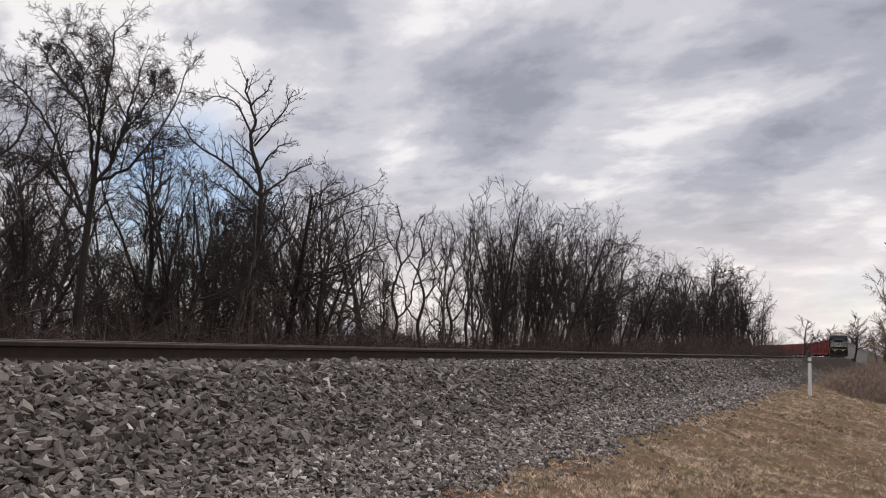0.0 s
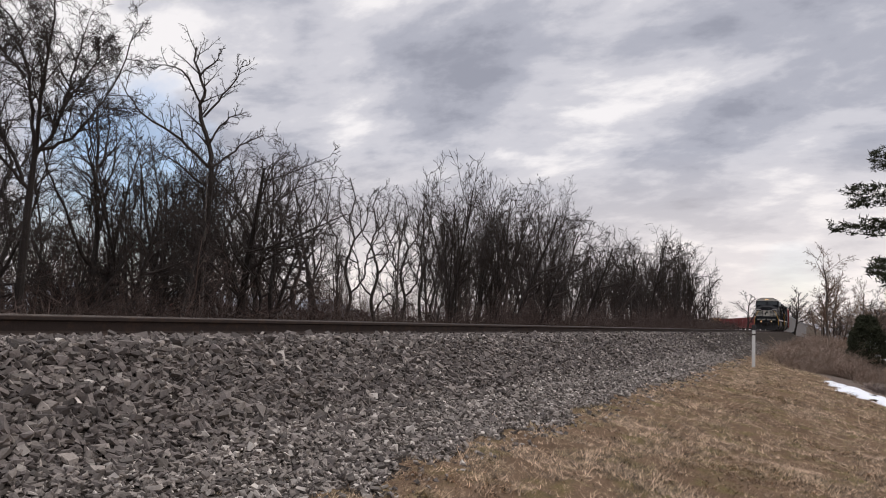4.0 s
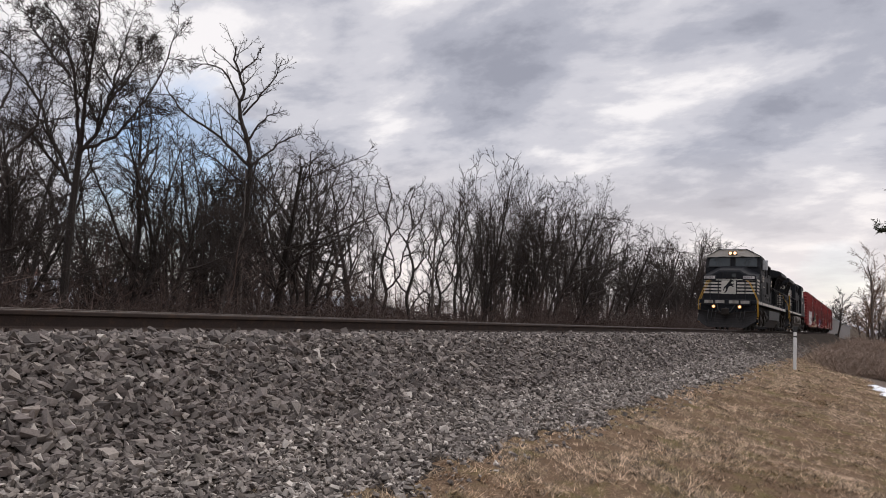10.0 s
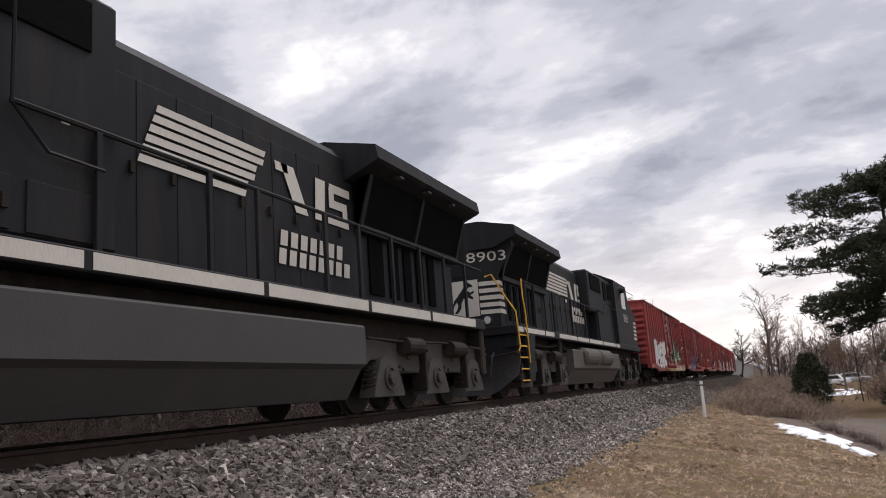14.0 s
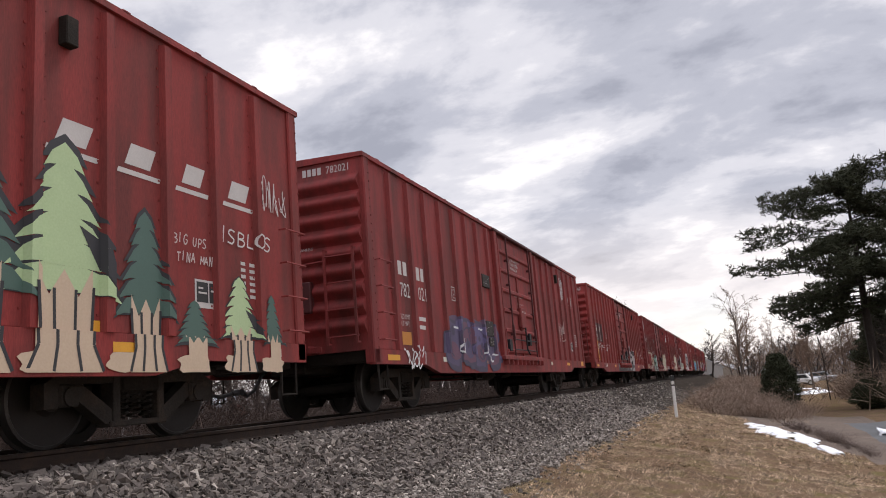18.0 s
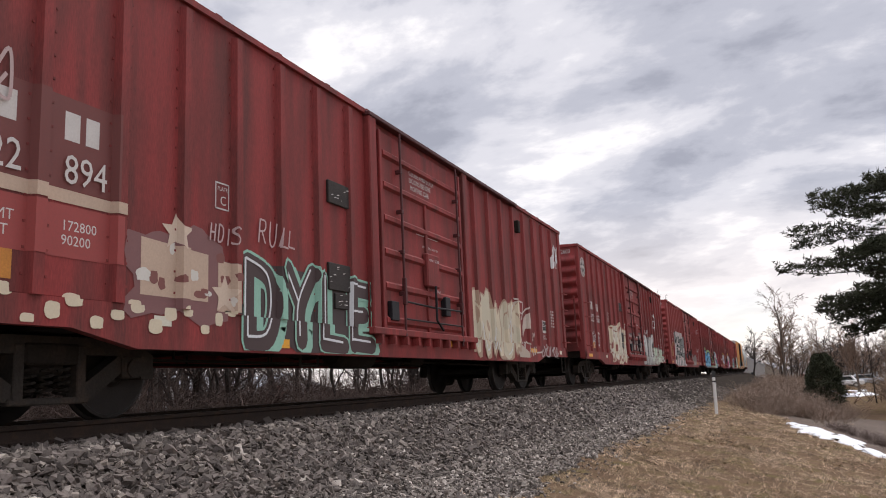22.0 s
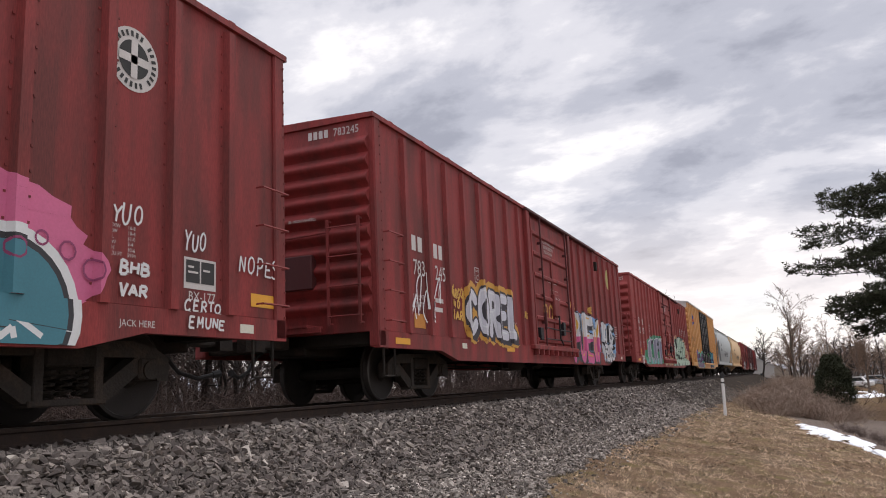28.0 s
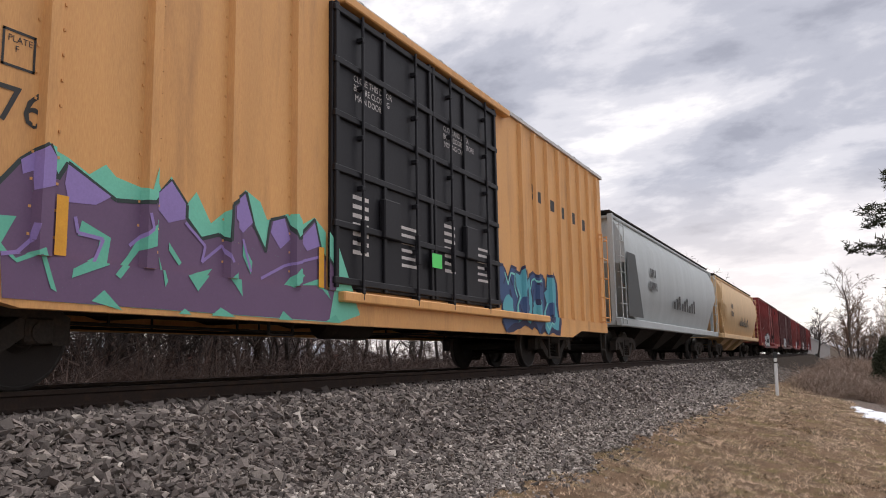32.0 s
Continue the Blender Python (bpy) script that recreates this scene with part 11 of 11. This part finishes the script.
def pine_tree(x, y, height, seed, reach=(4.2, 5.6, 7.0, 7.2, 6.6, 5.2, 4.6, 3.0, 0.8), low=0.30, label="tall white pine with layered dark green limbs", fixed=(), dense=1.0):
    """A pine: reach gives the limbs' length from the lowest to the top; fixed adds limbs as (height, heading, length)."""
    rng = random.Random(seed)
    ob = thing("pine_tree", label, "tree", m=Matrix.Translation((x, y, ground_z(x, y))))
    tr, lb, nd = Shape(), Shape(), Shape()
    tr.tube([(0, 0, -0.3), (0.05, 0.05, height * 0.3), (-0.1, 0.0, height * 0.65), (0.05, -0.05, height)], [0.30, 0.24, 0.14, 0.03], 9)
    limbs = list(fixed)
    z = height * low
    while z < height * 0.99:
        t = (z / height - low) / (1 - low)
        full = float(np.interp(t, np.linspace(0, 1, len(reach)), reach))
        for k in range(rng.choice((3, 4, 4))):
            limbs.append((z + rng.uniform(-0.2, 0.2), rng.uniform(0, 360), full * rng.uniform(0.55, 0.95)))
        z += height * 0.038 * rng.uniform(0.7, 1.3)
    for z, heading, l in limbs:
        t = (z / height - low) / (1 - low)
        a = radians(heading)
        p = Vector((0, 0, z))
        pts = [p.copy()]
        d = Vector((math.cos(a), math.sin(a), rng.uniform(-0.02, 0.18) + 0.22 * max(0, t) ** 2))
        n = 8
        for i in range(n):
            d = (d.normalized() + Vector((rng.gauss(0, 0.13), rng.gauss(0, 0.13), rng.gauss(0, 0.06) + (0.07 if i > 4 else -0.05)))).normalized()
            p = p + d * l / n
            pts.append(p.copy())
        lb.tube(pts, [0.065 * (1 - 0.7 * t) * (1 - i / n * 0.85) + 0.008 for i in range(n + 1)], 4)
        for i in range(2, n + 1):
            across = Vector((-d.y, d.x, 0)).normalized()
            for _ in range(int((9 + 3 * l) * dense * (0.6 if i < 4 else 1))):
                side = across * rng.gauss(0, (0.16 + 0.075 * l * (1.1 - i / n)))
                q = pts[i].lerp(pts[i - 1], rng.random()) + side + Vector((0, 0, rng.uniform(-0.10, 0.52)))
                v, f = tuft(rng, q, rng.uniform(0.22, 0.38), 0.5, 9)
                nd.add(v, f)
    part("trunk", tr, M["bark"], ob, smooth=True)
    tagged(part("branchwork", lb, M["bark"], ob), kind="stuff")
    tagged(part("needles", nd, M["needle_dark"], ob, "dark green needle sprays", fix=False), kind="stuff")
    return ob


pine_tree(50.5, -7.6, 13.4, 5, low=0.40, dense=0.62, fixed=((4.9, 95, 4.0), (5.6, 110, 5.4), (5.9, 80, 5.0), (7.8, 92, 7.2), (8.2, 105, 5.6), (9.8, 88, 6.4), (10.2, 100, 6.6), (11.2, 95, 4.8), (12.0, 85, 5.0), (12.4, 100, 4.8), (12.7, 90, 4.0), (12.9, 200, 3.5), (12.8, 300, 3.5)))
pine_tree(62.0, -9.6, 6.2, 9, (2.4, 2.0, 1.4, 0.4), 0.15, "small dark green pine behind the tall one", dense=0.7)
pine_tree(66.0, -13.5, 7.5, 12, (2.8, 2.3, 1.5, 0.4), 0.15, "small dark green pine behind the tall one", dense=0.7)


def evergreen_shrub(x, y, height, width, seed, label="dense dark green evergreen shrub on the slope"):
    rng = random.Random(seed)
    ob = thing("evergreen_shrub", label, "shrub", m=Matrix.Translation((x, y, ground_z(x, y))))
    part("trunk", Shape().tube([(0, 0, -0.2), (0, 0, height * 0.7)], [0.06, 0.03], 6), M["bark"], ob)
    nd = Shape()
    for _ in range(1500):
        t = rng.random() ** 0.8
        a = rng.uniform(0, 2 * math.pi)
        r = width / 2 * min(1.0, 0.55 + 1.6 * t) * (1 - max(0.0, t - 0.3) / 0.74) ** 0.5 * rng.uniform(0.72, 1.06) * (1 + 0.10 * math.sin(t * 17 + a * 2))
        v, f = tuft(rng, Vector((r * math.cos(a), r * math.sin(a), 0.05 + t * height * 0.95)), rng.uniform(0.12, 0.22), 0.9, 8)
        nd.add(v, f)
    tagged(part("foliage", nd, M["needle_dark"], ob, "dense needle foliage", fix=False), kind="stuff")


evergreen_shrub(44.0, -2.1, 2.95, 1.95, 3)
evergreen_shrub(47.0, -6.6, 1.5, 2.0, 4, "low evergreen shrub beside the lane")
evergreen_shrub(49.0, -9.5, 1.8, 2.4, 6, "low evergreen shrub beside the lane")

for kind, x, y, h, turn, sx in (("pale", 104, -1.1, 13.0, 20, 0.9), ("pale", 112, -5.0, 9.6, 130, 0.8), ("pale", 92, -7.5, 8.2, 250, 0.8), ("pale", 120, -9.0, 9.0, 60, 0.9), ("pale", 70, -8.4, 8.5, 310, 0.8),
                                ("broad", 56, -11.5, 12.5, 80, 0.9), ("pale", 53, -10.6, 9.5, 200, 0.9), ("pale", 47, -9.8, 7.0, 15, 0.9), ("broad", 45, -12.5, 9.0, 270, 0.9), ("broad", 50, -10.4, 6.4, 140, 0.9), ("crooked", 47.5, -9.0, 5.6, 20, 0.9), ("crooked", 54, -9.8, 7.2, 220, 1.0), ("broad", 58, -10.2, 7.0, 320, 1.0), ("thicket", 48.5, -8.8, 5.0, 60, 1.3), ("thicket", 52, -9.2, 6.0, 150, 1.4), ("thicket", 55.5, -9.0, 5.6, 250, 1.4), ("slender", 61, -6.0, 6.0, 35, 0.9), ("slender", 84, -5.0, 7.0, 190, 0.8)):
    plant(kind, x, y, h, turn, "leafless tree in the low ground beyond the bank", "trees beyond the bank", sx)


def far_woods():
    rng = random.Random(31)
    spots = []
    for _ in range(85):
        x = rng.uniform(210, 380)
        y = rng.uniform(-75, 24) if rng.random() < 0.8 else rng.uniform(40, 70)
        spots.append(("skyline", x, y, rng.uniform(8, 14), rng.uniform(0, 360), rng.uniform(1.0, 1.8)))
    for _ in range(110):
        x, y = rng.uniform(135, 215), rng.uniform(-50, 1)
        if abs(y + 8) > 2 or x > 130:
            spots.append((rng.choice(("far_pale", "skyline", "far_pale")), x, y, rng.uniform(4.5, 8.5), rng.uniform(0, 360), rng.uniform(1.0, 1.7)))
    grove("far_woods", spots, "distant leafless trees on the skyline among the houses")
    spots = [(x, rng.uniform(-3.5, 2.0) - 0.01 * (x - 66), rng.uniform(0.9, 1.8)) for x in (rng.uniform(66, 150) for _ in range(90))]
    spots += [(rng.uniform(35, 52), rng.uniform(-1.7, 1.3), rng.uniform(0.6, 1.25)) for _ in range(150)]
    thicket("hedge", spots, 40, 0.009, M["brush_tan"], "tan leafless brush along the foot of the bank", 61)
    spots = [(rng.uniform(42, 70), rng.uniform(-14, -8.0), rng.uniform(1.2, 3.6)) for _ in range(130)]
    thicket("undergrowth", spots, 34, 0.008, M["brush_tan"], "brown leafless brush behind the lane", 71)
    for _ in range(26):
        t = rng.random()
        x, y = 33 - 12 * t + rng.uniform(-0.4, 0.4), -1.35 - 1.75 * t + rng.uniform(-0.25, 0.25)
        shrub(SHRUBS, rng, x, y, rng.uniform(0.18, 0.4), "dark leafless sprigs standing in the old snow", "sprigs in the snow")


far_woods()


def house(x, y, turn, l, w, wall_h, roof_h, wall, roof, label):
    """A small house: walls, gabled roof, windows with frames, door, chimney."""
    ob = thing("house", label, "house", "houses beyond the bank")
    part("wall", Shape().prism([(-w / 2, -0.3), (w / 2, -0.3), (w / 2, wall_h), (0, wall_h + roof_h - 0.1), (-w / 2, wall_h)], "x", -l / 2, l / 2), wall, ob)
    for s in (-1, 1):
        rf = Shape()
        a, b = (s * (w / 2 + 0.4), wall_h - 0.4 * roof_h / (w / 2)), (0, wall_h + roof_h)
        rf.prism([a, b, (b[0], b[1] + 0.15), (a[0], a[1] + 0.15)], "x", -l / 2 - 0.35, l / 2 + 0.35)
        part("roof", rf, roof, ob)
    part("chimney", Shape().box(l * 0.2, l * 0.2 + 0.6, -0.3, 0.3, wall_h + roof_h * 0.6, wall_h + roof_h + 0.7, 0.03), surface("chimney_brick", (0.25, 0.13, 0.1)), ob)
    trim = M["stencil"]
    for face in (0, 1):
        for k in range(3):
            u = -l / 2 + l * (k + 0.5) / 3
            y0 = -w / 2 - 0.02 if face == 0 else w / 2 - 0.03
            wn = part("window", Shape().box(u - 0.55, u + 0.55, y0, y0 + 0.05, 1.0, 2.2), trim, ob)
            part("pane", Shape().box(u - 0.45, u + 0.45, y0 - 0.01 if face == 0 else y0 + 0.05, y0 if face == 0 else y0 + 0.06, 1.1, 2.1), M["glass"], wn)
    wn = part("window", Shape().box(-l / 2 - 0.04, -l / 2 + 0.02, -1.6, -0.5, 1.0, 2.2), trim, ob)
    part("pane", Shape().box(-l / 2 - 0.05, -l / 2 - 0.03, -1.5, -0.6, 1.1, 2.1), M["glass"], wn)
    part("door", Shape().box(-l / 2 - 0.05, -l / 2 + 0.02, 0.6, 1.6, 0.0, 2.1), surface("house_door", (0.2, 0.08, 0.06)), ob)
    ob.matrix_world = Matrix.Translation((x, y, ground_z(x, y) - (0.8 if x > 100 else 0))) @ pose(0, 0, 0, 0, 0, turn)


WALLS = [surface("siding_white", (0.42, 0.40, 0.38), 0.8, vary=0.1), surface("siding_cream", (0.36, 0.31, 0.25), 0.8, vary=0.1), surface("siding_grey", (0.36, 0.37, 0.38), 0.8, vary=0.1)]
ROOFS = [surface("roof_snowy", (0.50, 0.52, 0.56), 0.7, vary=0.15, second=(0.30, 0.31, 0.33), patch=(0.5, 0.6)), surface("roof_grey", (0.30, 0.31, 0.33), 0.85, vary=0.2)]
for x, y, turn, l, w, h, r, wa, ro, text in (
        (250, 8.4, 8, 11, 9, 3.9, 2.6, 0, 0, "white house with a snow-dusted gabled roof"), (262, 2.0, -12, 13, 9, 3.2, 2.2, 1, 1, "cream house with a grey gabled roof"),
        (236, -6.5, 5, 14, 9, 3.1, 2.0, 0, 0, "long white house with a snow-dusted roof"), (215, -15.0, 70, 13, 9, 3.2, 2.2, 2, 1, "grey house with a grey gabled roof"), (240, -23, 20, 15, 10, 3.4, 2.4, 1, 0, "cream house with a snow-dusted roof"),
        (200, -30, 40, 14, 10, 3.4, 2.4, 0, 1, "white house with a grey gabled roof"), (200, -31, 10, 14, 10, 3.0, 2.2, 0, 0, "white house with a snow-dusted roof")):
    house(x, y, turn, l, w, h, r, WALLS[wa], ROOFS[ro], text)
for x, y, turn in ((52, 46, 20), (72, 52, 60), (36, 50, 100)):
    house(x, y, turn, 13, 9, 1.6, 1.6, WALLS[0], ROOFS[0], "low white house with a snowy roof behind the wood")


def parked_car(x, y, turn, paint_mat, label):
    ob = thing("parked_car", label, "car", "parked cars beyond the bank")
    part("body", Shape().box(-2.3, 2.3, -0.9, 0.9, 0.35, 0.95, 0.12), paint_mat, ob)
    part("cabin", Shape().prism([(-1.5, 0.93), (-1.0, 1.52), (0.9, 1.52), (1.6, 0.93)], "y", -0.78, 0.78), paint_mat, ob)
    for s in (-1, 1):
        part("side_window", Shape().prism([(-1.25, 1.0), (-0.92, 1.42), (0.8, 1.42), (1.25, 1.0)], "y", s * 0.785, s * 0.795), M["glass"], ob)
        for dx in (-1.45, 1.45):
            w = part("wheel", Shape().cyl((dx, s * 0.70, 0.33), (dx, s * 0.92, 0.33), 0.33, 18), M["hose"], ob)
            part("rim", Shape().cyl((dx, s * 0.90, 0.33), (dx, s * 0.93, 0.33), 0.2, 14), M["lamp_off"], w)
    ob.matrix_world = Matrix.Translation((x, y, ground_z(x, y))) @ pose(0, 0, 0, 0, 0, turn)


parked_car(112, -7.6, 80, surface("car_white", (0.7, 0.7, 0.7), 0.35, coat=0.5), "white car parked beyond the hedge")
parked_car(118, -10.4, 95, surface("car_silver", (0.4, 0.42, 0.45), 0.35, 0.4, coat=0.5), "silver car parked beyond the hedge")


def smoker(x, y):
    """A dark drum on a post beside the lane."""
    ob = thing("drum_on_post", "dark metal drum on a wooden post beside the lane", "drum", m=Matrix.Translation((x, y, ground_z(x, y))) @ pose(0, 0, 0, 0, 0, 60))
    part("drum", Shape().cyl((-0.75, 0, 1.05), (0.75, 0, 1.05), 0.38, 20), M["iron"], ob)
    part("post", Shape().box(-0.09, 0.09, -0.09, 0.09, -0.3, 0.75, 0.01), M["tie"], ob)


smoker(38.5, -7.0)


def motions():
    """Moves the cars of the train along the track and turns their wheels."""
    times = [0, 2, 4, 6, 8, 10, 12, 14, 16, 18, 20, 22, 24, 26, 28, 30, 32]
    for ob, centre in CARS:
        rows = []
        for t in times:
            s = centre - SPEED * (t - T_REF)
            x0, y0, _ = on_track(s - 6.6)
            x1, y1, _ = on_track(s + 6.6)
            rows.append((t, pose((x0 + x1) / 2, (y0 + y1) / 2, 0, 0, 0, math.degrees(math.atan2(y1 - y0, x1 - x0)))))
        walk(ob, rows)
    step = math.degrees(SPEED / FPS / 0.457)
    turned = {}
    for w, dx in WHEELSETS:
        key = round(dx, 3)
        if key not in turned:
            walk(w, [(k / FPS, pose(dx, 0, 0.457, 0, -step * k, 0)) for k in range(32 * FPS + 1)])
            turned[key] = w
        else:
            first = turned[key].animation_data
            w.rotation_mode = "QUATERNION"
            keys = w.animation_data_create()
            keys.action, keys.action_slot = first.action, first.action_slot


motions()
